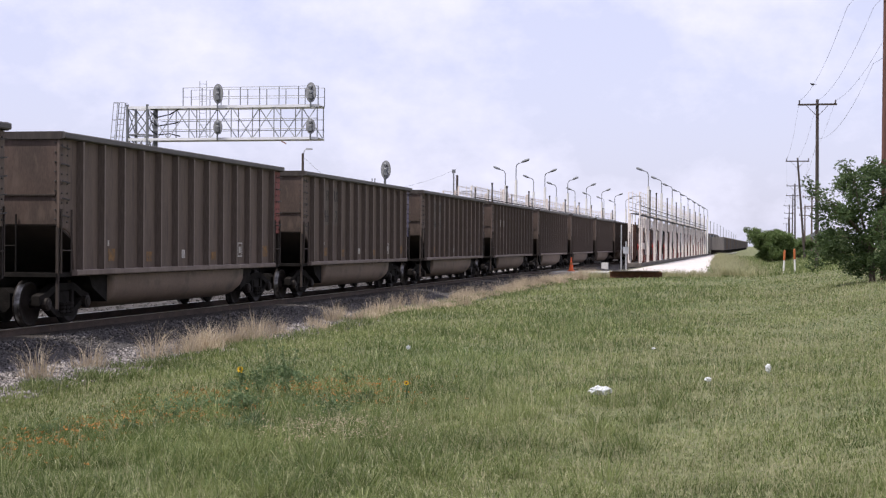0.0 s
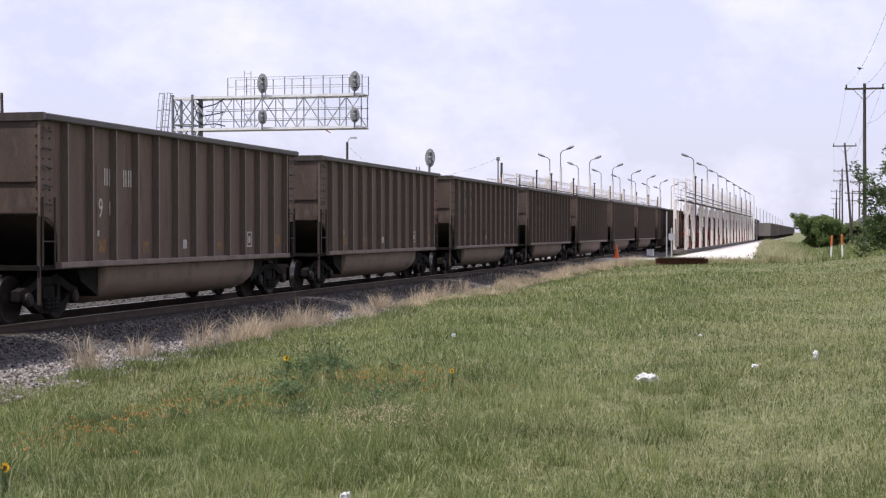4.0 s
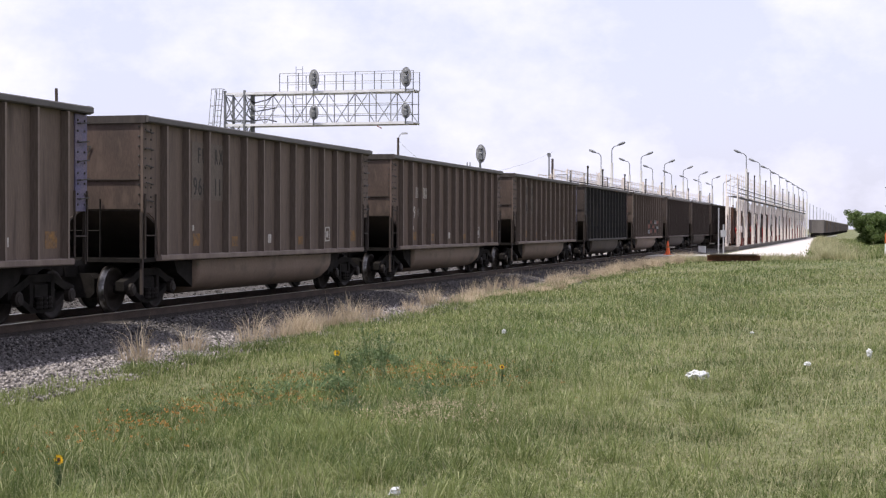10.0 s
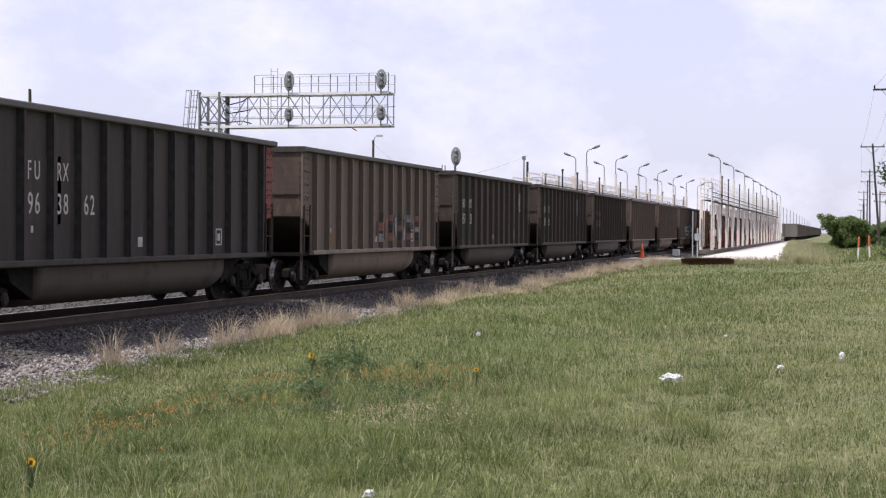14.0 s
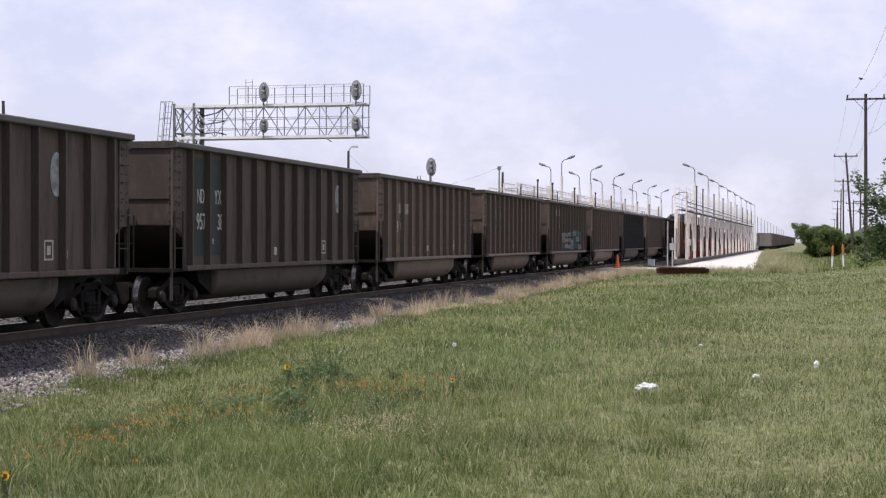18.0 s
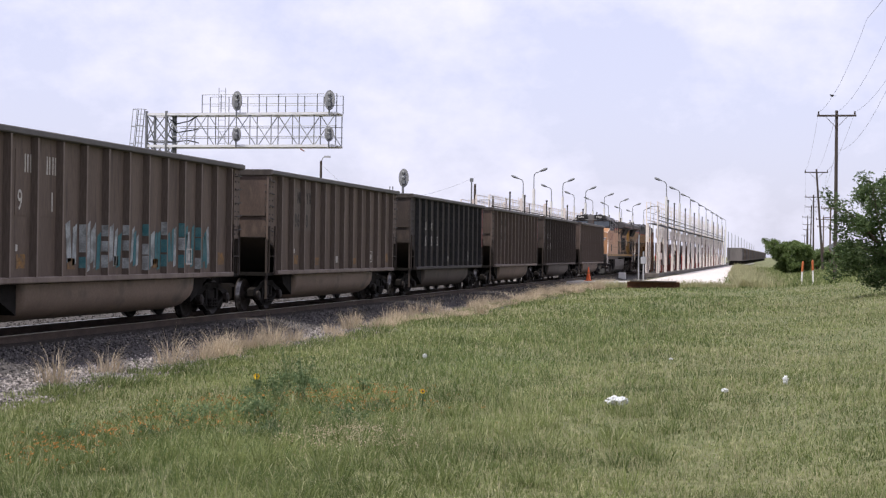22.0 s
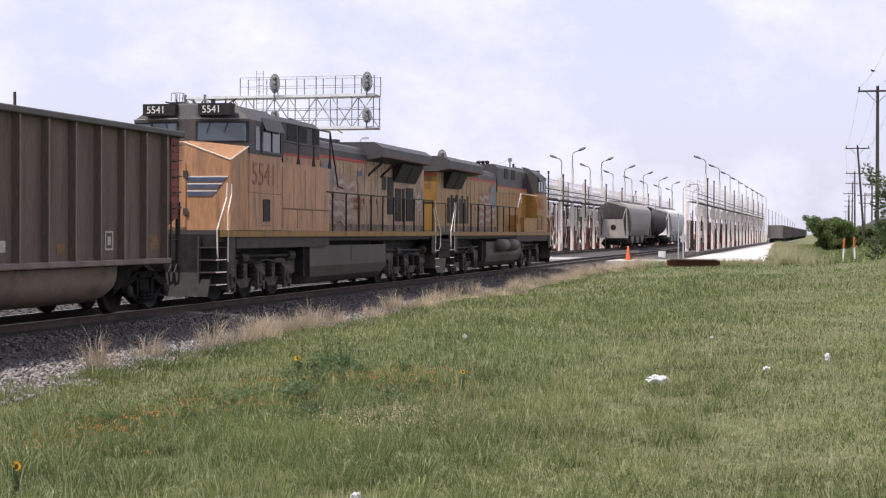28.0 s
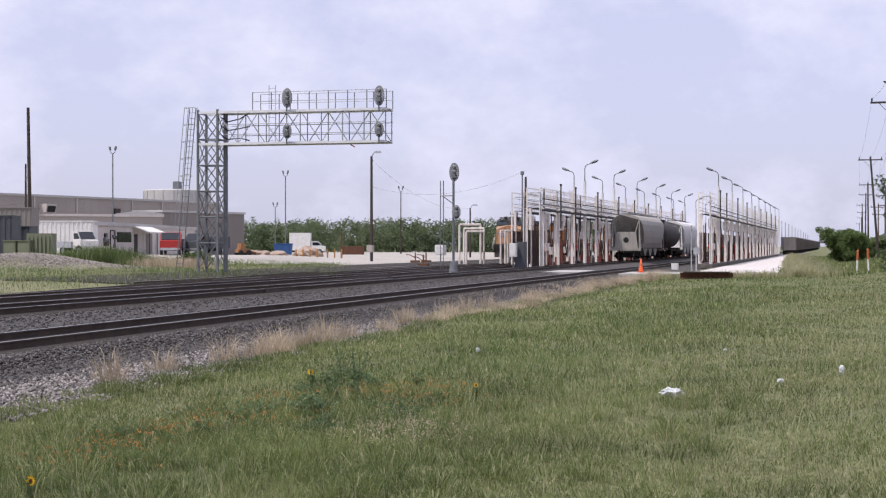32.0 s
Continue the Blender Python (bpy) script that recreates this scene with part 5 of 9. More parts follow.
    box(bm, o + 2.2, o + 8.9, -1.45, 1.45, 1.4, 1.6)
    P("battery_box", bm, M_UNDER)
    bm = fresh()
    box(bm, o + 1.6, o + 20.9, -0.88, 0.88, 0.75, 1.62)
    P("underframe", bm, M_BLK)
    for a, b in ((7.25, 7.42), (15.05, 15.2)):
        bm = fresh()
        box(bm, o + a, o + b, -1.3, 1.3, 0.5, 1.4)
        P("tank_bracket", bm, M_BLK)
    # hood
    bm = fresh()
    prism(bm, "x", [(-0.95, 1.74), (0.95, 1.74), (0.95, 3.98), (-0.95, 3.98)], o + xa, o + 21.45)
    hood = P("hood", bm, m_hood, "long hood with panelled doors")
    bm = fresh()
    prism(bm, "x", [(-0.96, 3.95), (0.96, 3.95), (0.96, 4.15), (0.86, 4.33), (0.6, 4.42), (-0.6, 4.42), (-0.86, 4.33), (-0.96, 4.15)], o + xa, o + 14.6)
    P("hood_top", bm, M_LGREY, "grey rounded hood top", hood)
    r0, r1 = (14.25, 20.7) if flag == 1 else (15.9, 21.6)
    for s in (-1, 1):
        bm = fresh()
        box(bm, o + xa, o + r0, min(s * 0.955, s * 0.972), max(s * 0.955, s * 0.972), 3.88, 3.96)
        P("red_line", bm, M_REDSTR, "", hood)
        nd = int((r0 - xa + 2.5) / 0.72)
        for k in range(nd):
            x = xa + 0.1 + k * 0.72
            bm = fresh()
            box(bm, o + x, o + x + 0.67, min(s * 0.95, s * 0.97), max(s * 0.95, s * 0.97), 2.02, 3.8)
            d = P("hood_door", bm, m_hood, "", hood)
            bm = fresh()
            box(bm, o + x + 0.55, o + x + 0.6, min(s * 0.97, s * 0.99), max(s * 0.97, s * 0.99), 2.6, 2.78)
            P("door_handle", bm, M_MARK_D, "", d)
        bm = fresh()
        box(bm, o + xa, o + 21.4, min(s * 0.95, s * 0.985), max(s * 0.95, s * 0.985), 1.745, 1.95)
        P("kick_plate", bm, M_GRIMEY, "grimy lower hood edge", hood)
        for a, b, za, zb in (((16.7, 17.35, 2.3, 3.55), (15.95, 16.45, 3.1, 3.55), (17.65, 17.9, 2.08, 3.2), (18.05, 18.3, 2.08, 3.2), (18.5, 18.75, 2.08, 3.2), (19.0, 19.9, 2.1, 3.25)) if flag == 1 else
                             [(16.3 + k * 0.45, 16.3 + k * 0.45 + (0.34 if k % 3 else 0.24), 2.06, 3.18 if k % 2 == 0 else 3.05) for k in range(8)]):
            bm = fresh()
            box(bm, o + a, o + b, min(s * 0.95, s * 0.978), max(s * 0.95, s * 0.978), za, zb)
            P("grille", bm, M_BLK, "black radiator grille", hood)
        if flag == 2:
            bm = fresh()
            box(bm, o + 21.45, o + 21.465, min(s * 0.02, s * 0.93), max(s * 0.02, s * 0.93), 1.8, 3.84)
            P("end_door", bm, M_YELB, "bright yellow rear door", hood)
            bm = fresh()
            box(bm, o + 21.45, o + 21.47, min(0, s * 0.95), max(0, s * 0.95), 3.85, 3.93)
            P("red_line", bm, M_REDSTR, "", hood)
        if flag == 1:
            xt = 12.75 if s < 0 else 14.25
            for word, z in (("BUILDING", 2.62), ("AMERICA", 2.40)):
                sign_text("hood_lettering", word, 0.22, M_NUM, hood, pose(o + xt, s * 0.994, z, 90, 0, 0 if s < 0 else 180), "faded red slogan lettering", 1.1)
            bm = fresh()
            prism(bm, "y", [(o + 13.2, 3.62), (o + 13.62, 3.62), (o + 13.64, 3.3), (o + 13.41, 3.12), (o + 13.18, 3.3)], s * 0.99, s * 0.994)
            sh = P("shield_shape", bm, M_FADER, "faded shield shape", hood)
            bm = fresh()
            box(bm, o + 13.2, o + 13.62, min(s * 0.994, s * 0.998), max(s * 0.994, s * 0.998), 3.46, 3.61)
            P("shield_top", bm, M_SHB, "", sh)
            bm = fresh()
            for q in range(16):
                a, b = 2 * math.pi * q / 16, 2 * math.pi * (q + 1) / 16
                rod(bm, (o + 20.2 + 0.27 * math.cos(a), s * 1.1, 2.75 + 0.27 * math.sin(a)), (o + 20.2 + 0.27 * math.cos(b), s * 1.1, 2.75 + 0.27 * math.sin(b)), 0.02, 5)
            for q in range(4):
                a = math.pi * q / 2 + 0.4
                rod(bm, (o + 20.2, s * 1.1, 2.75), (o + 20.2 + 0.27 * math.cos(a), s * 1.1, 2.75 + 0.27 * math.sin(a)), 0.014, 4)
            rod(bm, (o + 20.2, s * 0.95, 2.75), (o + 20.2, s * 1.12, 2.75), 0.04, 6)
            P("brake_wheel", bm, M_WORNW, "pale hand brake wheel", hood)
    # radiator wings
    bm = fresh()
    prism(bm, "x", [(-0.95, 4.0), (0.95, 4.0), (1.5, 4.1), (1.5, 4.4), (1.2, 4.58), (-1.2, 4.58), (-1.5, 4.4), (-1.5, 4.1)], o + r0, o + r1)
    for v in bm.verts:
        if v.co.x > o + r1 - 0.1 and v.co.z < 4.2 and flag == 1:
            v.co.x -= 0.5
    rad = P("radiator", bm, M_LGREY, "overhanging grey radiator wings", hood)
    for s in (-1, 1):
        for a, b in (((17.3, 18.65), (18.75, 20.05)) if flag == 1 else ((17.8, 19.05), (19.15, 20.4))):
            bm = fresh()
            prism(bm, "x", [(s * 0.96, 3.42), (s * 1.02, 3.42), (s * 1.32, 4.02), (s * 0.96, 4.02)], o + a, o + b)
            P("radiator_screen", bm, M_BLK, "", rad)
        for x in (14.4, 15.8):
            if flag == 1:
                bm = fresh()
                rod(bm, (o + x, s * 0.96, 3.5), (o + x + 0.3, s * 1.4, 3.98), 0.04, 5)
                P("wing_brace", bm, M_BLK, "", rad)
        bm = fresh()
        box(bm, o + r0, o + r1, min(s * 1.5, s * 1.508), max(s * 1.5, s * 1.508), 4.1, 4.14)
        P("red_line", bm, M_REDD, "", rad)
    for s in (-1, 1):
        if s > 0:
            sign_text("hood_number", number, 0.27, M_NUM, hood, pose(o + 21.475, 0.02, 3.38, 90, 0, 90), "faded red number", 1.15)
    bm = fresh()
    box(bm, o + 11.0, o + 12.6, -0.45, 0.45, 4.4, 4.54)
    lathe(bm, [(0.36, 4.4), (0.36, 4.6), (0.3, 4.6)], 14, "z", (o + 13.3, 0, 0))
    P("exhaust_housing", bm, M_LGREY, "", hood)
    bm = fresh()
    for y in (-0.2, 0.0, 0.2):
        rod(bm, (o + 9.6, y, 4.9), (o + 9.2, y, 4.9), 0.05, 8, 0.09)
    rod(bm, (o + 9.4, 0, 4.4), (o + 9.4, 0, 4.9), 0.03, 6)
    P("air_horn", bm, M_BLK, "", hood)
    if flag == 2:
        bm = fresh()
        lathe(bm, [(0.3, 4.4), (0.3, 4.62), (0.22, 4.78), (0.08, 4.84)], 14, "z", (o + 14.2, 0.1, 0))
        P("dome", bm, M_PIPEW, "pale roof dome", hood, True)
    # handrails
    for s in (-1, 1):
        bm = fresh()
        pipe(bm, [(o + 8.65, s * 1.5, 2.84), (o + 20.7, s * 1.5, 2.84)], 0.022, 6)
        hr = P("handrail", bm, M_UNDER, "long grey handrail")
        for k in range(10):
            bm = fresh()
            rod(bm, (o + 9.2 + k * 1.27, s * 1.5, 1.68), (o + 9.2 + k * 1.27, s * 1.5, 2.84), 0.026, 6)
            P("stanchion", bm, M_BLK, "", hr)
    bm = fresh()
    pipe(bm, [(o + 21.45, -1.3, 1.74), (o + 21.45, -1.3, 2.8), (o + 21.45, 1.3, 2.8), (o + 21.45, 1.3, 1.74)], 0.025, 6)
    P("end_handrail", bm, M_UNDER)
    # tank and trucks
    bm = fresh()
    prof = [(-0.9, 0.24), (0.9, 0.24), (1.15, 0.3), (1.33, 0.46), (1.42, 0.75), (1.42, 1.32), (-1.42, 1.32), (-1.42, 0.75), (-1.33, 0.46), (-1.15, 0.3)]
    prism(bm, "x", prof, o + 7.45, o + 14.9)
    for v in bm.verts:
        if v.co.z < 0.5:
            v.co.x += 0.3 if v.co.x < 0 else -0.1
    tank = P("fuel_tank", bm, M_TANK, "grey fuel tank with a dusty face")
    bm = fresh()
    for s in (-1, 1):
        box(bm, o + 11.2, o + 11.23, min(s * 1.42, s * 1.428), max(s * 1.42, s * 1.428), 0.86, 1.32)
    P("tank_seam", bm, M_MARK_D, "", tank)
    for x0, x1 in ((9.4, 11.2), (11.5, 13.3)):
        bm = fresh()
        lathe(bm, [(0.1, o + x0), (0.27, o + x0 + 0.1), (0.27, o + x1 - 0.1), (0.1, o + x1)], 14, "x", (0, 1.52, 1.16))
        P("air_reservoir", bm, M_TANK, "grey air reservoir", L, True)
    for x in (4.2, 18.1):
        six_wheel_truck(L, o + x)
    x0 = 9.5 if flag == 1 else 10.95
    for s in (-1, 1):
        y = s * 0.993
        rows = 9
        for k in range(rows):
            n = 44
            start = x0 + (1.15 if k < 5 else 0.1 + 0.1 * (k - 5))
            vs, fs = [], []
            for i in range(n + 1):
                u = i / n
                x = start + (x0 + 3.4 - start) * u
                v = (x - x0) / 3.4
                z = 3.64 - k * 0.165 + 0.062 * math.sin(v * 21.0 + 0.25 * k) - 0.25 * v + 0.06 * math.sin(v * 5.0 + 1)
                vs += [(o + x, y, z), (o + x, y, z - 0.145)]
            for i in range(n):
                fs.append((2 * i, 2 * i + 1, 2 * i + 3, 2 * i + 2))
            bm = fresh()
            quads(bm, vs, fs)
            P("flag_stripe", bm, (M_FLAGR if k % 2 == 0 else M_FLAGW) if flag == 2 else (M_FADER if k % 2 == 0 else M_FADEW), "waving flag stripe decal", hood)
        bm = fresh()
        prism(bm, "y", [(o + x0, 3.45), (o + x0 + 0.2, 3.72), (o + x0 + 0.55, 3.83), (o + x0 + 0.95, 3.76), (o + x0 + 1.3, 3.62), (o + x0 + 1.36, 3.2), (o + x0 + 1.25, 2.78), (o + x0 + 0.9, 2.84), (o + x0 + 0.5, 2.72), (o + x0 + 0.12, 2.8)], y + s * 0.003, y + s * 0.006)
        P("flag_canton", bm, M_FLAGB if flag == 2 else M_FADEB, "blue flag corner decal", hood)
    return L


BROWN_LABEL = "dusty brown high-sided coal car with ribbed sides"
CAR_BUILDS = {
    "a": coal_car(M_BROWN, M_RIB, None, "", None, BROWN_LABEL),
    "r": coal_car(M_BROWN, M_RIB, M_RED, "", None, "dusty brown ribbed coal car with a faded red corner post"),
    "b": coal_car(M_BROWN, M_RIB, M_BLUEP, "964 76", M_MARK_D, "dusty brown ribbed coal car with dark numbers", initials="FURX"),
    "q": coal_car(M_BROWN, M_RIB, M_RED, "96 492", M_MARK_D, "dusty brown ribbed coal car with dark numbers and red post", initials="NDYX"),
    "n": coal_car(M_BROWN, M_RIB, M_RED, "96 514", M_MARK_D, "dusty brown ribbed coal car with pale lettering patches and red post", initials="NDYX"),
    "c": coal_car(M_REDB, M_RIB, None, "9 0  1", M_MARK_W, "dusty reddish-brown ribbed coal car with chalky numbers", drop=0.45),
    "f": coal_car(M_BROWN, M_RIB, None, "966117", M_MARK_D, "dusty brown ribbed coal car with faded dark lettering", initials="FURX"),
    "h": coal_car(M_BROWN, M_RIB, None, "96 0", M_MARK_D, "dusty brown ribbed coal car with worn dark lettering", initials="NDYX"),
    "k": coal_car(M_BLACK, M_BLACK, M_RED, "963845", M_MARK_W, "black ribbed coal car with white numbers", M_ENDD, None, (-4.78, -4.54, -3.76, -3.52, -2.74, -2.5), (-4.75, -4.52, -3.72, -3.5), 0.5, "FURX"),
    "j": coal_car(M_BLACK, M_BLACK, M_RED, "963862", M_MARK_W, "black ribbed coal car with white numbers", M_ENDD, None, (-4.78, -4.54, -3.76, -3.52, -2.74, -2.5), (-4.75, -4.52, -3.72, -3.5), 0.5, "FURX"),
    "o": coal_car(M_DARK, M_DARK, None, "957 38", M_MARK_W, "dark brown ribbed coal car with pale oval and green patches", M_ENDD, M_PATCH, spots=(-5.62, -5.44, -5.26, -4.56, -4.38, -4.2), letters=(-5.55, -5.34, -4.5, -4.3), drop=0.5, initials="NDYX"),
    "p": coal_car(M_DARK, M_DARK, None, "966951", M_MARK_W, "dark reddish-brown ribbed coal car with a pale oval emblem", M_ENDD, M_PATCH, spots=(-5.62, -5.44, -5.26, -4.56, -4.38, -4.2), letters=(-5.55, -5.34, -4.5, -4.3), drop=0.5, initials="NDYX"),
    "g": coal_car(M_TAN, M_RIBT, None, "", None, "tan ribbed coal car with faded painted scrawl"),
    "t": coal_car(M_BROWN, M_RIB, None, "9   1", M_MARK_W, "brown ribbed coal car with teal painted scrawl"),
}


def scrawl(car, x0, x1, z0, z1, mats, seed, name="spray_stroke"):
    """Spray-paint strokes over panels and rib flanks, as unreadable bars."""
    rr = random.Random(seed)
    x, k, y = x0, 0, -(HW + 0.006)
    while x < x1:
        w = rr.uniform(0.09, 0.2)
        if min(abs(x + w / 2 - r) for r in RIBS) > 0.1 + w / 2:
            bm = fresh()
            a, b = z0 + rr.uniform(0, 0.2), z1 - rr.uniform(0, 0.25)
            t = rr.uniform(-0.1, 0.1)
            prism(bm, "y", [(x, a), (x + w, a + 0.05), (x + w + t, b), (x + t, b - 0.08)], y - 0.004, y)
            part(name, bm, mats[k % len(mats)], car, "blurred spray-paint stroke")
        k += 1
        x += w + rr.uniform(0.0, 0.03)
    for r in RIBS:
        if x0 < r < x1:
            for q in range(3):
                a = z0 + (z1 - z0) * (q + rr.uniform(0.0, 0.3)) / 3
                b = a + (z1 - z0) * rr.uniform(0.2, 0.32)
                bm = fresh()
                prism(bm, "z", [(r - 0.058, -HW - 0.005), (r - 0.032, -HW - 0.142), (r - 0.029, -HW - 0.142), (r - 0.054, -HW - 0.005)], a, b)
                part(name, bm, mats[(k + q) % len(mats)], car, "blurred spray-paint stroke")
            k += 1


scrawl(CAR_BUILDS["t"], -2.6, 1.2, 1.2, 2.25, (M_SPRAYW, M_SPRAYW, M_SPRAYW, M_TEAL, M_SPRAYW), 2)
scrawl(CAR_BUILDS["t"], 1.2, 5.0, 1.2, 2.3, (M_TEAL, M_TEAL, M_SPRAYW, M_TEAL), 3)
scrawl(CAR_BUILDS["g"], -0.8, 4.7, 1.3, 2.2, (M_MARK_D, M_SPRAYW, M_SPRAYR, M_MARK_D, M_SPRAYR), 4)
bm = fresh()
prism(bm, "y", [(4.98 + 0.24 * math.cos(2 * math.pi * i / 20), 2.93 + 0.42 * math.sin(2 * math.pi * i / 20)) for i in range(20)], -(HW + 0.012), -(HW + 0.006))
ovalp = part("pale_oval", bm, M_SPRAYW, CAR_BUILDS["o"], "pale painted oval")
again("pale_oval", ovalp, CAR_BUILDS["p"], pose(-1.02, 0, 0))
# order of the cars from the first that shows to the last before the locomotives
ORDER = "aarbfcrbqbfcbjgopocbthkqon"
PITCH, PHASE = 16.18, -5.61
cars = []
used = set()
for i, kind in enumerate(ORDER):
    src = CAR_BUILDS[kind]
    ob = src if kind not in used else copy_thing(src, Matrix())
    used.add(kind)
    cars.append((ob, PHASE + PITCH * (i + 0.5)))
LOCO_A = locomotive(M_YEL1, M_YELH, "5541", "sun-faded yellow and grey diesel locomotive with rusty streaks", 1)
LOCO_B = locomotive(M_ORCAB, M_YEL2, "6652", "bright yellow and grey diesel locomotive with a flag decal", 2)
cars.append((LOCO_A, 415.3 + 11.15))
loco_b_at = 415.3 + 22.5 + 11.15


def travelled(t):
    """Metres that the train has run by t seconds."""
    return 12.66004704 * t + 1.11007193 * t * t / 32 + 0.06822163 * t ** 3 / 1024


RUN_TIMES = [0, 0.5, 1] + list(range(2, 31, 2)) + [31, 31.5, 32]


def motions():
    for ob, at in cars:
        walk(ob, [(t, pose(at - travelled(t), TRACK_Y[0], 0)) for t in RUN_TIMES])
    walk(LOCO_B, [(t, pose(loco_b_at - travelled(t), TRACK_Y[0], 0, 0, 0, 180)) for t in RUN_TIMES])


# ---- signals ----
def signal_head(parent, x, y, z, big=True, facing=1, m_head=M_STEELM):
    """Colour light head seen from behind: oval backboard, equipment case, hoods on the far side."""
    bm = fresh()
    h, w = (0.56, 0.31) if big else (0.42, 0.27)
    pts = [(y + w * math.cos(2 * math.pi * i / 24), z + h * math.sin(2 * math.pi * i / 24)) for i in range(24)]
    prism(bm, "x", pts, x, x + 0.02)
    head = part("signal_head", bm, m_head, parent, "pale grey oval signal backboard")
    bm = fresh()
    inner = [(y + (w - 0.03) * math.cos(2 * math.pi * i / 24), z + (h - 0.03) * math.sin(2 * math.pi * i / 24)) for i in range(24)]
    prism(bm, "x", inner, x - 0.012, x)
    part("backing_plate", bm, M_STEELM, head)
    step = 0.30 if big else 0.24
    for k in range(3):
        zz = z + step * (1 - k)
        bm = fresh()
        lathe(bm, [(0.115, x), (0.115, x + facing * 0.3), (0.10, x + facing * 0.3), (0.10, x + facing * 0.03)], 10, "x", (0, y, zz))
        part("hood", bm, m_head, head)
        bm = fresh()
        lathe(bm, [(0.105, x - facing * 0.01), (0.105, x - facing * 0.09), (0.06, x - facing * 0.12)], 12, "x", (0, y, zz))
        part("lamp_case", bm, M_STEELD, head)
    bm = fresh()
    box(bm, x - 0.2, x - 0.02, y - 0.12, y + 0.12, z - h * 0.62, z - h * 0.2)
    part("case", bm, M_STEELD, head, "grey junction case")
    bm = fresh()
    rod(bm, (x - 0.06, y, z - h - 0.3), (x - 0.06, y, z + h * 0.5), 0.045, 6)
    part("bracket", bm, M_STEELD, head)
    return head


def signal_gantry():
    g = tagged(new("signal_gantry"), "galvanised lattice signal gantry with a cantilever arm over the tracks", "signal gantry")
    X0, X1, YA, YB = 80.6, 81.8, 35.45, 34.25
    z0 = 0.15
    legs = [(X0, YA), (X0, YB), (X1, YA), (X1, YB)]
    tower = None
    for x, y in legs:
        bm = fresh()
        box(bm, x - 0.06, x + 0.06, y - 0.06, y + 0.06, z0, 9.6)
        o = part("tower_leg", bm, M_STEELD, g)
    for face in ((0, 1), (2, 3), (0, 2), (1, 3)):
        a, b = legs[face[0]], legs[face[1]]
        for k in range(6):
            za, zb = z0 + 0.35 + k * 1.48, z0 + 0.35 + (k + 1) * 1.48
            bm = fresh()
            rod(bm, (*a, za), (*b, zb), 0.032, 5)
            rod(bm, (*b, za), (*a, zb), 0.032, 5)
            part("tower_brace", bm, M_STEELD, g)
            bm = fresh()
            rod(bm, (*a, zb), (*b, zb), 0.04, 5)
            part("tower_strut", bm, M_STEELD, g)
    for x, y in legs:
        bm = fresh()
        box(bm, x - 0.25, x + 0.25, y - 0.25, y + 0.25, z0 - 0.4, z0 + 0.06)
        part("footing", bm, M_CONC, g, "concrete footing")
    bm = fresh()
    rod(bm, (81.2, 34.0, z0), (81.2, 34.0, 9.4), 0.13, 10)
    part("cable_riser", bm, M_STEELD, g)
    YE = 24.2
    for x in (X0, X1):
        for z in (7.62, 9.42):
            bm = fresh()
            box(bm, x - 0.05, x + 0.05, YE, YA, z - 0.07, z + 0.07)
            part("chord", bm, M_ALU, g, "bright horizontal chord")
        n = 8
        for k in range(n + 1):
            y = YB + (YE + 0.05 - YB) * k / n
            bm = fresh()
            rod(bm, (x, y, 7.62), (x, y, 9.42), 0.032, 5)
            part("truss_post", bm, M_STEELM, g)
            if k < n:
                y2 = YB + (YE + 0.05 - YB) * (k + 1) / n
                bm = fresh()
                if (k % 2 == 0) == (x == X0):
                    rod(bm, (x, y, 9.42), (x, y2, 7.62), 0.03, 5)
                else:
                    rod(bm, (x, y, 7.62), (x, y2, 9.42), 0.03, 5)
                part("truss_diagonal", bm, M_STEEL, g)
    for z in (7.64, 9.46):
        bm = fresh()
        box(bm, X0 + 0.06, X1 - 0.06, YE, YB, z - 0.02, z + 0.02)
        part("walkway_grating", bm, M_ALU, g, "light metal walkway grating")
    for x in (X0 - 0.02, X1 + 0.02):
        for z in (8.15, 8.72):
            bm = fresh()
            rod(bm, (x, YE, z), (x, 33.9, z), 0.02, 5)
            part("lower_guard_rail", bm, M_STEELM, g)
        for z in (9.98, 10.5):
            bm = fresh()
            rod(bm, (x, YE, z), (x, 32.1, z), 0.018, 5)
            part("guard_rail", bm, M_STEELM, g)
        for k in range(8):
            y = 32.1 + (YE - 32.1) * k / 7
            bm = fresh()
            rod(bm, (x, y, 9.46), (x, y, 10.5), 0.028, 5)
            part("guard_post", bm, M_STEELD, g)
    bm = fresh()
    for y in (31.35, 30.95):
        rod(bm, (81.2, y, 7.65), (81.2, y, 10.95), 0.022, 5)
    for k in range(10):
        rod(bm, (81.2, 31.35, 7.8 + k * 0.33), (81.2, 30.95, 7.8 + k * 0.33), 0.016, 4)
    part("arm_ladder", bm, M_STEEL, g)
    def out(z):
        return 0.09 * (9.7 - z)
    bm = fresh()
    for y in (35.62, 36.0):
        rod(bm, (80.7, y + out(0.6), 0.6), (80.7, y, 9.7), 0.03, 5)
    for k in range(28):
        z = 0.8 + k * 0.32
        rod(bm, (80.7, 35.62 + out(z), z), (80.7, 36.0 + out(z), z), 0.016, 4)
    part("ladder", bm, M_STEELD, g)
    bm = fresh()
    for y in (35.6, 35.86, 36.1):
        rod(bm, (80.2, y + out(2.9), 2.9), (80.2, y, 9.7), 0.02, 4)
    for k in range(8):
        z = 2.9 + k * 0.97
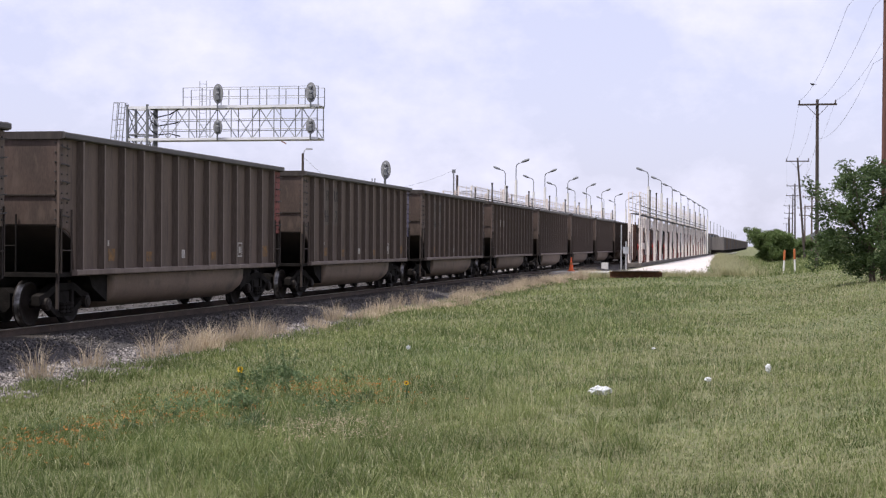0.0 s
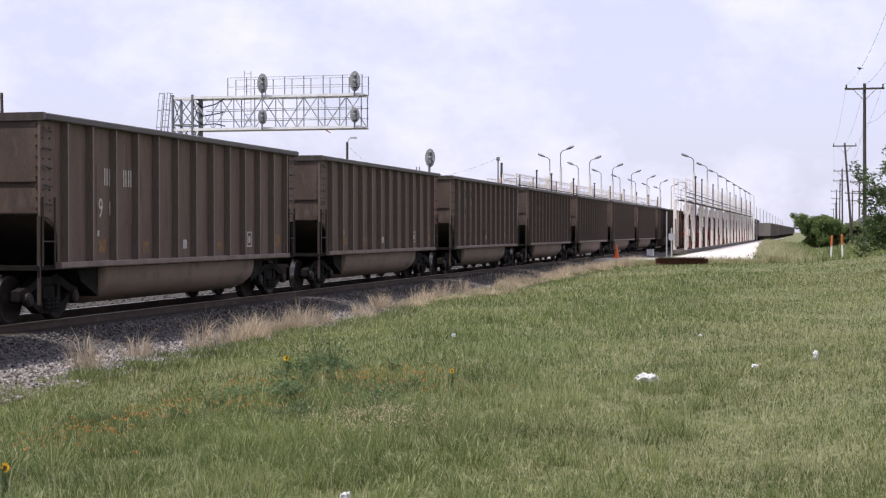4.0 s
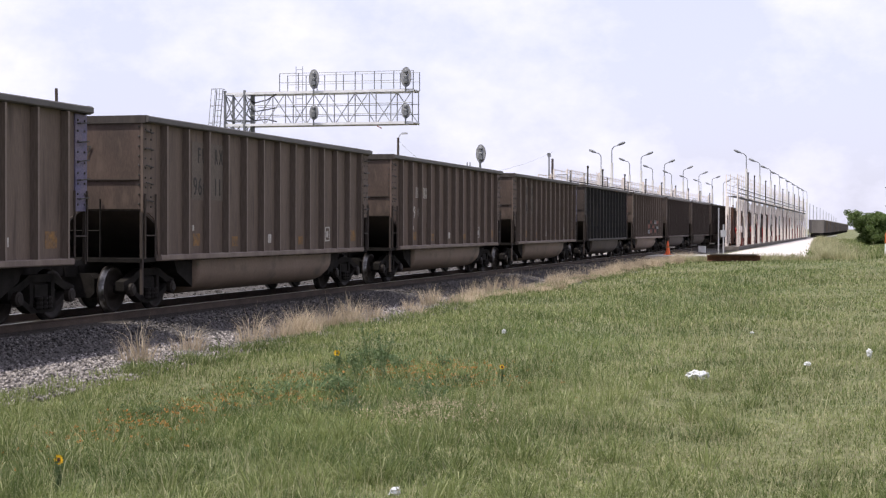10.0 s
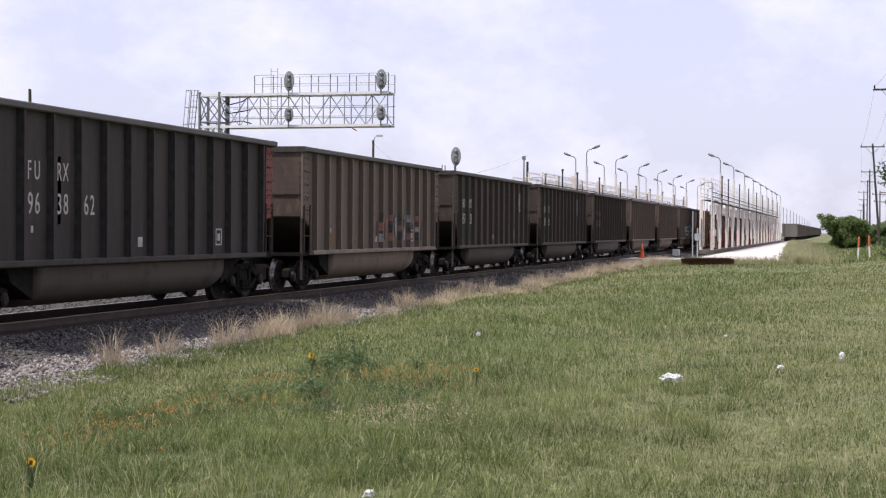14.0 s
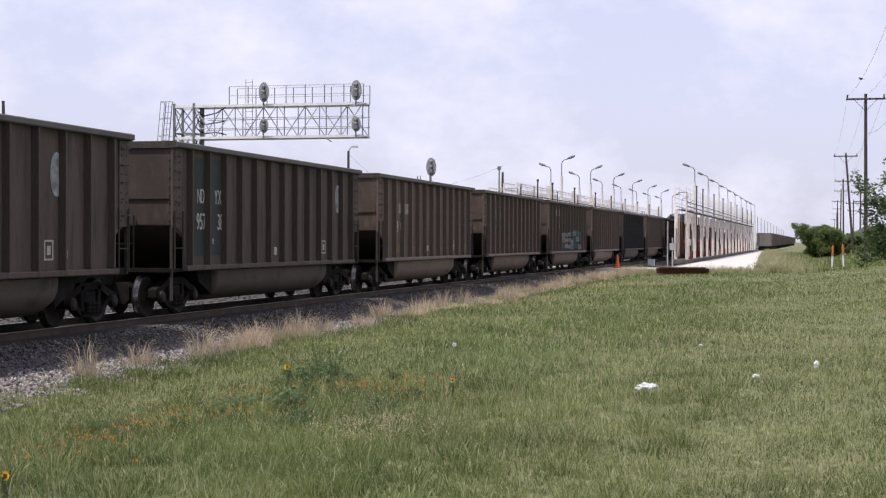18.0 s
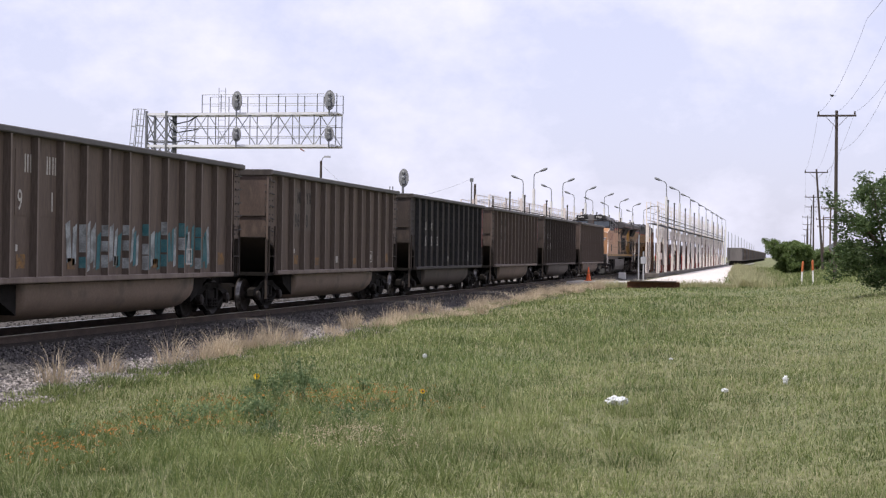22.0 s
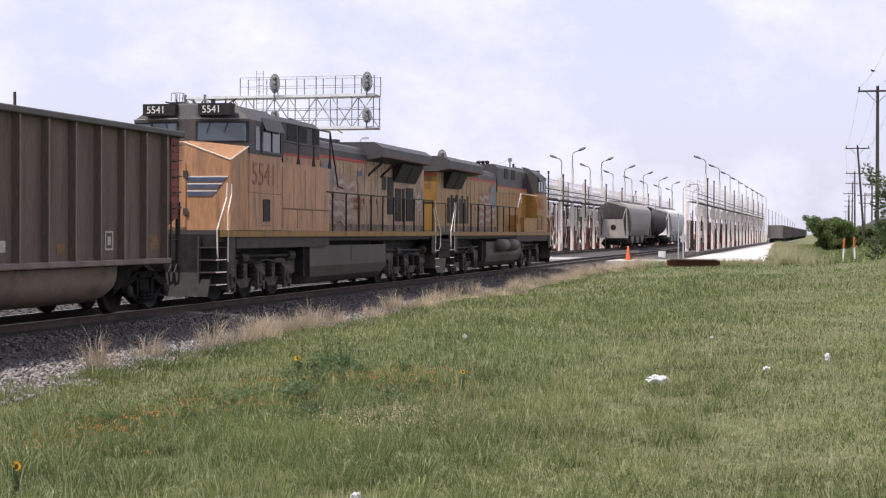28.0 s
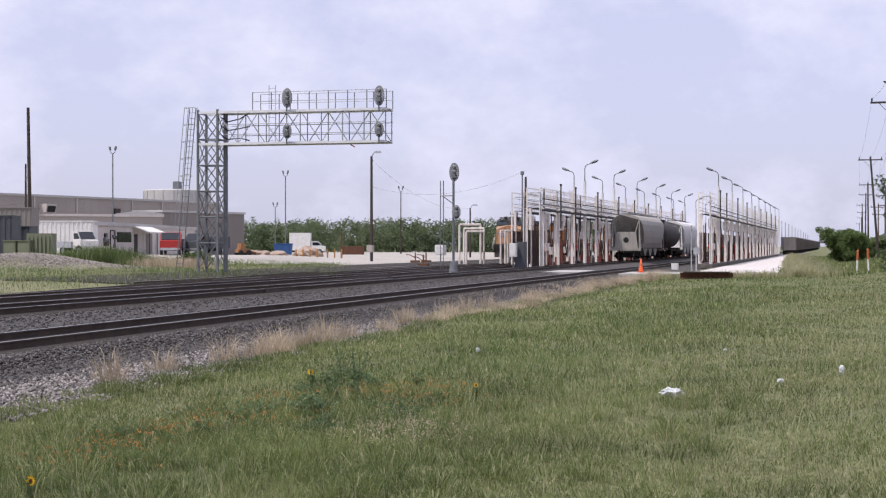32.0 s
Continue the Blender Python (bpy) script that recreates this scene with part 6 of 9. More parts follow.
        pipe(bm, [(80.7, 35.5 + out(z), z), (80.2, 35.58 + out(z), z), (80.2, 36.12 + out(z), z), (80.7, 36.15 + out(z), z)], 0.018, 4)
    part("ladder_cage", bm, M_STEELM, g)
    for k in range(3):
        bm = fresh()
        pipe(bm, [(81.2, 34.3, 9.2 - k * 0.5), (81.0, 33.8, 8.9 - k * 0.5), (80.9, 33.0, 9.05 - k * 0.55), (80.9, 32.4, 9.4 - k * 0.8)], 0.035, 5)
        part("cable_loop", bm, M_BLK, g)
    for y in (29.95, 24.55):
        signal_head(g, 80.35, y, 10.12, True)
        signal_head(g, 80.35, y, 8.25, False)
    bm = fresh()
    box(bm, 80.5, 80.54, 26.0, 26.3, 7.33, 7.39)
    v = Matrix.Translation((80.52, 26.1, 7.36)) @ pose(0, 0, 0, 30) @ Matrix.Translation((-80.52, -26.1, -7.36))
    bmesh.ops.transform(bm, matrix=v, verts=bm.verts[:])
    part("red_vane", bm, M_SPRAYR, g, "small orange-red vane under the arm")
    g.matrix_basis = pose(0, 0, -0.13)
    return g


signal_gantry()


def signal_mast():
    g = tagged(new("signal_mast"), "grey signal mast with two oval heads and a ladder", "railway signal")
    x, y, z0 = 88.4, 22.35, -0.05
    bm = fresh()
    rod(bm, (x, y, z0), (x, y, 6.0), 0.085, 10, 0.07)
    part("mast", bm, M_STEELD, g)
    bm = fresh()
    lathe(bm, [(0.28, z0 - 0.3), (0.28, z0 + 0.2), (0.18, z0 + 0.8), (0.1, z0 + 0.85)], 12, "z", (x, y, 0))
    part("base", bm, M_STEELD, g)
    signal_head(g, x - 0.3, y - 0.12, 6.1, True)
    signal_head(g, x - 0.3, y - 0.25, 3.7, False)
    bm = fresh()
    for d in (0.62, 0.8):
        rod(bm, (x, y + d, 2.6), (x, y + d, 5.6), 0.03, 5)
    rod(bm, (x, y, 4.7), (x, y + 0.85, 4.7), 0.035, 5)
    rod(bm, (x, y, 4.2), (x, y + 0.7, 4.7), 0.03, 5)
    part("side_bracket", bm, M_STEELD, g)
    bm = fresh()
    for d in (0.62, 0.8):
        rod(bm, (x, y + d, z0), (x, y + d, 2.6), 0.02, 5)
    for k in range(10):
        rod(bm, (x, y + 0.62, z0 + 0.3 * k + 0.1), (x, y + 0.8, z0 + 0.3 * k + 0.1), 0.014, 4)
    part("ladder", bm, M_STEELD, g)


signal_mast()


# ---- fuelling racks ----
def fuelling_rack(y, x0, n, bay, label, zt=6.45, inner=1):
    """Row of white posts carrying a catwalk, header pipes, boxes and hose reels."""
    g = tagged(new("fuelling_rack"), label, "fuelling rack", "fuelling racks of the yard")
    x1 = x0 + n * bay
    gz = 0.0
    bm = fresh()
    box(bm, x0 - 2, x1 + 1, y - 0.75, y + 0.75, gz - 0.3, gz + 0.04)
    part("concrete_plinth", bm, M_PLINTH, g, "stained concrete plinth")
    bm = fresh()
    box(bm, x0, x1, y - 0.4, y + 0.4, 4.56, 4.6)
    part("catwalk", bm, M_STEELD, g, "grey steel catwalk grating")
    for z, r, dy, m in ((4.42, 0.09, -0.55, M_BLK), (4.86, 0.07, -0.6, M_STEELD), (5.28, 0.045, -0.52, M_UNDER), (4.9, 0.05, 0.5, M_PIPEW)):
        bm = fresh()
        rod(bm, (x0 + 0.3, y + dy, z), (x1, y + dy, z), r, 7)
        part("header_pipe", bm, m, g)
    for s in (-0.45, 0.45):
        for z in (5.15, 5.6, 6.05, zt):
            bm = fresh()
            rod(bm, (x0 - 0.6, y + s, z), (x1, y + s, z), 0.02, 4)
            part("catwalk_rail", bm, M_STEELM if z < 6.0 else M_PIPEW, g)
    bm = fresh()
    half = 0.12 if inner else 0.1
    box(bm, -half, half, -half, half, 0.05, 4.6)
    p0 = part("post", bm, M_PIPEW, g, "white-painted rusting post")
    p0.matrix_basis = pose(x0 + 0.5, y - 0.5, 0)
    bm = fresh()
    rod(bm, (0, 0, 4.6), (0, 0, zt + 0.1), 0.02, 5)
    r0 = part("rail_post", bm, M_PIPEW, g)
    r0.matrix_basis = pose(x0, y - 0.45, 0)
    bm = fresh()
    box(bm, -0.95 if inner else -0.4, 0.95 if inner else 0.4, -0.24, 0.24, 3.3, 4.2, 0.05)
    b0 = part("sand_hopper", bm, M_PIPEW, g, "boxy off-white sand hopper")
    b0.matrix_basis = pose(x0 + bay * 0.55, y - 0.2, 0)
    bm = fresh()
    if inner:
        prism(bm, "y", [(-0.25, 3.35), (0.25, 3.35), (0.06, 3.05), (-0.06, 3.05)], -0.1, 0.1)
    else:
        prism(bm, "y", [(-0.3, 3.4), (0.3, 3.4), (0.08, 2.95), (-0.08, 2.95)], -0.2, 0.2)
    c0 = part("hopper_cone", bm, M_PIPEW, g)
    c0.matrix_basis = pose(x0 + bay * 0.55, y - 0.2, 0)
    bm = fresh()
    lathe(bm, [(0.32, -0.14), (0.32, -0.10), (0.16, -0.10), (0.16, 0.10), (0.32, 0.10), (0.32, 0.14)], 12, "y", (0, 0, 1.5))
    box(bm, -0.05, 0.05, -0.05, 0.05, 0.1, 1.5)
    h0 = part("hose_reel", bm, M_VRED, g, "red hose reel")
    h0.matrix_basis = pose(x0 + bay * 0.3, y - 0.2, 0)
    bm = fresh()
    pipe(bm, [(0, 0, 4.2), (0.05, 0, 3.0), (-0.15, 0.05, 1.6), (0.2, 0, 0.7), (0.5, 0, 1.2), (0.45, 0, 2.2)], 0.045, 5)
    s0 = part("hose", bm, M_BLK, g, "black hanging hose")
    s0.matrix_basis = pose(x0 + bay * 0.75, y - 0.35, 0)
    bm = fresh()
    box(bm, -0.3, 0.3, -0.25, 0.25, 0.1, 1.3)
    k0 = part("control_cabinet", bm, M_BEIGE, g, "beige control cabinet")
    k0.matrix_basis = pose(x0 + bay * 0.9, y, 0)
    # added sheet for the dark brown between posts, partly the train behind
    bm = fresh()
    box(bm, -3.6, 3.6, -0.02, 0.02, 0.3, 2.9)
    w0 = part("rusty_panel", bm, M_RUSTD, g, "dark rust-red infill sheet added behind the posts")
    w0.matrix_basis = pose(x0 + bay * 0.45, y + 0.5, 0)
    for k in range(1, n + 1):
        if k < n:
            for ob, fx, dy in ((b0, 0.55, -0.2), (c0, 0.55, -0.2), (h0, 0.3, -0.2), (s0, 0.75, -0.35), (w0, 0.45, 0.5)):
                if (ob is h0 and k % 2) or (ob is w0 and inner == 0) or (not inner and k % 3 != 1 and ob in (b0, c0)):
                    continue
                again(ob.name.split(".")[0], ob, g, pose(x0 + bay * (k + fx) + random.uniform(-0.4, 0.4), y + dy, 0))
            if k % 3 == 0:
                again("control_cabinet", k0, g, pose(x0 + bay * (k + 0.9), y, 0))
        tall = 1.0 if inner or k % 2 else 1.38
        again("post", p0, g, pose(x0 + k * bay + 0.5, y - 0.5, 0) @ Matrix.Diagonal((1, 1, tall, 1)))
        if k % (2 if inner else 3) == 1:
            again("post", p0, g, pose(x0 + (k - 0.97) * bay + 0.5, y + 0.5, 0))
        for q in range(4):
            again("rail_post", r0, g, pose(x0 + (k - q / 4) * bay, y - 0.45, 0))
            if q % 2:
                again("rail_post", r0, g, pose(x0 + (k - q / 4) * bay + 0.6, y + 0.45, 0))
    # thin standpipes and drop pipes, each a little different
    bm = fresh()
    rod(bm, (0, 0, 0.05), (0, 0, 1.0), 0.035, 5)
    d0 = part("standpipe", bm, M_PIPEW, g, "thin off-white standpipe")
    d0.matrix_basis = pose(x0 + 1.6, y - 0.6, 0) @ Matrix.Diagonal((1, 1, 4.3, 1))
    rp = random.Random(int(x0))
    bm = fresh()
    rod(bm, (0, 0, 0.05), (0, 0, 1.0), 0.04, 5)
    e0 = part("rusty_pipe", bm, M_RUST, g, "rust-brown drop pipe")
    e0.matrix_basis = pose(x0 + 2.4, y + 0.3, 0) @ Matrix.Diagonal((1, 1, 3.6, 1))
    bm = fresh()
    box(bm, -0.2, 0.2, -0.15, 0.15, -0.3, 0.3)
    f0 = part("meter_box", bm, M_PIPEW, g, "off-white meter box on a standpipe")
    f0.matrix_basis = pose(x0 + 1.6, y - 0.62, 1.6)
    bm = fresh()
    rod(bm, (0, 0, 3.1), (0, 0, zt + 0.45), 0.06, 6)
    rod(bm, (0, 0, zt + 0.45), (0, 0, zt + 0.6), 0.09, 6)
    t0 = part("vent_pipe", bm, M_UNDER, g, "dark capped vent pipe")
    t0.matrix_basis = pose(x0 + bay * 1.2, y - 0.58, 0)
    bm = fresh()
    box(bm, -0.28, 0.28, -0.2, 0.2, 0.05, 0.75, 0.03)
    rod(bm, (-0.15, 0, 0.75), (-0.15, 0, 1.9), 0.06, 6)
    rod(bm, (-0.15, 0, 1.55), (0.3, 0, 1.55), 0.05, 6)
    rod(bm, (0.3, 0, 0.75), (0.3, 0, 2.3), 0.05, 6)
    lathe(bm, [(0.02, -0.03), (0.2, -0.03), (0.2, 0.03), (0.02, 0.03)], 10, "y", (-0.15, -0.12, 1.75))
    v0 = part("valve_stand", bm, M_VALVE, g, "dull red valve stand")
    v0.matrix_basis = pose(x0 + bay * 0.62, y - 0.3, 0)
    for k in range(n):
        if k % 2 == 0 and k:
            again("vent_pipe", t0, g, pose(x0 + (k + 0.2 + rp.uniform(-0.1, 0.1)) * bay, y - 0.58, 0))
        if k:
            again("valve_stand", v0, g, pose(x0 + (k + rp.uniform(0.1, 0.9)) * bay, y + rp.uniform(-0.4, 0.2), 0, 0, 0, rp.uniform(-20, 20)))
        for q in range(1):
            x = x0 + (k + rp.uniform(0.05, 0.98)) * bay
            again("standpipe", d0, g, pose(x, y + rp.uniform(-0.6, 0.6), 0) @ Matrix.Diagonal((1, 1, rp.choice((4.4, 4.4, 2.8, 5.6, 6.6)), 1)))
        for q in range(2 if inner else 1):
            again("rusty_pipe", e0, g, pose(x0 + (k + rp.uniform(0.1, 0.9)) * bay, y + rp.uniform(-0.4, 0.5), 0) @ Matrix.Diagonal((1.4, 1.4, rp.uniform(1.6, 4.2), 1)))
        if rp.random() < (0.2 if inner else 0.6):
            again("meter_box", f0, g, pose(x0 + (k + rp.uniform(0.1, 0.9)) * bay, y - 0.6, rp.choice((1.3, 1.6, 2.6, 3.7))))
    # end frame
    for s in (-0.5, 0.5):
        bm = fresh()
        box(bm, x0 - 0.68, x0 - 0.58, y + s - 0.05, y + s + 0.05, 0.05, zt)
        part("end_post", bm, M_PIPEW, g, "tall off-white end post")
    bm = fresh()
    pipe(bm, [(x0 - 0.9, y - 0.6, 0.1), (x0 - 0.9, y - 0.6, zt - 0.4), (x0 - 0.9, y + 0.2, zt - 0.4)], 0.035, 6)
    part("riser_pipe", bm, M_STEELM, g)
    return g


fuelling_rack(11.7, 139.2, 17, 9.0, "long white fuelling rack with rusting posts beside the main track", 6.5)
fuelling_rack(22.4, 114.0, 17, 6.6, "white fuelling rack with catwalk and lamps between yard tracks", 6.1, 0)
fuelling_rack(25.7, 124.0, 15, 6.6, "white fuelling rack further into the yard", 6.1, 0)


def rack_lamp(x, y, side, z=9.2):
    g = tagged(new("rack_lamp"), "white pole lamp with a curved arm and cobra head", "street lamp", "lamps of the fuelling racks")
    bm = fresh()
    rod(bm, (0, 0, 0), (0, 0, z - 1.6), 0.16, 8, 0.13)
    part("pole", bm, M_WHITE, g, "white painted lower pole")
    bm = fresh()
    pts = [(0, 0, z - 1.6), (0, 0, z - 0.5)] + [(0, side * 0.45 * (1 - math.cos(a)), z - 0.5 + 0.45 * math.sin(a)) for a in (0.4, 0.8, 1.2, 1.57)] + [(0, side * 0.6, z)]
    pipe(bm, pts, 0.045, 7)
    part("arm", bm, M_STEELD, g, "thin grey bent arm")
    bm = fresh()
    lathe(bm, [(0.05, 0.5), (0.13, 0.62), (0.19, 0.9), (0.15, 1.15), (0.02, 1.25)], 10, "y", (0, 0, 0))
    for v in bm.verts:
        v.co.y *= side
        v.co.z = v.co.z * 0.75 + z + (abs(v.co.y) - 0.5) * 0.36
    bmesh.ops.recalc_face_normals(bm, faces=bm.faces[:])
    part("lamp_head", bm, M_STEELD, g, "grey cobra-head lantern")
    g.matrix_basis = pose(x, y, 0)
    return g


lampA = rack_lamp(154.0, 11.6, 1)
for k in range(1, 9):
    copy_thing(lampA, pose(154.0 + k * 20.0, 11.6, 0))
lampB = rack_lamp(137.5, 22.4, -1)
for k in range(1, 9):
    copy_thing(lampB, pose(137.5 + k * 18.6, 22.4, 0))
lampC = rack_lamp(150.5, 25.6, 1)
for k in range(1, 7):
    copy_thing(lampC, pose(150.5 + k * 19.0, 25.6, 0))


# ---- standing rolling stock ----
def covered_hopper(at, y, m, label, length=17.8):
    g = tagged(new("covered_hopper"), label, "hopper car", "cars standing on the second track")
    h = length / 2 - 0.7
    bm = fresh()
    side = [(1.30, 1.25), (1.50, 1.75), (1.60, 2.4), (1.61, 3.0), (1.55, 3.6), (1.40, 4.0), (1.12, 4.3), (0.6, 4.55), (0.0, 4.63)]
    prof = side + [(-p, z) for p, z in reversed(side[:-1])]
    prism(bm, "x", prof, -h, h)
    # the ends lean inward below the roof
    for v in bm.verts:
        if v.co.z < 4.0:
            v.co.x -= math.copysign(min(2.2, (4.0 - v.co.z) * 1.05), v.co.x)
    part("body", bm, m, g, "bulging hopper body with sloping ends")
    for e in (-1, 1):
        bm = fresh()
        prism(bm, "x", [(-1.15, 1.25), (1.15, 1.25), (1.0, 2.85), (-1.0, 2.85)], *sorted((e * (h - 0.12), e * (h - 0.05))))
        part("end_panel", bm, m, g, "upright end panel under the slope")
        for s in (-1, 1):
            bm = fresh()
            prism(bm, "y", [(e * h, 1.25), (e * h, 1.9), (e * (h - 0.05), 4.0), (e * (h - 0.4), 4.0), (e * (h - 2.3), 1.9), (e * (h - 2.3), 1.25)], *sorted((s * 1.26, s * 1.31)))
            part("end_gusset", bm, m, g, "side gusset of the open end")
            bm = fresh()
            rod(bm, (e * (h + 0.3), s * 1.45, 1.1), (e * (h + 0.05), s * 1.3, 4.1), 0.05, 5)
            rod(bm, (e * (h + 0.02), s * 1.25, 3.9), (e * (h + 0.02), s * 0.95, 2.8), 0.06, 5)
            part("end_brace", bm, m, g)
        bm = fresh()
        box(bm, min(e * h, e * (h + 0.35)), max(e * h, e * (h + 0.35)), -1.5, 1.5, 1.0, 1.25)
        part("end_sill", bm, m, g)
        bm = fresh()
        lathe(bm, [(0.28, e * (h - 0.08)), (0.28, e * (h - 0.03)), (0.05, e * (h - 0.02))], 14, "x", (0, 0, 2.05))
        part("end_opening", bm, M_BLK, g, "round dark opening in the end")
        bm = fresh()
        box(bm, min(e * h, e * (h + 0.65)), max(e * h, e * (h + 0.65)), -0.13, 0.13, 0.75, 0.97)
        part("coupler", bm, M_TRUCK, g)
        freight_truck(g, e * (h - 1.4))
    for k in range(3):
        bm = fresh()
        xc = -4.2 + k * 4.2
        prism(bm, "y", [(xc - 1.9, 1.25), (xc + 1.9, 1.25), (xc + 0.4, 0.45), (xc - 0.4, 0.45)], -1.2, 1.2)
        part("discharge_bay", bm, m, g)
    bm = fresh()
    box(bm, -h, h, -0.45, 0.45, 4.64, 4.72)
    part("roof_walk", bm, M_STEEL, g)
    for e in (-1, 1):
        bm = fresh()
        for s in (-0.25, 0.25):
            rod(bm, (e * (h + 0.32), 1.2 + s, 1.1), (e * (h + 0.32), 1.2 + s, 4.4), 0.02, 4)
        for k in range(9):
            rod(bm, (e * (h + 0.32), 0.95, 1.3 + k * 0.34), (e * (h + 0.32), 1.45, 1.3 + k * 0.34), 0.015, 4)
        part("ladder", bm, m, g)
    g.matrix_basis = pose(at, y, TRACK_Z[1])
    return g


def tank_car(at, y):
    g = tagged(new("tank_car"), "black tank car standing between two hopper cars", "tank car", "cars standing on the second track")
    bm = fresh()
    lathe(bm, [(0.1, -7.9), (0.9, -7.7), (1.4, -7.3), (1.5, -6.9), (1.5, 6.9), (1.4, 7.3), (0.9, 7.7), (0.1, 7.9)], 24, "x", (0, 0, 2.7))
    part("tank", bm, M_BLACK, g, "black cylindrical tank", True)
    bm = fresh()
    lathe(bm, [(0.45, 4.15), (0.45, 4.5), (0.35, 4.55)], 14, "z", (0, 0, 0))
    part("dome", bm, M_BLACK, g)
    bm = fresh()
    for s in (-0.7, 0.7):
        pipe(bm, [(-1.2, s, 4.1), (-1.2, s, 4.95), (1.2, s, 4.95), (1.2, s, 4.1)], 0.03, 5)
    part("dome_railing", bm, M_STEELD, g)
    for e in (-1, 1):
        bm = fresh()
        box(bm, min(e * 5.2, e * 8.3), max(e * 5.2, e * 8.3), -1.4, 1.4, 1.0, 1.25)
        part("end_sill", bm, M_BLACK, g)
        bm = fresh()
        box(bm, min(e * 8.3, e * 8.9), max(e * 8.3, e * 8.9), -0.13, 0.13, 0.75, 0.97)
        part("coupler", bm, M_TRUCK, g)
        freight_truck(g, e * 6.4)
    g.matrix_basis = pose(at, y, TRACK_Z[1])


covered_hopper(159.4, TRACK_Y[1], M_HOPG, "grey covered hopper car with a slanted end standing on the track", 21.4)
tank_car(179.9, TRACK_Y[1])
covered_hopper(200.6, TRACK_Y[1], M_HOPW, "white covered hopper car standing behind the tank car", 21.4)


def far_car(m, label):
    g = tagged(new("standing_car"), label, "freight car", "train standing far down the line")
    bm = fresh()
    box(bm, -7.2, 7.2, -1.5, 1.5, 1.0, 3.65)
    body = part("body", bm, m, g)
    for k in range(9):
        bm = fresh()
        box(bm, -6.4 + k * 1.6 - 0.06, -6.4 + k * 1.6 + 0.06, -1.58, -1.5, 1.05, 3.55)
        part("rib", bm, m, body)
    for e in (-1, 1):
        bm = fresh()
        box(bm, e * 5.6 - 1.2, e * 5.6 + 1.2, -1.1, 1.1, 0.1, 0.95)
        part("truck", bm, M_TRUCK, g)
    return g


# grey lifted to put distance haze into the far cars' colour
M_FARC = mat("dust_grey_car", (0.16, 0.147, 0.138), (0.205, 0.188, 0.176), 0.8, 0.0, 0.9, STREAK, 14, 0.05, 0.15, obrand=0.35)
fa, fb = far_car(M_FARC, "grey freight car standing far away, paled as by haze"), far_car(M_RIBT, "dusty tan freight car standing far away")
fa.matrix_basis, fb.matrix_basis = pose(322, 9.8, -0.25), pose(338.2, 9.8, -0.25)
for k in range(2, 26):
    copy_thing(fa if k % 3 else fb, pose(322 + 16.2 * k, 9.8 + 0.004 * k, -0.25))


def line_post(x, y, h):
    g = tagged(new("line_post"), "thin grey steel post far down the line", "post", "posts beyond the racks")
    bm = fresh()
    rod(bm, (0, 0, 0), (0, 0, h), 0.09, 6, 0.07)
    part("tube", bm, M_STEELM, g)
    bm = fresh()
    box(bm, -0.11, 0.11, -0.11, 0.11, h, h + 0.08)
    part("cap", bm, M_STEELD, g)
    g.matrix_basis = pose(x, y, float(ground_z(x, y)) - 0.05)
    return g


first_post = line_post(318.0, 11.9, 7.4)
for k in range(1, 11):
    xp = 318.0 + 19.0 * k + 1.2 * k * k
    copy_thing(first_post, pose(xp, 11.9, float(ground_z(xp, 11.9)) - 0.05))


def yard_locomotive(x, y, ang):
    """Older hood diesel seen end on between the racks."""
    g = tagged(new("yard_locomotive"), "orange-brown diesel locomotive parked in the yard", "locomotive", "locomotives parked in the yard")
    bm = fresh()
    box(bm, 0.5, 20.5, -1.5, 1.5, 1.3, 1.75)
    part("frame", bm, M_BLK, g)
    bm = fresh()
    prism(bm, "x", [(-1.2, 1.75), (1.2, 1.75), (1.2, 2.9), (0.7, 3.15), (-0.7, 3.15), (-1.2, 2.9)], 1.0, 3.0)
    part("nose", bm, M_ORLOCO, g, "dull orange nose")
    bm = fresh()
    prism(bm, "x", [(-1.5, 1.75), (1.5, 1.75), (1.5, 3.6), (1.0, 3.95), (-1.0, 3.95), (-1.5, 3.6)], 3.0, 5.4)
    c = part("cab", bm, M_ORLOCO, g)
    for a, b in ((-1.25, -0.15), (0.15, 1.25)):
        bm = fresh()
        box(bm, 2.97, 3.0, a, b, 3.1, 3.55)
        part("windscreen", bm, M_DKGLASS, c)
    bm = fresh()
    box(bm, 3.1, 5.4, -1.2, 1.2, 3.9, 4.25, 0.12)
    part("cab_roof", bm, M_BLK, c)
    bm = fresh()
    box(bm, 5.4, 20.0, -0.95, 0.95, 1.75, 4.2, 0.15)
    part("hood", bm, M_ORLOCO, g)
    bm = fresh()
    box(bm, 6.0, 20.0, -0.98, 0.98, 3.3, 4.3, 0.1)
    part("hood_top", bm, M_BLK, g)
    bm = fresh()
    for s in (-1.4, 1.4):
        pipe(bm, [(0.6, s, 1.75), (0.6, s, 2.7), (1.4, s, 2.8)], 0.03, 5)
    part("grab_rail", bm, M_PIPEW, g)
    for x0 in (3.8, 16.5):
        bm = fresh()
        box(bm, x0 - 2.2, x0 + 2.2, -1.2, 1.2, 0.25, 1.1, 0.1)
        part("truck", bm, M_TRUCK, g)
    g.matrix_basis = pose(x, y, 0.05, 0, 0, ang)
    return g


M_ORLOCO = mat("dull_orange_paint", (0.33, 0.155, 0.065), (0.24, 0.115, 0.055), 0.6, 0.0, 1.0, (1, 1, 0.5), 15, 0.05, 0.15, dirt=(0.18, 0.10, 0.06), dirt_at=0.6)
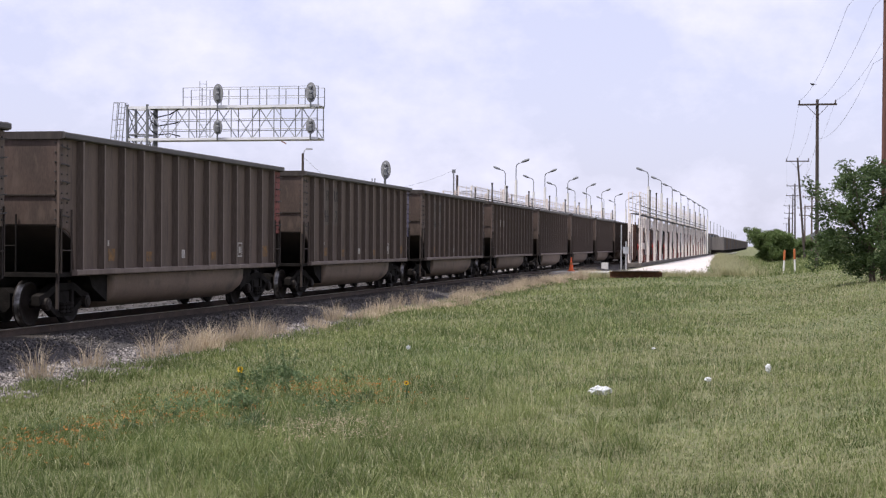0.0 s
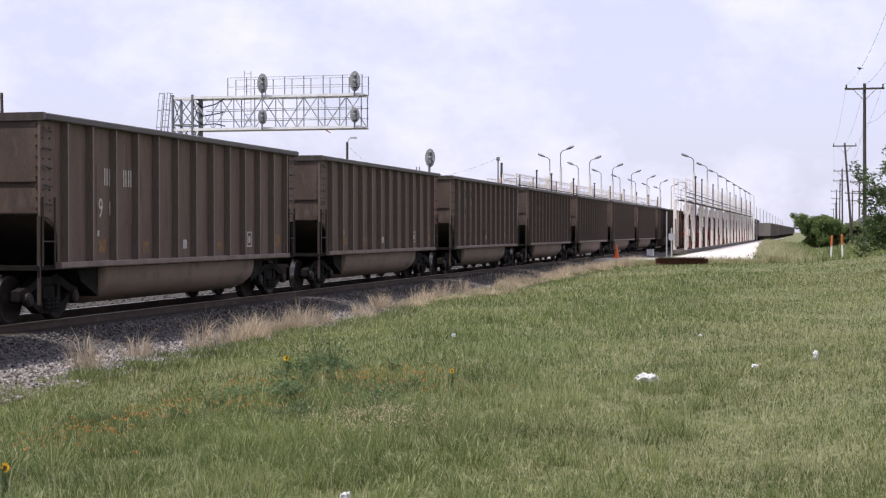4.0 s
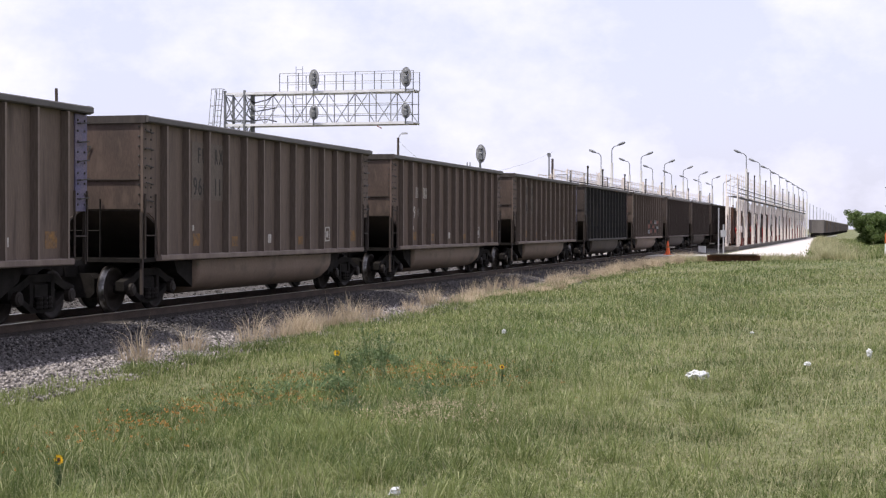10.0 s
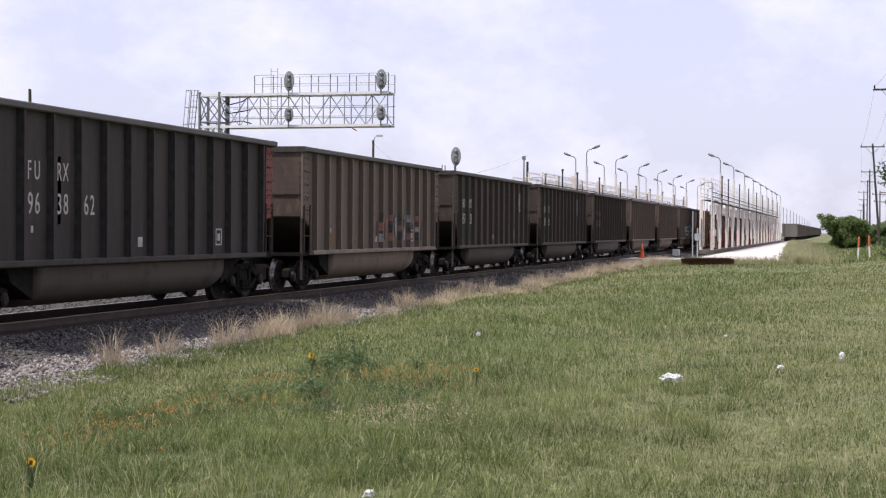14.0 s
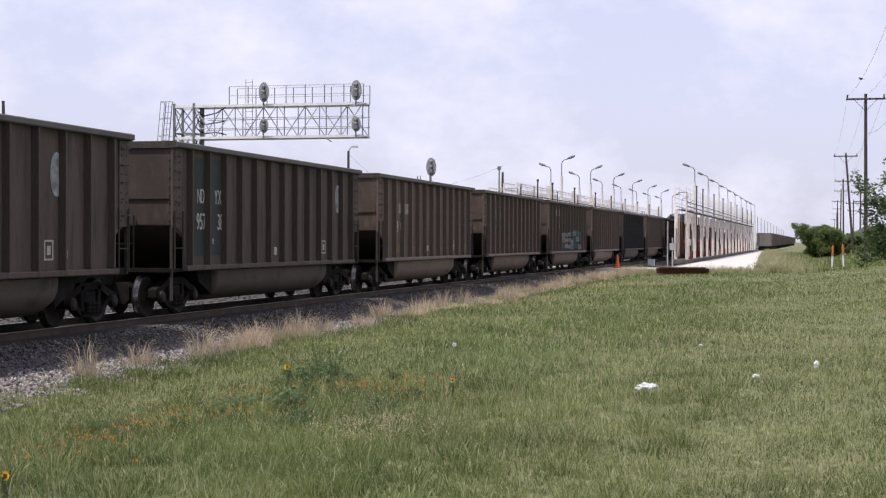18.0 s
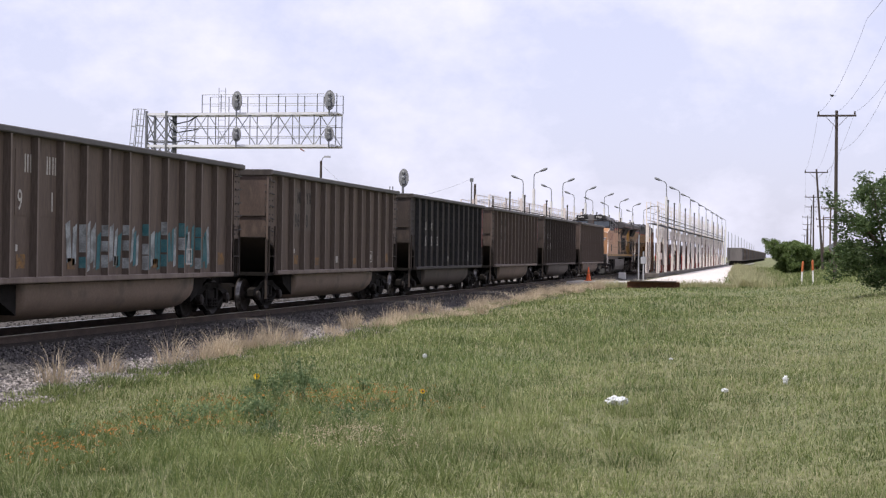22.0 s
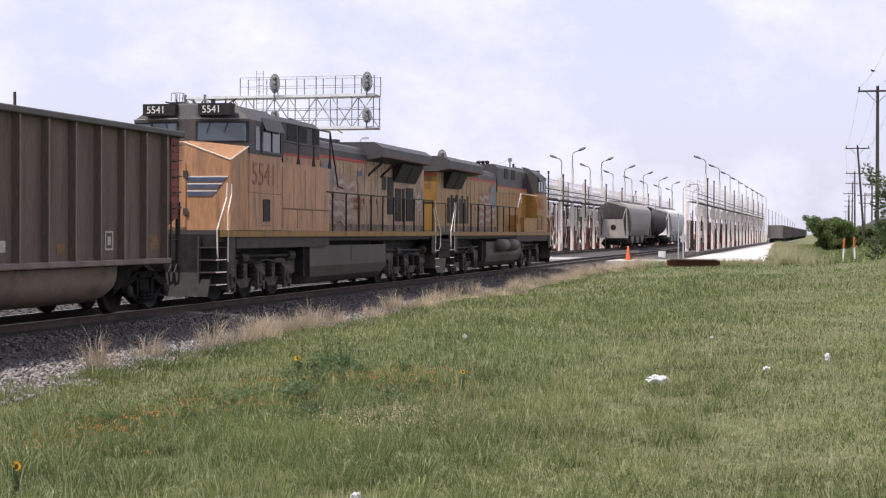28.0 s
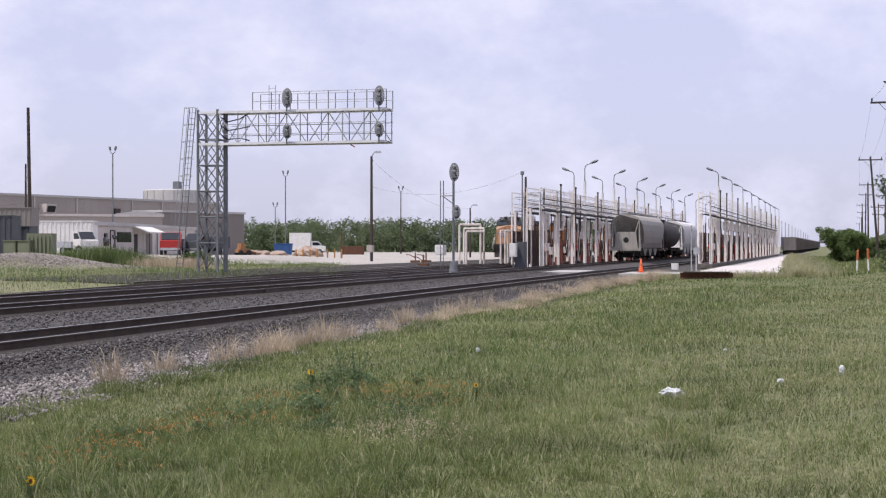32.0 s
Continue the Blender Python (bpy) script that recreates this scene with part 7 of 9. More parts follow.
parked = copy_thing(LOCO_A, pose(181.6, 37.0, 0.15))
tagged(parked, "grimy yellow and grey locomotive parked on a yard track", "locomotive", "locomotives parked in the yard")
yard_locomotive(172, 32.5, 0)
yard_locomotive(196, 29.5, 0)
build_track("track_fourth", 28.6, 0.15, 60, 420, "yard track curving behind the racks", 0)
build_track("track_fifth", 32.5, 0.15, 100, 420, "yard track leading to the parked locomotives", 0)
build_track("track_sixth", 37.0, 0.15, 120, 420, "outer yard track", 0)


def crossover(xa, ya, xb, yb, z, name):
    """Rails that cut across from one track to the next."""
    t = tagged(new(name), "rusty turnout rails crossing between two tracks", "railway track", "", "structure")
    for s in (-0.755, 0.755):
        bm = fresh()
        n = 16
        prev = None
        for i in range(n + 1):
            k = i / n
            e = k * k * (3 - 2 * k)
            y = ya + (yb - ya) * e + s
            x = xa + (xb - xa) * k
            ring = [bm.verts.new((x, y + a, z + b)) for a, b in ((-0.07, -0.18), (-0.036, 0.0), (0.036, 0.0), (0.07, -0.18))]
            if prev:
                for q in range(3):
                    bm.faces.new((prev[q], prev[q + 1], ring[q + 1], ring[q]))
            prev = ring
        bmesh.ops.recalc_face_normals(bm, faces=bm.faces[:])
        part("turnout_rail", bm, M_RAIL, t)
    return t


crossover(36, TRACK_Y[2], 84, 28.6, 0.204, "crossover_north")
crossover(50, TRACK_Y[1], 100, TRACK_Y[2], 0.206, "crossover_middle")
strip("yard_bed", 26.8, 38.8, 60, 420, M_BALLDARK, 0.04, "dark cinder bed of the yard tracks", "ballast", 4.0, 8)


# ---- poles and wires ----
def utility_pole(x, y, h, label, m=M_WOOD, arm=True, lean=(0, 0), r=0.16, twin=False, yaw=0):
    g = tagged(new("utility_pole"), label, "utility pole")
    z0 = float(ground_z(x, y)) - 0.3
    bm = fresh()
    rod(bm, (0, 0, 0), (lean[0], lean[1], h - z0), r, 10, r * 0.68)
    part("pole", bm, m, g)
    if arm:
        for k, (dz, w) in enumerate(((0.35, 1.25), (1.6, 1.0)) if twin else ((0.35, 1.25),)):
            bm = fresh()
            box(bm, lean[0] - 0.16, lean[0] - 0.05, lean[1] - w, lean[1] + w, h - z0 - dz - 0.06, h - z0 - dz + 0.06)
            a = part("cross_arm", bm, m, g)
            for yy in (-w + 0.1, 0.0, w - 0.1):
                bm = fresh()
                lathe(bm, [(0.03, 0), (0.06, 0.06), (0.04, 0.12), (0.06, 0.18), (0.02, 0.24)], 8, "z", (lean[0] - 0.1, lean[1] + yy, h - z0 - dz + 0.06))
                part("insulator", bm, M_WOODD, a)
            bm = fresh()
            for s in (-1, 1):
                rod(bm, (lean[0] - 0.14, lean[1], h - z0 - dz - 0.8), (lean[0] - 0.14, lean[1] + s * 0.7, h - z0 - dz - 0.06), 0.02, 4)
            part("arm_brace", bm, m, a)
    g.matrix_basis = pose(x, y, z0, 0, 0, yaw)
    return g


M_POLE = mat("greyed_pole_wood", (0.045, 0.036, 0.032), (0.068, 0.055, 0.048), 0.9, 0.0, 2.0, (6, 6, 0.4), 30, 0.3, 0.2)
POLES = [(102.8, -3.3, 11.35, (0.0, 0.05)), (168.6, -4.15, 11.2, (0, 0.85)), (233, -4.3, 11, (0, 0.1)), (285, -4.7, 11.2, (0, -0.1)), (350, -5.3, 11, (0, 0.2)), (430, -6.2, 11, (0, 0)), (511, -7.3, 11, (0, 0.1)), (639, -8.2, 11, (0, 0))]
for x, y, h, ln in POLES:
    utility_pole(x, y, h, "weathered wooden utility pole with a cross arm", M_POLE, True, ln, 0.14)
utility_pole(69.6, -5.15, 13.6, "thick reddish-brown wooden pole behind the roadside tree", mat("reddish_pole", (0.10, 0.05, 0.04), (0.13, 0.065, 0.05), 0.9, 0.0, 2.0, (6, 6, 0.4), 30, 0.3, 0.2), True, (0, 0), 0.21)
for x, y, h in ((209, -6.0, 8.6), (262, -6.4, 8.4)):
    utility_pole(x, y, h, "wooden pole of a second line with two cross arms", M_WOOD, True, (0, 0), 0.14, True)
utility_pole(125.9, 72.0, 14.4, "tall dark wooden pole with equipment near its top", M_WOODD, False, (0, 0.25), 0.2)
utility_pole(124.0, 71.4, 9.1, "short dark wooden pole beside the tall one", M_WOODD, False, (0, 0), 0.12)
utility_pole(132.6, 26.9, 7.8, "black wooden pole in the yard", M_WOODD, False, (0, 0), 0.15)
utility_pole(245.0, 51.1, 7.2, "small wooden pole with a cross arm far in the yard", M_WOODD, True, (0, 0), 0.14)
utility_pole(161.7, 53.8, 3.1, "short reddish marker post at the lot's edge", M_RUST, False, (0, 0), 0.12)


def wire(name, pts_list, label, r=0.012):
    g = tagged(new(name), label, "wire")
    for pts in pts_list:
        bm = fresh()
        pipe(bm, pts, r, 4)
        part("strand", bm, M_WIRE, g)


def sag(a, b, d, n=10):
    out = []
    for i in range(n + 1):
        k = i / n
        out.append((a[0] + (b[0] - a[0]) * k, a[1] + (b[1] - a[1]) * k, a[2] + (b[2] - a[2]) * k - d * 4 * k * (1 - k)))
    return out


spans = []
tops = [(30.0, -6.6, 13.6, (0, 0)), (69.6, -4.6, 12.4, (0, 0))] + POLES
for p, q in zip(tops, tops[1:]):
    for w in (-1.15, 0.0, 1.15):
        spans.append(sag((p[0], p[1] + p[3][1] + w, p[2] - 0.1), (q[0], q[1] + q[3][1] + w, q[2] - 0.1), 0.7))
    spans.append(sag((p[0], p[1] + p[3][1] * 0.7, p[2] - 2.6), (q[0], q[1] + q[3][1] * 0.7, q[2] - 2.6), 0.9))
wire("power_lines", spans, "thin dark overhead wires strung between the wooden poles", 0.007)
wire("yard_cables", [sag((125.9, 72.2, 5.6), (118, 88, 5.0), 0.3), sag((125.9, 72.2, 5.0), (118, 88, 4.4), 0.3), sag((143.4, 44.6, 10.2), (194.5, 46.9, 6.6), 1.6), sag((143.4, 44.6, 7.5), (137.4, 27.9, 8.6), 1.4)], "thin service cables between yard poles", 0.009)

g = tagged(new("bird"), "small dark bird perched on the overhead wire", "bird")
bm = fresh()
lathe(bm, [(0.01, -0.11), (0.05, -0.06), (0.065, 0.0), (0.05, 0.06), (0.02, 0.1)], 8, "y", (0, 0, 0.07))
part("body", bm, M_BLK, g)
bm = fresh()
lathe(bm, [(0.005, -0.04), (0.035, -0.01), (0.03, 0.03), (0.005, 0.05)], 8, "y", (0, 0.1, 0.12))
part("head", bm, M_BLK, g)
bm = fresh()
box(bm, -0.02, 0.02, -0.22, -0.09, 0.05, 0.065)
part("tail", bm, M_BLK, g)
bk = 0.63
g.matrix_basis = pose(69.6 + 33.2 * bk, -4.6 + 1.15 + bk * (1.3 + 0.05), 12.3 - 1.05 * bk - 0.7 * 4 * bk * (1 - bk) + 0.005)


def lot_lamp(x, y, h, label, m=M_STEELD, kind="twin", r=0.12):
    g = tagged(new("lot_lamp"), label, "lamp post", "lamp posts of the yard")
    z0 = float(ground_z(x, y)) - 0.1
    bm = fresh()
    rod(bm, (0, 0, 0), (0, 0, h - z0 - 0.6), r, 8, r * 0.7)
    part("pole", bm, m, g)
    if kind == "twin":
        for s in (-1, 1):
            bm = fresh()
            pipe(bm, [(0, 0, h - z0 - 0.7), (0, s * 0.35, h - z0 - 0.4), (0, s * 0.4, h - z0 - 0.05)], 0.05, 5)
            part("arm", bm, m, g)
            bm = fresh()
            prism(bm, "x", [(s * 0.28, h - z0 - 0.2), (s * 0.46, h - z0 - 0.1), (s * 0.5, h - z0 + 0.35), (s * 0.38, h - z0 + 0.3)], -0.2, 0.2)
            part("floodlight", bm, m, g)
    elif kind == "small":
        bm = fresh()
        box(bm, -0.15, 0.15, -0.14, 0.14, h - z0 - 0.6, h - z0 - 0.25, 0.05)
        part("lamp_head", bm, m, g)
    else:
        bm = fresh()
        pipe(bm, [(0, 0, h - z0 - 0.7), (0, -0.2, h - z0 - 0.3), (0, -0.4, h - z0 - 0.2)], 0.05, 5)
        part("arm", bm, M_STEEL, g)
        bm = fresh()
        box(bm, -0.15, 0.15, -0.95, -0.35, h - z0 - 0.28, h - z0 - 0.1, 0.04)
        part("lamp_head", bm, M_STEEL, g)
    g.matrix_basis = pose(x, y, z0)


lot_lamp(182.6, 92.4, 14.4, "slim steel post with two floodlights before the warehouse")
lot_lamp(226.0, 84.5, 13.2, "slim steel post with two floodlights at the lot")
lot_lamp(270.0, 103.0, 9.5, "distant slim post with two floodlights")
lot_lamp(269.0, 78.0, 12.3, "brown post with two floodlights near the trees", M_WOODD)
lot_lamp(143.4, 44.6, 11.1, "dark wooden lamp post with one white lantern", M_WOODD, "one", 0.17)
lot_lamp(194.5, 46.9, 7.2, "dark lamp post with one lantern", M_WOODD, "one", 0.14)
lot_lamp(230.0, 43.6, 7.0, "pale lamp post with one lantern", M_PIPEW, "one", 0.12)
lot_lamp(137.4, 28.2, 8.8, "thin grey mast with one small lamp beside the racks", M_STEELD, "small", 0.09)


# ---- buildings and the lot ----
def slab(name, x, y, w, d, h, ang, m, roof, label, category, seams=0, z=None, slope=0.0):
    """A clad shed: wall panels as parts, roof slab with a lip, front face towards the camera."""
    g = tagged(new(name), label, category)
    bm = fresh()
    box(bm, -w / 2, w / 2, 0, d, 0, h)
    wall = part("wall", bm, m, g)
    bm = fresh()
    prism(bm, "y", [(-w / 2 - 0.2, h), (w / 2 + 0.2, h), (w / 2 + 0.2, h + 0.35), (0, h + 0.35 + slope), (-w / 2 - 0.2, h + 0.35)], -0.2, d + 0.2)
    part("roof", bm, roof, g)
    if seams:
        bm = fresh()
        box(bm, -0.03, 0.03, -0.02, 0.0, 0.0, h)
        first = part("panel_rib", bm, m, wall)
        first.matrix_basis = pose(-w / 2 + w / seams, 0, 0)
        for k in range(2, seams):
            again("panel_rib", first, wall, pose(-w / 2 + k * w / seams, 0, 0))
    g.matrix_basis = pose(x, y, (0.0 if z is None else z), 0, 0, ang)
    return g


YAW = -75.4
wh = slab("warehouse", 237.45, 119.7, 62, 8, 9.5, -12.2, M_BEIGE, M_BROOF, "long beige metal-clad warehouse with a flat roof", "warehouse", 30)
for x in (-20.1, -10.0, 4.5, 12.9):
    bm = fresh()
    rod(bm, (x, -0.14, 0.0), (x, -0.14, 9.45), 0.11, 6)
    part("downpipe", bm, M_PALEW, wh, "pale downpipe on the cladding")
bm = fresh()
prism(bm, "x", [(0.0, 8.4), (-1.7, 8.3), (-1.4, 7.0), (0.0, 6.9)], -18.95, -16.7)
part("louvre_hood", bm, M_PALEW, wh, "boxy wall vent")
bm = fresh()
prism(bm, "x", [(-1.72, 8.0), (-1.76, 8.0), (-1.47, 7.05), (-1.43, 7.05)], -18.75, -16.9)
part("vent_opening", bm, M_BLK, wh)
bm = fresh()
box(bm, -0.4, 0.95, -0.4, 0.0, 6.7, 8.0)
part("wall_fan", bm, M_STEPB, wh, "dark square wall fan")
slab("warehouse_annex", 208.7, 101.2, 6.7, 5, 6.1, -64, M_BEIGE, M_BROOF, "lower beige annex with a shallow pitched roof", "building", 4, None, 0.5)
slab("low_building", 231.2, 100.5, 20.4, 6, 6.95, -16.9, M_BEIGED, M_BROOF, "taupe metal building at the end of the warehouse", "building", 14)
slab("side_shed", 198.7, 102.9, 18.8, 3, 5.85, -50.3, M_BEIGE, M_PALEW, "low beige lean-to along the warehouse", "shed", 10)

g = tagged(new("storage_tank"), "large pale corrugated tank behind the warehouse", "tank")
bm = fresh()
lathe(bm, [(6.6, 0), (6.6, 12.5), (6.3, 12.7), (0.6, 12.9)], 40, "z", (0, 0, 0))
part("shell", bm, M_BROOF, g)
bm = fresh()
for k in range(20):
    a = 2 * math.pi * k / 20
    rod(bm, (6.65 * math.cos(a), 6.65 * math.sin(a), 0), (6.65 * math.cos(a), 6.65 * math.sin(a), 12.5), 0.09, 4)
part("stiffeners", bm, M_BROOF, g)
bm = fresh()
box(bm, -0.65, 0.65, -0.65, 0.65, 12.7, 14.4)
part("vent_stack", bm, M_STEELD, g)
g.matrix_basis = pose(279.5, 127.4, 0)


def container(x, y, w, h, ang, m, label, z, ribs=14, d=2.4):
    g = tagged(new("shipping_container"), label, "container")
    bm = fresh()
    box(bm, -w / 2, w / 2, 0, d, 0, h)
    body = part("body", bm, m, g)
    bm = fresh()
    box(bm, -0.09, 0.09, -0.05, 0.0, 0.12, h - 0.12)
    f = part("corrugation", bm, m, body)
    f.matrix_basis = pose(-w / 2 + w / ribs * 0.5, 0, 0)
    for k in range(1, ribs):
        again("corrugation", f, body, pose(-w / 2 + w / ribs * (k + 0.5), 0, 0))
    bm = fresh()
    box(bm, -w / 2 - 0.03, w / 2 + 0.03, -0.08, d + 0.03, h, h + 0.1)
    part("top_frame", bm, m, g)
    g.matrix_basis = pose(x, y, z, 0, 0, ang)
    return g


container(135.7, 74.2, 6.1, 3.4, YAW, M_WHITE, "white corrugated shipping container with stains", 0.65)
of = slab("site_office", 161.55, 76.9, 49.3, 6, 3.1, 12.2, M_PALEW, M_BROOF, "long low off-white site office with a lean-to porch", "office", 9, 0.65)
for k in range(3):
    bm = fresh()
    box(bm, -15.5 + k * 2.1, -13.6 + k * 2.1, -0.05, 0.0, 1.4, 2.5)
    part("window", bm, M_DKGLASS, of, "dark office window")
bm = fresh()
prism(bm, "x", [(0.0, 3.15), (0.0, 3.27), (-1.9, 2.55), (-1.9, 2.43)], -8.6, -0.8)
part("porch_roof", bm, M_WHITE, of, "white sloping porch roof")
for x in (-8.4, -4.7, -1.0):
    bm = fresh()
    rod(bm, (x, -1.8, 0.0), (x, -1.8, 2.5), 0.05, 6)
    part("porch_post", bm, M_STEPB, of)
bm = fresh()
box(bm, -8.0, -6.6, -0.05, 0.0, 0.1, 2.3)
part("door", bm, M_BLK, of, "dark open doorway")
bm = fresh()
box(bm, -2.4, 0.4, -0.06, 0.0, 0.1, 2.4)
part("door", bm, M_BEIGED, of, "grey-beige service door")
ro = random.Random(9)
for k in range(9):
    x, z = ro.uniform(-21.5, -16.4), ro.uniform(0.7, 2.0)
    w, h = ro.uniform(0.3, 0.8), ro.uniform(0.2, 0.6)
    bm = fresh()
    box(bm, x, x + w, -ro.uniform(0.12, 0.4), 0.0, z, z + h, 0.02)
    part("wall_unit", bm, ro.choice((M_STEPB, M_STEELM, M_WHITE, M_STEELD)), of, "small unit fixed to the office wall")
bm = fresh()
pipe(bm, [(-18.4, -0.1, 0.2), (-18.4, -0.1, 2.6), (-16.6, -0.1, 2.6), (-16.6, -0.1, 0.9)], 0.06, 6)
part("wall_pipe", bm, M_STEPB, of)
container(121.0, 72.4, 6.0, 4.2, YAW, M_BEIGED, "taupe corrugated container behind the cabinets", 0.8)
container(107.6, 64.6, 2.6, 3.4, YAW, M_SLATE, "tall dark slate-coloured steel box", 0.6, 6)
container(111.5, 64.9, 1.9, 2.6, YAW, M_SLATE, "lower slate-coloured steel box beside the tall one", 0.6, 4)
for dx, w, h in ((0.0, 0.95, 1.75), (1.1, 0.95, 1.75)):
    g = tagged(new("switch_cabinet"), "olive green equipment cabinet on the bank", "cabinet", "green cabinets")
    bm = fresh()
    box(bm, -w / 2, w / 2, 0, 0.9, 0, h)
    part("housing", bm, M_GREENB, g)
    bm = fresh()
    box(bm, -w / 2 + 0.06, w / 2 - 0.06, -0.03, 0.0, 0.1, h - 0.12)
    part("door", bm, M_GREENB, g)
    bm = fresh()
    box(bm, -w / 2 - 0.05, w / 2 + 0.05, -0.08, 0.95, h, h + 0.06)
    part("lid", bm, M_GREENB, g)
    g.matrix_basis = pose(106.1 + dx * 0.25, 62.5 - dx * 0.97, 0.3, 0, 0, YAW)
g = tagged(new("transformer_cabinet"), "large olive green transformer cabinet", "cabinet", "green cabinets")
bm = fresh()
box(bm, -1.0, 1.0, 0, 1.4, 0, 2.35)
part("housing", bm, M_GREENB, g)
bm = fresh()
for k in range(6):
    box(bm, -0.95 + k * 0.32, -0.8 + k * 0.32, -0.12, 0, 0.3, 2.1)
part("cooling_fins", bm, M_GREENB, g)
g.matrix_basis = pose(107.3, 60.6, 0.3, 0, 0, YAW)


def lot_truck(x, y, z, ang, m_cab, m_box, label, cab=2.0, boxl=4.0, boxh=2.4, category="truck"):
    g = tagged(new("lot_truck"), label, category)
    bm = fresh()
    prism(bm, "y", [(-cab, 0.6), (0, 0.6), (0, 2.3), (-cab * 0.45, 2.3), (-cab * 0.72, 1.55), (-cab, 1.45)], -1.0, 1.0)
    part("cab", bm, m_cab, g)
    bm = fresh()
    prism(bm, "y", [(-cab * 0.5, 2.15), (-cab * 0.1, 2.15), (-cab * 0.1, 1.6), (-cab * 0.7, 1.6)], -1.015, 1.015)
    part("side_window", bm, M_DKGLASS, g)
    bm = fresh()
    quads(bm, [(-cab * 0.74, -0.9, 1.58), (-cab * 0.74, 0.9, 1.58), (-cab * 0.47, 0.9, 2.27), (-cab * 0.47, -0.9, 2.27)], [(0, 1, 2, 3)])
    for v in bm.verts:
        v.co.x -= 0.03
    part("windscreen", bm, M_DKGLASS, g)
    bm = fresh()
    box(bm, 0.1, 0.1 + boxl, -1.15, 1.15, 0.75, 0.75 + boxh)
    part("load_box", bm, m_box, g)
    bm = fresh()
    box(bm, -cab + 0.1, boxl, -0.5, 0.5, 0.45, 0.75)
    part("chassis", bm, M_BLK, g)
    bm = fresh()
    box(bm, -cab - 0.08, -cab, -0.95, 0.95, 0.5, 0.75)
    part("bumper", bm, M_STEEL, g)
    for xx in (-cab * 0.62, boxl * 0.7):
        for s in (-1, 1):
            bm = fresh()
            lathe(bm, [(0.2, s * 0.78), (0.48, s * 0.80), (0.5, s * 0.9), (0.48, s * 1.02), (0.2, s * 1.04)], 14, "y", (xx, 0, 0.5))
            w = part("tyre", bm, M_BLK, g)
            bm = fresh()
            lathe(bm, [(0.22, s * 1.04), (0.12, s * 1.06)], 10, "y", (xx, 0, 0.5))
            part("hub", bm, M_STEEL, w)
    g.matrix_basis = pose(x, y, z, 0, 0, ang)


lot_truck(247.0, 87.6, 0.1, 105, M_WHITE, M_WHITE, "white box truck parked on the lot", 2.4, 3.6, 3.0)
lot_truck(142.6, 65.6, 0.72, 20, M_VRED, M_SLATE, "red-cabbed truck with a dark bed parked by the office", 2.2, 4.6, 0.9)
lot_truck(131.0, 69.6, 0.72, 70, M_WHITE, M_STEEL, "grey-white utility truck beside the white container", 1.3, 1.9, 0.6)
lot_truck(149.0, 65.2, 0.68, -10, M_SLATE, M_SLATE, "dark truck parked behind the gantry", 2.2, 3.8, 1.2)

g = tagged(new("dumpster"), "blue steel dumpster on the lot", "dumpster")
bm = fresh()
prism(bm, "y", [(-1.2, 0.1), (1.2, 0.1), (1.35, 1.7), (-1.35, 1.7)], -1.0, 1.0)
part("bin", bm, M_BLUE, g)
bm = fresh()
box(bm, -1.4, 1.4, -1.05, 1.05, 1.7, 1.8)
part("lid", bm, M_BLUE, g)
bm = fresh()
for x in (-0.9, 0, 0.9):
    box(bm, x - 0.06, x + 0.06, -1.08, -1.0, 0.2, 1.6)
part("side_rib", bm, M_BLUE, g)
g.matrix_basis = pose(216.5, 81.3, 0.2, 0, 0, YAW)

g = tagged(new("loader"), "orange-brown wheel loader among dirt piles", "loader")
bm = fresh()
prism(bm, "y", [(-1.6, 0.7), (1.4, 0.7), (1.4, 1.5), (0.2, 1.6), (0.2, 2.9), (-0.9, 2.9), (-1.0, 1.6), (-1.6, 1.5)], -0.9, 0.9)
part("body", bm, M_ORLOCO, g)
bm = fresh()
prism(bm, "y", [(1.4, 1.0), (2.6, 0.3), (3.0, 0.3), (3.0, 0.9), (2.6, 0.9), (1.4, 1.3)], -1.0, 1.0)
part("bucket", bm, M_RUST, g)
for xx in (-1.0, 1.0):
    for s in (-1, 1):
        bm = fresh()
        lathe(bm, [(0.2, s * 0.85), (0.65, s * 0.9), (0.65, s * 1.2), (0.2, s * 1.25)], 14, "y", (xx, 0, 0.65))
        part("wheel", bm, M_BLK, g)
g.matrix_basis = pose(205.5, 83.4, 0.2, 0, 0, -40) @ Matrix.Scale(0.62, 4)

g = tagged(new("scrap_bin"), "low rusty open scrap bin at the edge of the lot", "bin")
bm = fresh()
box(bm, -1.9, 1.9, -0.9, 0.9, 0.0, 1.5)
part("box", bm, M_RUST, g)
bm = fresh()
for k in range(6):
    box(bm, -1.6 + k * 0.64 - 0.05, -1.6 + k * 0.64 + 0.05, -0.98, -0.9, 0.05, 1.45)
part("stake", bm, M_RUST, g)
g.matrix_basis = pose(247.7, 80.4, 0.05, 0, 0, YAW)

for k in range(7):
    g = tagged(new("bollard"), "short yellow post at the edge of the lot", "bollard", "yellow posts")
    bm = fresh()
    rod(bm, (0, 0, 0), (0, 0, 1.15), 0.09, 8)
    part("post", bm, M_ORANGE_P, g)
    bm = fresh()
    lathe(bm, [(0.09, 1.15), (0.05, 1.2), (0.005, 1.22)], 8, "z")
    part("cap", bm, M_ORANGE_P, g)
    g.matrix_basis = pose(155.7 + 0.15 * k, 57.0 - 0.75 * k - (0.4 if k > 3 else 0), 0.1)

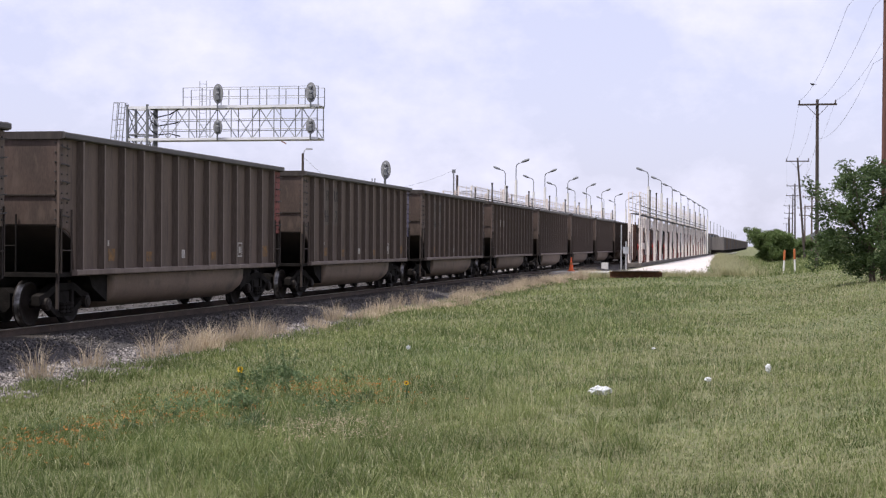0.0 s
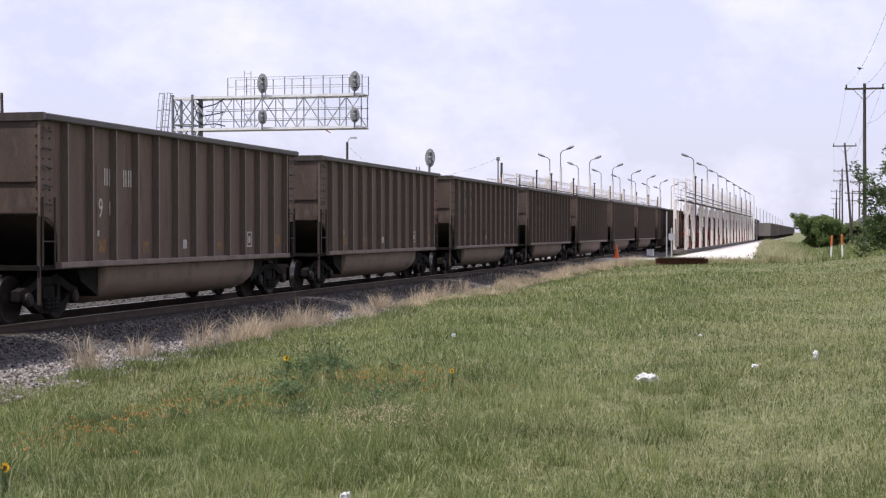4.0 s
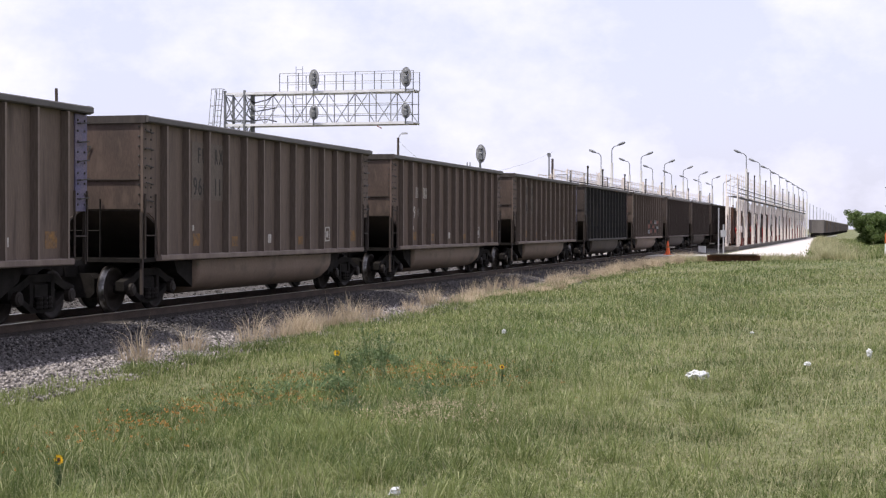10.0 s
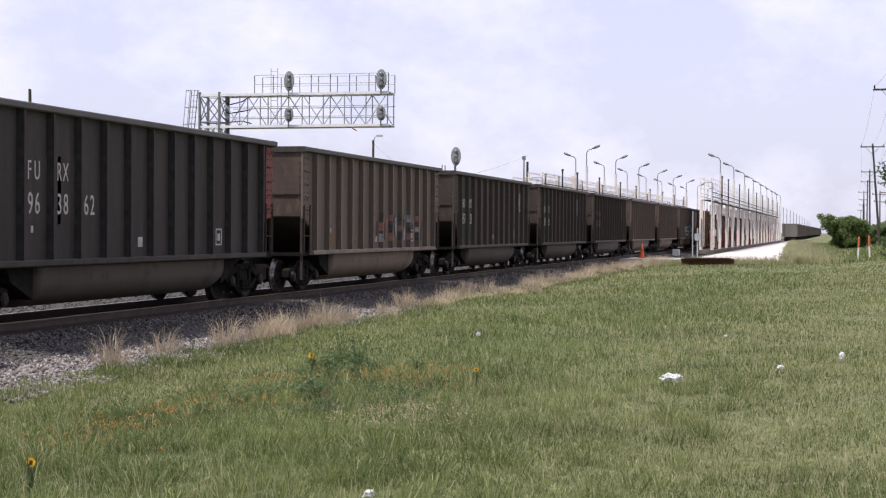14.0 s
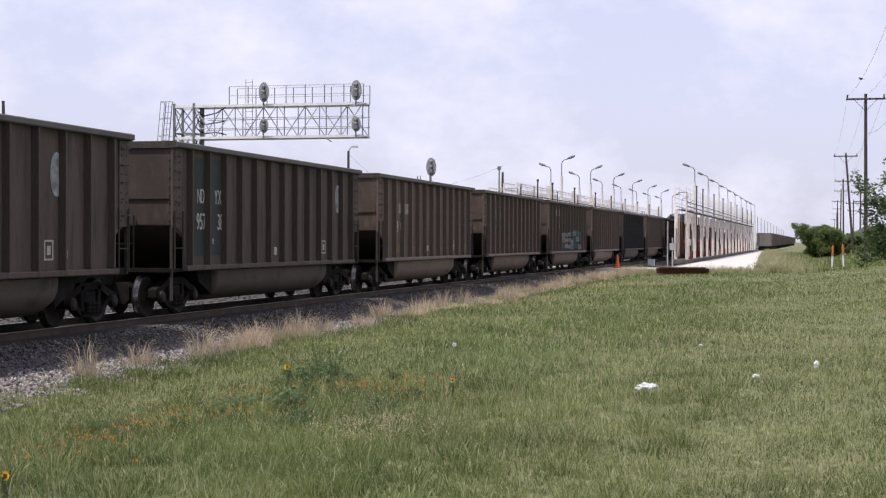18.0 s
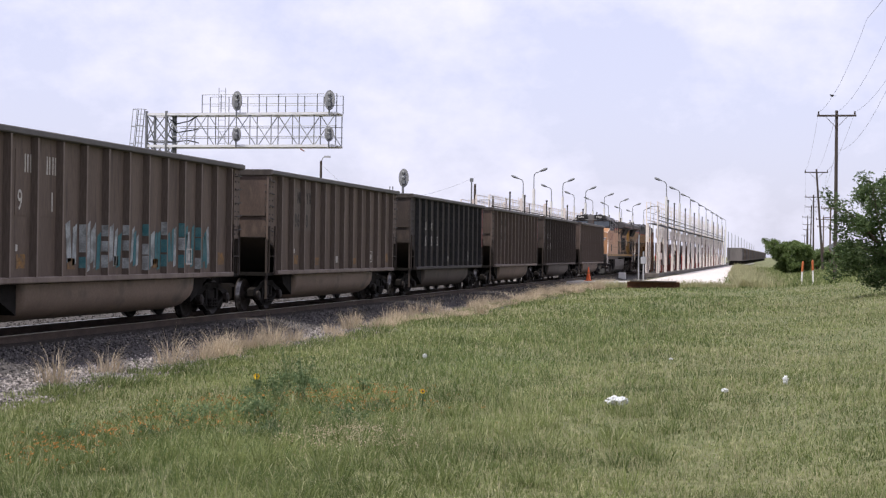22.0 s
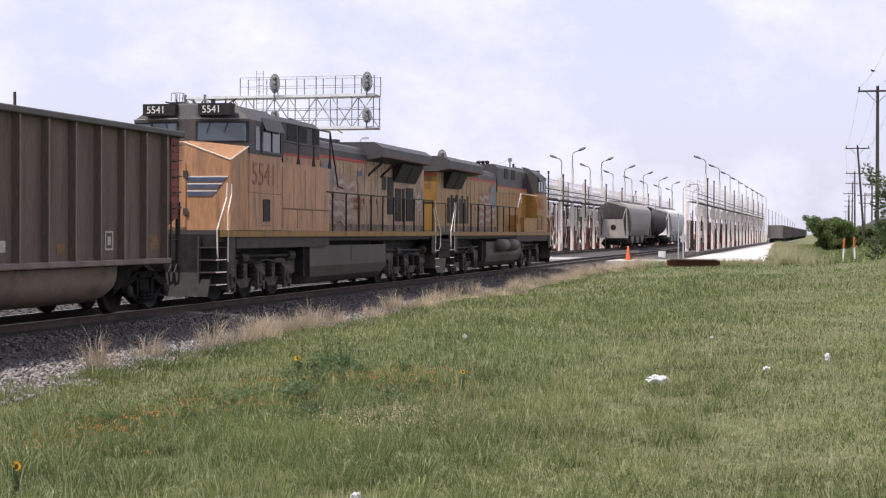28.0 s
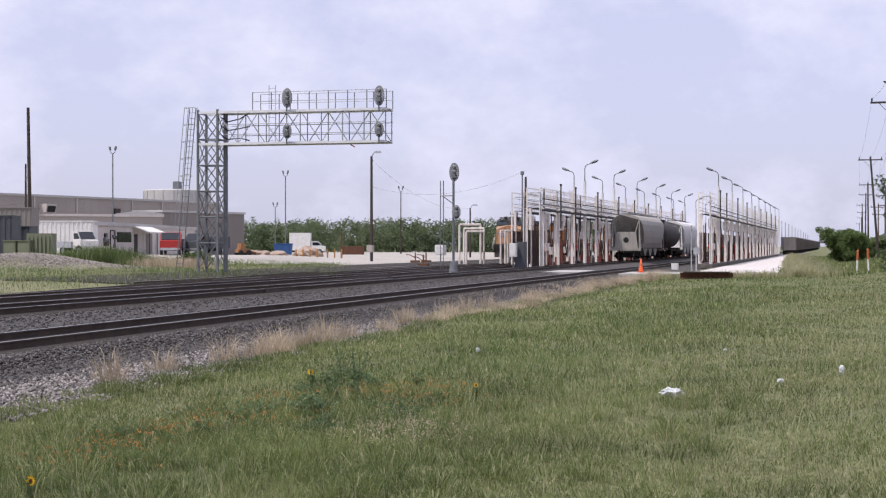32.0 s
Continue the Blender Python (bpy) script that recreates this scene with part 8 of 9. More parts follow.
def dirt_pile(x, y, w, h, label, seed):
    """A rounded, lumpy heap of spoil."""
    bm = fresh()
    bmesh.ops.create_icosphere(bm, subdivisions=4, radius=1.0)
    for v in bm.verts:
        n = noise.noise(v.co * 1.7 + Vector((seed, 0, 0))) * 0.3 + noise.noise(v.co * 4.5 + Vector((0, seed, 0))) * 0.16
        v.co = Vector((v.co.x * w, v.co.y * w * 0.8, v.co.z * h)) * (1 + n)
    g = part("dirt_pile", bm, M_DIRT, None)
    tagged(g, label, "dirt pile", "spoil heaps of the lot")
    g.matrix_basis = pose(x, y, float(ground_z(x, y)) - 0.1 * h)


M_DIRT = mat("pinkish_spoil", (0.30, 0.22, 0.17), (0.38, 0.30, 0.24), 0.95, 0.0, 1.2, (1, 1, 1), 12, 0.5, 0.3, world_space=True, bump_dist=0.06)
dirt_pile(160.5, 57.3, 1.9, 1.1, "heap of pinkish-brown dirt behind the yellow posts", 1)
dirt_pile(208.5, 82.4, 2.4, 1.0, "low heap of brown dirt beside the loader", 2)
dirt_pile(211.5, 80.2, 1.8, 0.8, "small heap of brown dirt on the lot", 3)
g = tagged(new("pipe_portal"), "white pipe frame beside the yard tracks", "pipe frame")
for dz, y0, y1 in ((0, 31.4, 29.6), (-0.35, 31.0, 29.3), (-0.6, 30.8, 29.3)):
    bm = fresh()
    pipe(bm, [(126.3, y0, 0.1), (126.3, y0, 3.5 + dz), (126.5, y1, 3.5 + dz), (126.5, y1, 0.1)], 0.09, 7)
    part("pipe", bm, M_PIPEW, g)
g2 = tagged(new("pipe_portal"), "smaller white pipe frame with valves", "pipe frame")
for y in (28.6, 28.2):
    bm = fresh()
    pipe(bm, [(130, y, 0.1), (130, y, 3.0), (131, y - 0.4, 3.0), (131, y - 0.4, 0.1)], 0.08, 7)
    part("pipe", bm, M_PIPEW, g2)
for x, y, w, h, m, lab in ((109.4, 22.55, 0.75, 2.0, M_SLATE, "dark steel relay cabinet at the rack's end"), (108.6, 22.95, 0.5, 1.0, M_WHITE, "small white box on a post beside the relay cabinet"), (116.1, 30.4, 0.75, 0.8, M_WHITE, "small white switch box on a leg"), (125.7, 13.0, 0.55, 0.55, M_WHITE, "low white junction box beside the crossing"), (142.4, 44.4, 0.6, 0.7, M_BEIGE, "grey box on the lamp post")):
    g = tagged(new("relay_box"), lab, "cabinet")
    low = 0.0 if h > 1.5 or w == 0.55 else 0.9
    bm = fresh()
    box(bm, -w / 2, w / 2, -w / 2, w / 2, low, low + h)
    part("housing", bm, m, g)
    bm = fresh()
    box(bm, -w / 2 - 0.02, -w / 2, -w / 2 + 0.05, w / 2 - 0.05, low + 0.06, low + h - 0.06)
    part("door", bm, m, g)
    if low:
        bm = fresh()
        rod(bm, (0, 0, -0.1), (0, 0, low), 0.05, 6)
        part("leg", bm, M_STEELD, g)
    g.matrix_basis = pose(x, y, float(ground_z(x, y)))
for x, y in ((134.8, 37.7), (136.0, 37.0), (115.0, 31.5)):
    g = tagged(new("switch_stand"), "low rusty switch stand beside the yard track", "switch stand", "switch stands")
    bm = fresh()
    box(bm, -0.3, 0.3, -0.4, 0.4, 0.0, 0.2)
    part("base", bm, M_RUST, g)
    bm = fresh()
    rod(bm, (0, 0, 0.2), (0, 0, 0.9), 0.06, 6)
    part("spindle", bm, M_RUST, g)
    bm = fresh()
    pipe(bm, [(0, 0, 0.4), (0, 0.5, 0.7), (0, 0.9, 0.75)], 0.035, 5)
    part("lever", bm, M_RUST, g)
    g.matrix_basis = pose(x, y, float(ground_z(x, y)))

# ---- road, crossing and things on the verge ----
bm = fresh()
prev = None
ROAD = [(93, 2.6, 9.6), (100, 3.0, 10.4), (112, 3.6, 10.8), (140, 4.4, 10.9), (180, 5.6, 10.9), (230, 6.8, 10.9), (290, 7.4, 10.9), (420, 7.6, 8.4)]
for k, (x, a, b) in enumerate(ROAD):
    ring = []
    for i in range(7):
        y = a + (b - a) * i / 6
        z = float(ground_z(x, y)) + 0.09 - (0.14 if i in (0, 6) else 0.0) - (0.14 if k == 0 else 0)
        ring.append(bm.verts.new((x, y, z)))
    if prev:
        for i in range(6):
            bm.faces.new((prev[i], ring[i], ring[i + 1], prev[i + 1]))
    prev = ring
bmesh.ops.recalc_face_normals(bm, faces=bm.faces[:])
tagged(part("road", bm, M_ROAD), "white gravel service road along the rack", "road", "", "structure")
bm = fresh()
box(bm, 97.5, 104.0, 9.5, 13.7, -0.4, -0.09)
tagged(part("crossing_pad", bm, M_CONC), "pale concrete apron at the track crossing", "pavement", "", "structure")
bm = fresh()
box(bm, 97.5, 104.0, 16.2, 18.8, -0.3, 0.0)
tagged(part("crossing_pad_yard", bm, M_CONC), "pale concrete apron between the tracks", "pavement", "", "structure")

g = tagged(new("steel_beam"), "dark rusty steel beam lying at the edge of the road", "beam")
bm = fresh()
prism(bm, "y", [(-0.15, 0), (0.15, 0), (0.15, 0.03), (0.03, 0.05), (0.03, 0.31), (0.15, 0.33), (0.15, 0.36), (-0.15, 0.36), (-0.15, 0.33), (-0.03, 0.31), (-0.03, 0.05), (-0.15, 0.03)], 0, 3.1)
part("web", bm, M_RUST, g)
bm = fresh()
box(bm, -0.5, 0.4, 0.2, 2.9, 0.36, 0.42)
part("deck_plate", bm, M_WOODD, g)
g.matrix_basis = pose(91.0, 6.0, float(ground_z(91, 7)) + 0.0)

g = tagged(new("traffic_cone"), "orange traffic cone at the crossing apron", "traffic cone")
bm = fresh()
lathe(bm, [(0.17, 0.05), (0.16, 0.1), (0.035, 0.92), (0.0, 0.93)], 16, "z")
part("cone", bm, M_CONE, g, "", True)
bm = fresh()
box(bm, -0.24, 0.24, -0.24, 0.24, 0, 0.05)
part("foot", bm, M_CONE, g)
bm = fresh()
lathe(bm, [(0.112, 0.45), (0.088, 0.6)], 16, "z")
for v in bm.verts:
    v.co.x *= 1.06
    v.co.y *= 1.06
part("band", bm, M_SIGN, g)
g.matrix_basis = pose(101.5, 12.75, -0.09)
for x, y, a in ((98.0, -1.1, 3), (98.3, -1.82, -2)):
    g = tagged(new("marker_post"), "white marker post with an orange top", "marker post", "marker posts on the verge")
    bm = fresh()
    rod(bm, (0, 0, -0.2), (0, 0, 0.85), 0.055, 10)
    part("tube", bm, M_WHITE, g)
    bm = fresh()
    lathe(bm, [(0.075, 0.85), (0.075, 1.42), (0.05, 1.48), (0.005, 1.5)], 10, "z")
    part("sleeve", bm, M_SIGN, g, "orange sleeve")
    g.matrix_basis = pose(x, y, float(ground_z(x, y)) + 0.02, a)
g = tagged(new("crossing_post"), "tall white post with a grey box at the crossing", "post")
bm = fresh()
rod(bm, (0, 0, -0.2), (0, 0, 2.2), 0.06, 8)
rod(bm, (0, 0.35, -0.2), (0, 0.35, 3.4), 0.05, 8)
part("tube", bm, M_STEEL, g)
bm = fresh()
box(bm, -0.1, 0.1, -0.2, 0.2, 1.3, 1.8)
part("box", bm, M_STEEL, g)
g.matrix_basis = pose(111.0, 9.95, float(ground_z(111, 10)))
g = tagged(new("road_sign"), "grey back of a diamond road sign on a post far off", "road sign")
bm = fresh()
box(bm, -0.02, 0.02, -0.45, 0.45, -0.45, 0.45)
bmesh.ops.transform(bm, matrix=Matrix.Translation((0, 0, 2.4)) @ pose(0, 0, 0, 45), verts=bm.verts[:])
part("plate", bm, M_STEELD, g)
bm = fresh()
rod(bm, (0.05, 0, 0), (0.05, 0, 2.6), 0.04, 6)
part("post", bm, M_STEELD, g)
g.matrix_basis = pose(165.0, -5.2, float(ground_z(165, -5)))


def litter(x, y, w, h, label, seed):
    """A crumpled scrap of plastic or paper."""
    rng = random.Random(seed)
    bm = fresh()
    bmesh.ops.create_icosphere(bm, subdivisions=3, radius=1.0)
    for v in bm.verts:
        n = noise.noise(v.co * 2.1 + Vector((seed, 0, 0))) * 0.45 + noise.noise(v.co * 5.0 + Vector((0, seed, 0))) * 0.28
        v.co = Vector((v.co.x * w * 0.55, v.co.y * w, v.co.z * h)) * (1 + n)
        v.co.z += h * 0.7
    g = part("litter", bm, M_BAG, None)
    tagged(g, label, "litter", "litter on the grass")
    g.matrix_basis = pose(x, y, float(ground_z(x, y)) + 0.06, 0, 0, seed * 40)


litter(20.2, 2.13, 0.165, 0.06, "crumpled white plastic bag lying in the grass", 1)
litter(28.0, 6.6, 0.06, 0.04, "small white scrap of paper in the grass", 2)
litter(23.3, -0.05, 0.06, 0.06, "small crumpled white cup in the grass", 3)
litter(21.9, 0.79, 0.05, 0.03, "tiny white scrap in the grass", 4)
litter(29.6, 2.1, 0.035, 0.02, "tiny pale scrap in the grass", 5)
litter(10.85, 3.39, 0.05, 0.03, "small white scrap of plastic in the near grass", 6)


# ---- plants ----
def leaf_cloud(name, centres, spread, per, size, material, label, category, parent=None, seed=1, flat=0.6, droop=0.3):
    """Leaves as small folded diamonds round cluster centres."""
    rng = np.random.default_rng(seed)
    c = np.repeat(np.asarray(centres, float), per, axis=0)
    n = len(c)
    d = rng.normal(0, 1, (n, 3))
    d /= np.linalg.norm(d, axis=1)[:, None] + 1e-9
    p = c + d * (rng.uniform(0, 1, (n, 1)) ** 0.5) * np.asarray(spread)
    a = rng.uniform(0, 6.283, n)
    t = rng.uniform(-1, 1, n) * flat - droop
    u = np.stack([np.cos(a) * np.cos(t), np.sin(a) * np.cos(t), np.sin(t)], 1)
    w = np.cross(u, rng.normal(0, 1, (n, 3)))
    w /= np.linalg.norm(w, axis=1)[:, None] + 1e-9
    s = size * rng.uniform(0.6, 1.4, (n, 1))
    v = np.empty((n, 4, 3))
    v[:, 0], v[:, 1], v[:, 2], v[:, 3] = p - u * s, p + w * s * 0.42, p + u * s, p - w * s * 0.42
    f = np.array([(0, 1, 2), (0, 2, 3)])
    tri = (f[None] + (np.arange(n) * 4)[:, None, None]).reshape(-1, 3)
    ob = mesh_np(name, v.reshape(-1, 3), tri, material, "" if parent else "stuff", label, "" if parent else category)
    ob.parent = parent
    return ob


def tree(name, x, y, h, w, label, m, clusters, per, leaf, seed, low=0.1, name_cat="tree"):
    rng = random.Random(seed)
    g = tagged(new(name), label, name_cat)
    bm = fresh()
    tips = []
    rod(bm, (0, 0, -0.2), (0.1, 0.1, h * 0.3), 0.14, 8, 0.10)
    for k in range(12):
        a = k * 2.4 + rng.uniform(-0.4, 0.4)
        r = w * rng.uniform(0.5, 1.15)
        top = h * rng.uniform(0.3, 0.97)
        base = (0.1, 0.1, h * rng.uniform(0.08, 0.3))
        mid = (base[0] + math.cos(a) * r * 0.5, base[1] + math.sin(a) * r * 0.5, (base[2] + top) * 0.55)
        end = (math.cos(a) * r * rng.uniform(0.7, 1.0), math.sin(a) * r * rng.uniform(0.7, 1.0), top)
        rod(bm, base, mid, 0.06, 6, 0.04)
        rod(bm, mid, end, 0.04, 5, 0.012)
        tips += [mid, end, tuple((p + q) / 2 for p, q in zip(mid, end))]
        for q in range(3):
            e2 = tuple(v + rng.uniform(-0.5, 0.5) * w * 0.5 for v in end[:2]) + (top + rng.uniform(-0.25, 0.12) * h,)
            rod(bm, end, e2, 0.012, 4, 0.006)
            tips.append(e2)
    part("trunk", bm, M_BARK, g, "brown trunk with spreading limbs")
    cs = list(tips)
    while len(cs) < clusters:
        a, q = rng.uniform(0, 6.283), rng.uniform(-0.95, 1)
        rr = w * math.sqrt(max(0.05, 1 - q * q)) * rng.uniform(0.25, 0.85)
        cs.append((rr * math.cos(a), rr * math.sin(a), h * (low + (1 - low) * (0.46 + 0.44 * q))))
    cs = [(cx, cy, max(0.25, cz)) for cx, cy, cz in cs]
    leaf_cloud("crown", cs, (0.16 * w, 0.16 * w, 0.13 * w), per, leaf, m, "uneven leafy crown", "", g, seed)
    g.matrix_basis = pose(x, y, float(ground_z(x, y)))
    return g


tree("roadside_tree", 66.8, -4.45, 5.3, 2.9, "broad low green tree with leaves down to the grass", M_LEAF, 210, 115, 0.08, 4, 0.02)
tree("far_bush", 160.0, -0.9, 3.5, 2.7, "dense green roadside bush", M_LEAF2, 190, 230, 0.085, 7, 0.02, "bush")
tree("far_bush", 172.0, -3.6, 2.2, 1.7, "green bush behind the marker posts", M_LEAF2, 90, 150, 0.085, 8, 0.02, "bush")
tree("far_bush", 172.0, -6.4, 1.8, 1.6, "small dark green bush beside the pole line", M_LEAF, 50, 60, 0.1, 9, 0.02, "bush")
tree("bank_bush", 104.5, 46.2, 1.1, 1.6, "small green bush near the gantry foot", M_LEAF2, 50, 40, 0.12, 13, 0.02, "bush")

rng = np.random.default_rng(21)
cent = []
for k in range(190):
    f = k / 189
    bx, by = 318 + 24 * f + rng.uniform(-6, 22), 200 - 150 * f + rng.uniform(-2, 2)
    hh, ww = rng.uniform(5.0, 7.4), rng.uniform(3.0, 5.0)
    for q in range(34):
        a, e = rng.uniform(0, 6.283), rng.uniform(-0.7, 1)
        rr = ww * math.sqrt(max(0.05, 1 - max(e, 0) ** 2)) * rng.uniform(0.6, 1.05)
        cent.append((bx + rr * math.cos(a), by + rr * math.sin(a), 0.4 + hh * (0.42 + 0.58 * e) * rng.uniform(0.9, 1.05)))
leaf_cloud("far_wood", cent, (1.4, 1.4, 1.1), 20, 0.31, M_LEAFFAR, "belt of green trees beyond the lot", "trees", None, 22)
cent = []
for k in range(60):
    bx = 330 + k * 9 + rng.uniform(-5, 5)
    for q in range(12):
        cent.append((bx + rng.uniform(-5, 5), -14 - 0.02 * k + rng.uniform(-5, 3), rng.uniform(0.3, 4.2)))
leaf_cloud("hedge_far", cent, (1.6, 1.6, 1.0), 20, 0.55, M_LEAFFAR, "distant hedge along the pole line", "hedge", None, 23)

# loose stone shoulder
def grass_edge(x):
    """Where the grass gives way to the ballast's foot."""
    return 10.45 + np.clip(0.035 * (x - 27), 0, 0.75) + 0.55 * (patchy(x, 0 * x, 2.7, 5) - 0.5) + 0.3 * (patchy(x, 0 * x, 0.8, 6) - 0.5)


def scatter(x0, xw, power, y0, y1):
    """Places for stones on the track bed, denser towards the near end."""
    def places(r, n):
        x, y = x0 + xw * r.uniform(0, 1, n) ** power, y0 + (y1 - y0) * r.uniform(0, 1, n)
        k = y > grass_edge(x) - 0.25 + 0.3 * r.normal(0, 1, n) * (x < 40)
        x, y = x[k], y[k]
        return np.stack([x, y, ground_z(x, y) + 0.02 + r.uniform(-0.01, 0.03, len(x))], 1)
    return places


stones("ballast_stones", 36000, scatter(16, 76, 1.7, 10.15, 12.5), 0.032, M_STONE, "loose pale grey ballast stones on the track shoulder")
# this band lies where the train's shadow falls; its darkness is painted
stones("dusty_ballast_stones", 27000, scatter(16, 76, 1.7, 12.3, 14.0), 0.032, M_STONED, "loose ballast stones beside the rail, coloured dark as in the train's shadow")
stones("ballast_gravel", 9000, scatter(20, 75, 1.5, 16.7, 19.0), 0.034, M_STONED, "loose dark ballast stones between the tracks")
stones("bank_rubble", 9000, lambda r, n: (lambda x, y: np.stack([x, y, ground_z(x, y) + r.uniform(-0.02, 0.08, n)], 1))(r.normal(90, 3.2, n), r.normal(50.5, 2.6, n)), 0.06, M_RUBBLE, "pale rubble on the bank beside the yard")

# verge grass: short and mixed on the higher ground, longer and greener in the swale
rng = np.random.default_rng(11)
px, py, r = field(rng, 500000, 10.2, 125.0)
keep = (py < grass_edge(px) + rng.normal(0, 0.22, len(px))) & ~((px > 92.5 + rng.gamma(1.5, 0.7, len(px))) & (py > 2.6))
px, py, r = px[keep], py[keep], r[keep]
swale = np.exp(-((py - 5.6 + 0.02 * (px - 20)) / 2.6) ** 2)
wide_p, mid_p, fine_p = patchy(px, py, 4.5, 1), patchy(px, py, 1.1, 2), patchy(px, py, 0.21, 3)
grow = (0.085 + 0.075 * swale + 0.05 * smooth(8.3, 10.2, py)) * (0.7 + 0.6 * wide_p) * (0.6 + 0.8 * mid_p) * (1 - 0.6 * smooth(50, 22, r) * (1 - 1.6 * fine_p ** 1.4))
grow = grow * (0.5 + 0.8 * rng.uniform(0, 1, len(px)) ** 2)
width = 0.0034 * np.maximum(1.0, r / 14.0) ** 0.85 * (1.25 - 0.35 * swale)
turn = 6.3 * patchy(px, py, 0.5, 4) + 9.0 * fine_p
pick = rng.uniform(0, 1, len(px))
straw = pick < (0.07 + 0.10 * (patchy(px, py, 2.6, 7) > 0.55)) * (1.15 - 0.8 * swale)
lush = ~straw & (pick > 0.97 - 0.38 * np.clip(swale * 1.2 - 0.25 + 0.5 * (patchy(px, py, 1.7, 8) - 0.4), 0, 1))
plain = ~straw & ~lush
blades("verge_grass", px[plain], py[plain], grow[plain], width[plain], 1.25, M_GRASS, "short green and yellowish grass of the verge", "grass", 12, None, turn[plain])
blades("lush_grass", px[lush], py[lush], grow[lush] * 1.25, width[lush], 1.1, M_LUSH, "longer deep green grass in the shallow swale", "grass", 21, None, turn[lush])
blades("verge_straw", px[straw], py[straw], grow[straw] * 1.15, width[straw] * 0.85, 1.1, M_PALEG, "pale straw blades standing among the grass", "grass", 13)
px, py, r = field(rng, 17000, 10.6, 70.0)
k = (py < grass_edge(px) - 0.2) & (rng.uniform(0, 1, len(px)) < 0.25 + 0.75 * smooth(6.5, 2.5, py)) & (patchy(px, py, 1.9, 9) > 0.3)
blades("seed_stalks", px[k], py[k], 0.30 + 0.12 * rng.uniform(0, 1, k.sum()), 0.0017 * np.maximum(1.0, r[k] / 16.0), 0.5, M_PALEG, "thin pale seed stalks above the grass", "grass", 14)
px, py, r = field(rng, 38000, 95.0, 260.0, -7.0, 3.2)
edge = np.interp(px, [93, 100, 112, 140, 180, 230, 290], [2.6, 3.0, 3.6, 4.4, 5.6, 6.8, 7.4])
k = py < edge + 0.35 + rng.normal(0, 0.25, len(px))
blades("far_verge_grass", px[k], py[k], 0.24 + 0 * px[k], 0.03 + 0 * px[k], 0.8, M_GRASS, "long grass along the far verge", "grass", 18)
px = 94 + 150 * rng.uniform(0, 1, 16000) ** 1.5
edge = np.interp(px, [93, 100, 112, 140, 180, 230, 290], [2.6, 3.0, 3.6, 4.4, 5.6, 6.8, 7.4])
py = edge + 0.25 - rng.gamma(1.6, 0.55, len(px))
blades("roadside_tall_grass", px, py, 0.4 + 0.4 * rng.uniform(0, 1, len(px)), 0.014 + 0 * px, 0.55, M_PALEG, "tall pale seeding grass along the road edge", "grass", 19)
px, py = 91.6 + rng.gamma(1.5, 0.8, 7000), rng.uniform(2.6, 12.0, 7000)
blades("road_end_grass", px, py, 0.2 + 0.35 * rng.uniform(0, 1, 7000) ** 2, 0.011 + 0 * px, 0.6, M_PALEG, "tall pale grass at the near end of the road", "grass", 20)
# longer clumps leaning over the foot of the ballast, and in the near grass
ex = np.repeat(16 + 78 * rng.uniform(0, 1, 420) ** 1.3, 60)
ey = np.repeat(grass_edge(ex[::60]) - 0.1 + rng.normal(0, 0.22, 420), 60)
ox, oy = rng.normal(0, 0.13, len(ex)), rng.normal(0, 0.13, len(ex))
eh = np.repeat(rng.uniform(0.10, 0.28, 420), 60) * np.clip(1.1 - 1.8 * np.hypot(ox, oy), 0.3, 1.1)
blades("edge_grass", ex + ox, ey + oy, eh, 0.0045 + 0.00006 * ex, 1.0, M_GRASS, "longer grass clumps at the edge of the ballast", "grass", 24, None, np.arctan2(oy, ox))
nx, ny, r = field(rng, 330, 10.6, 22.0)
ny = np.where(ny < 3.5, ny + 3.0, ny)
nx, ny = np.repeat(nx, 45), np.repeat(ny, 45)
ox, oy = rng.normal(0, 0.07, len(nx)), rng.normal(0, 0.07, len(nx))
k = ny < 10.4
blades("long_clumps", (nx + ox)[k], (ny + oy)[k], np.repeat(rng.uniform(0.14, 0.3, 330), 45)[k], 0.0042 + 0 * nx[k], 1.3, M_GRASS, "long leaning grass clumps in the near verge", "grass", 25, None, np.arctan2(oy, ox)[k])
# tan tufts along the foot of the ballast
cx = np.concatenate([20 + np.cumsum(rng.uniform(0.5, 2.6, 32)), rng.uniform(27, 34, 8), rng.uniform(70, 105, 70)])
cy = grass_edge(cx) + 0.5 - 0.3 * smooth(35, 60, cx) + rng.normal(0, 0.33, len(cx))
big = rng.uniform(0.3, 1.0, len(cx)) ** 1.2
n_per = 150
ox, oy = rng.normal(0, 0.17, len(cx) * n_per), rng.normal(0, 0.15, len(cx) * n_per)
tx, ty = np.repeat(cx, n_per) + ox, np.repeat(cy, n_per) + oy
th = np.repeat(0.22 + 0.52 * big, n_per) * np.clip(1.15 - 2.2 * np.hypot(ox, oy), 0.2, 1.1)
blades("dry_tufts", tx, ty, th, 0.005 + 0 * tx, 0.75, M_DRY, "tan dry grass tufts along the edge of the ballast", "grass", 15, None, np.arctan2(oy, ox))
fx = 40 + 60 * rng.uniform(0, 1, 26000) ** 0.9
fy = grass_edge(fx) - 0.45 + rng.gamma(1.6, 0.36, len(fx)) * (0.5 + 0.8 * patchy(fx, 0 * fx, 2.0, 31)) * (0.6 + 0.8 * smooth(45, 75, fx))
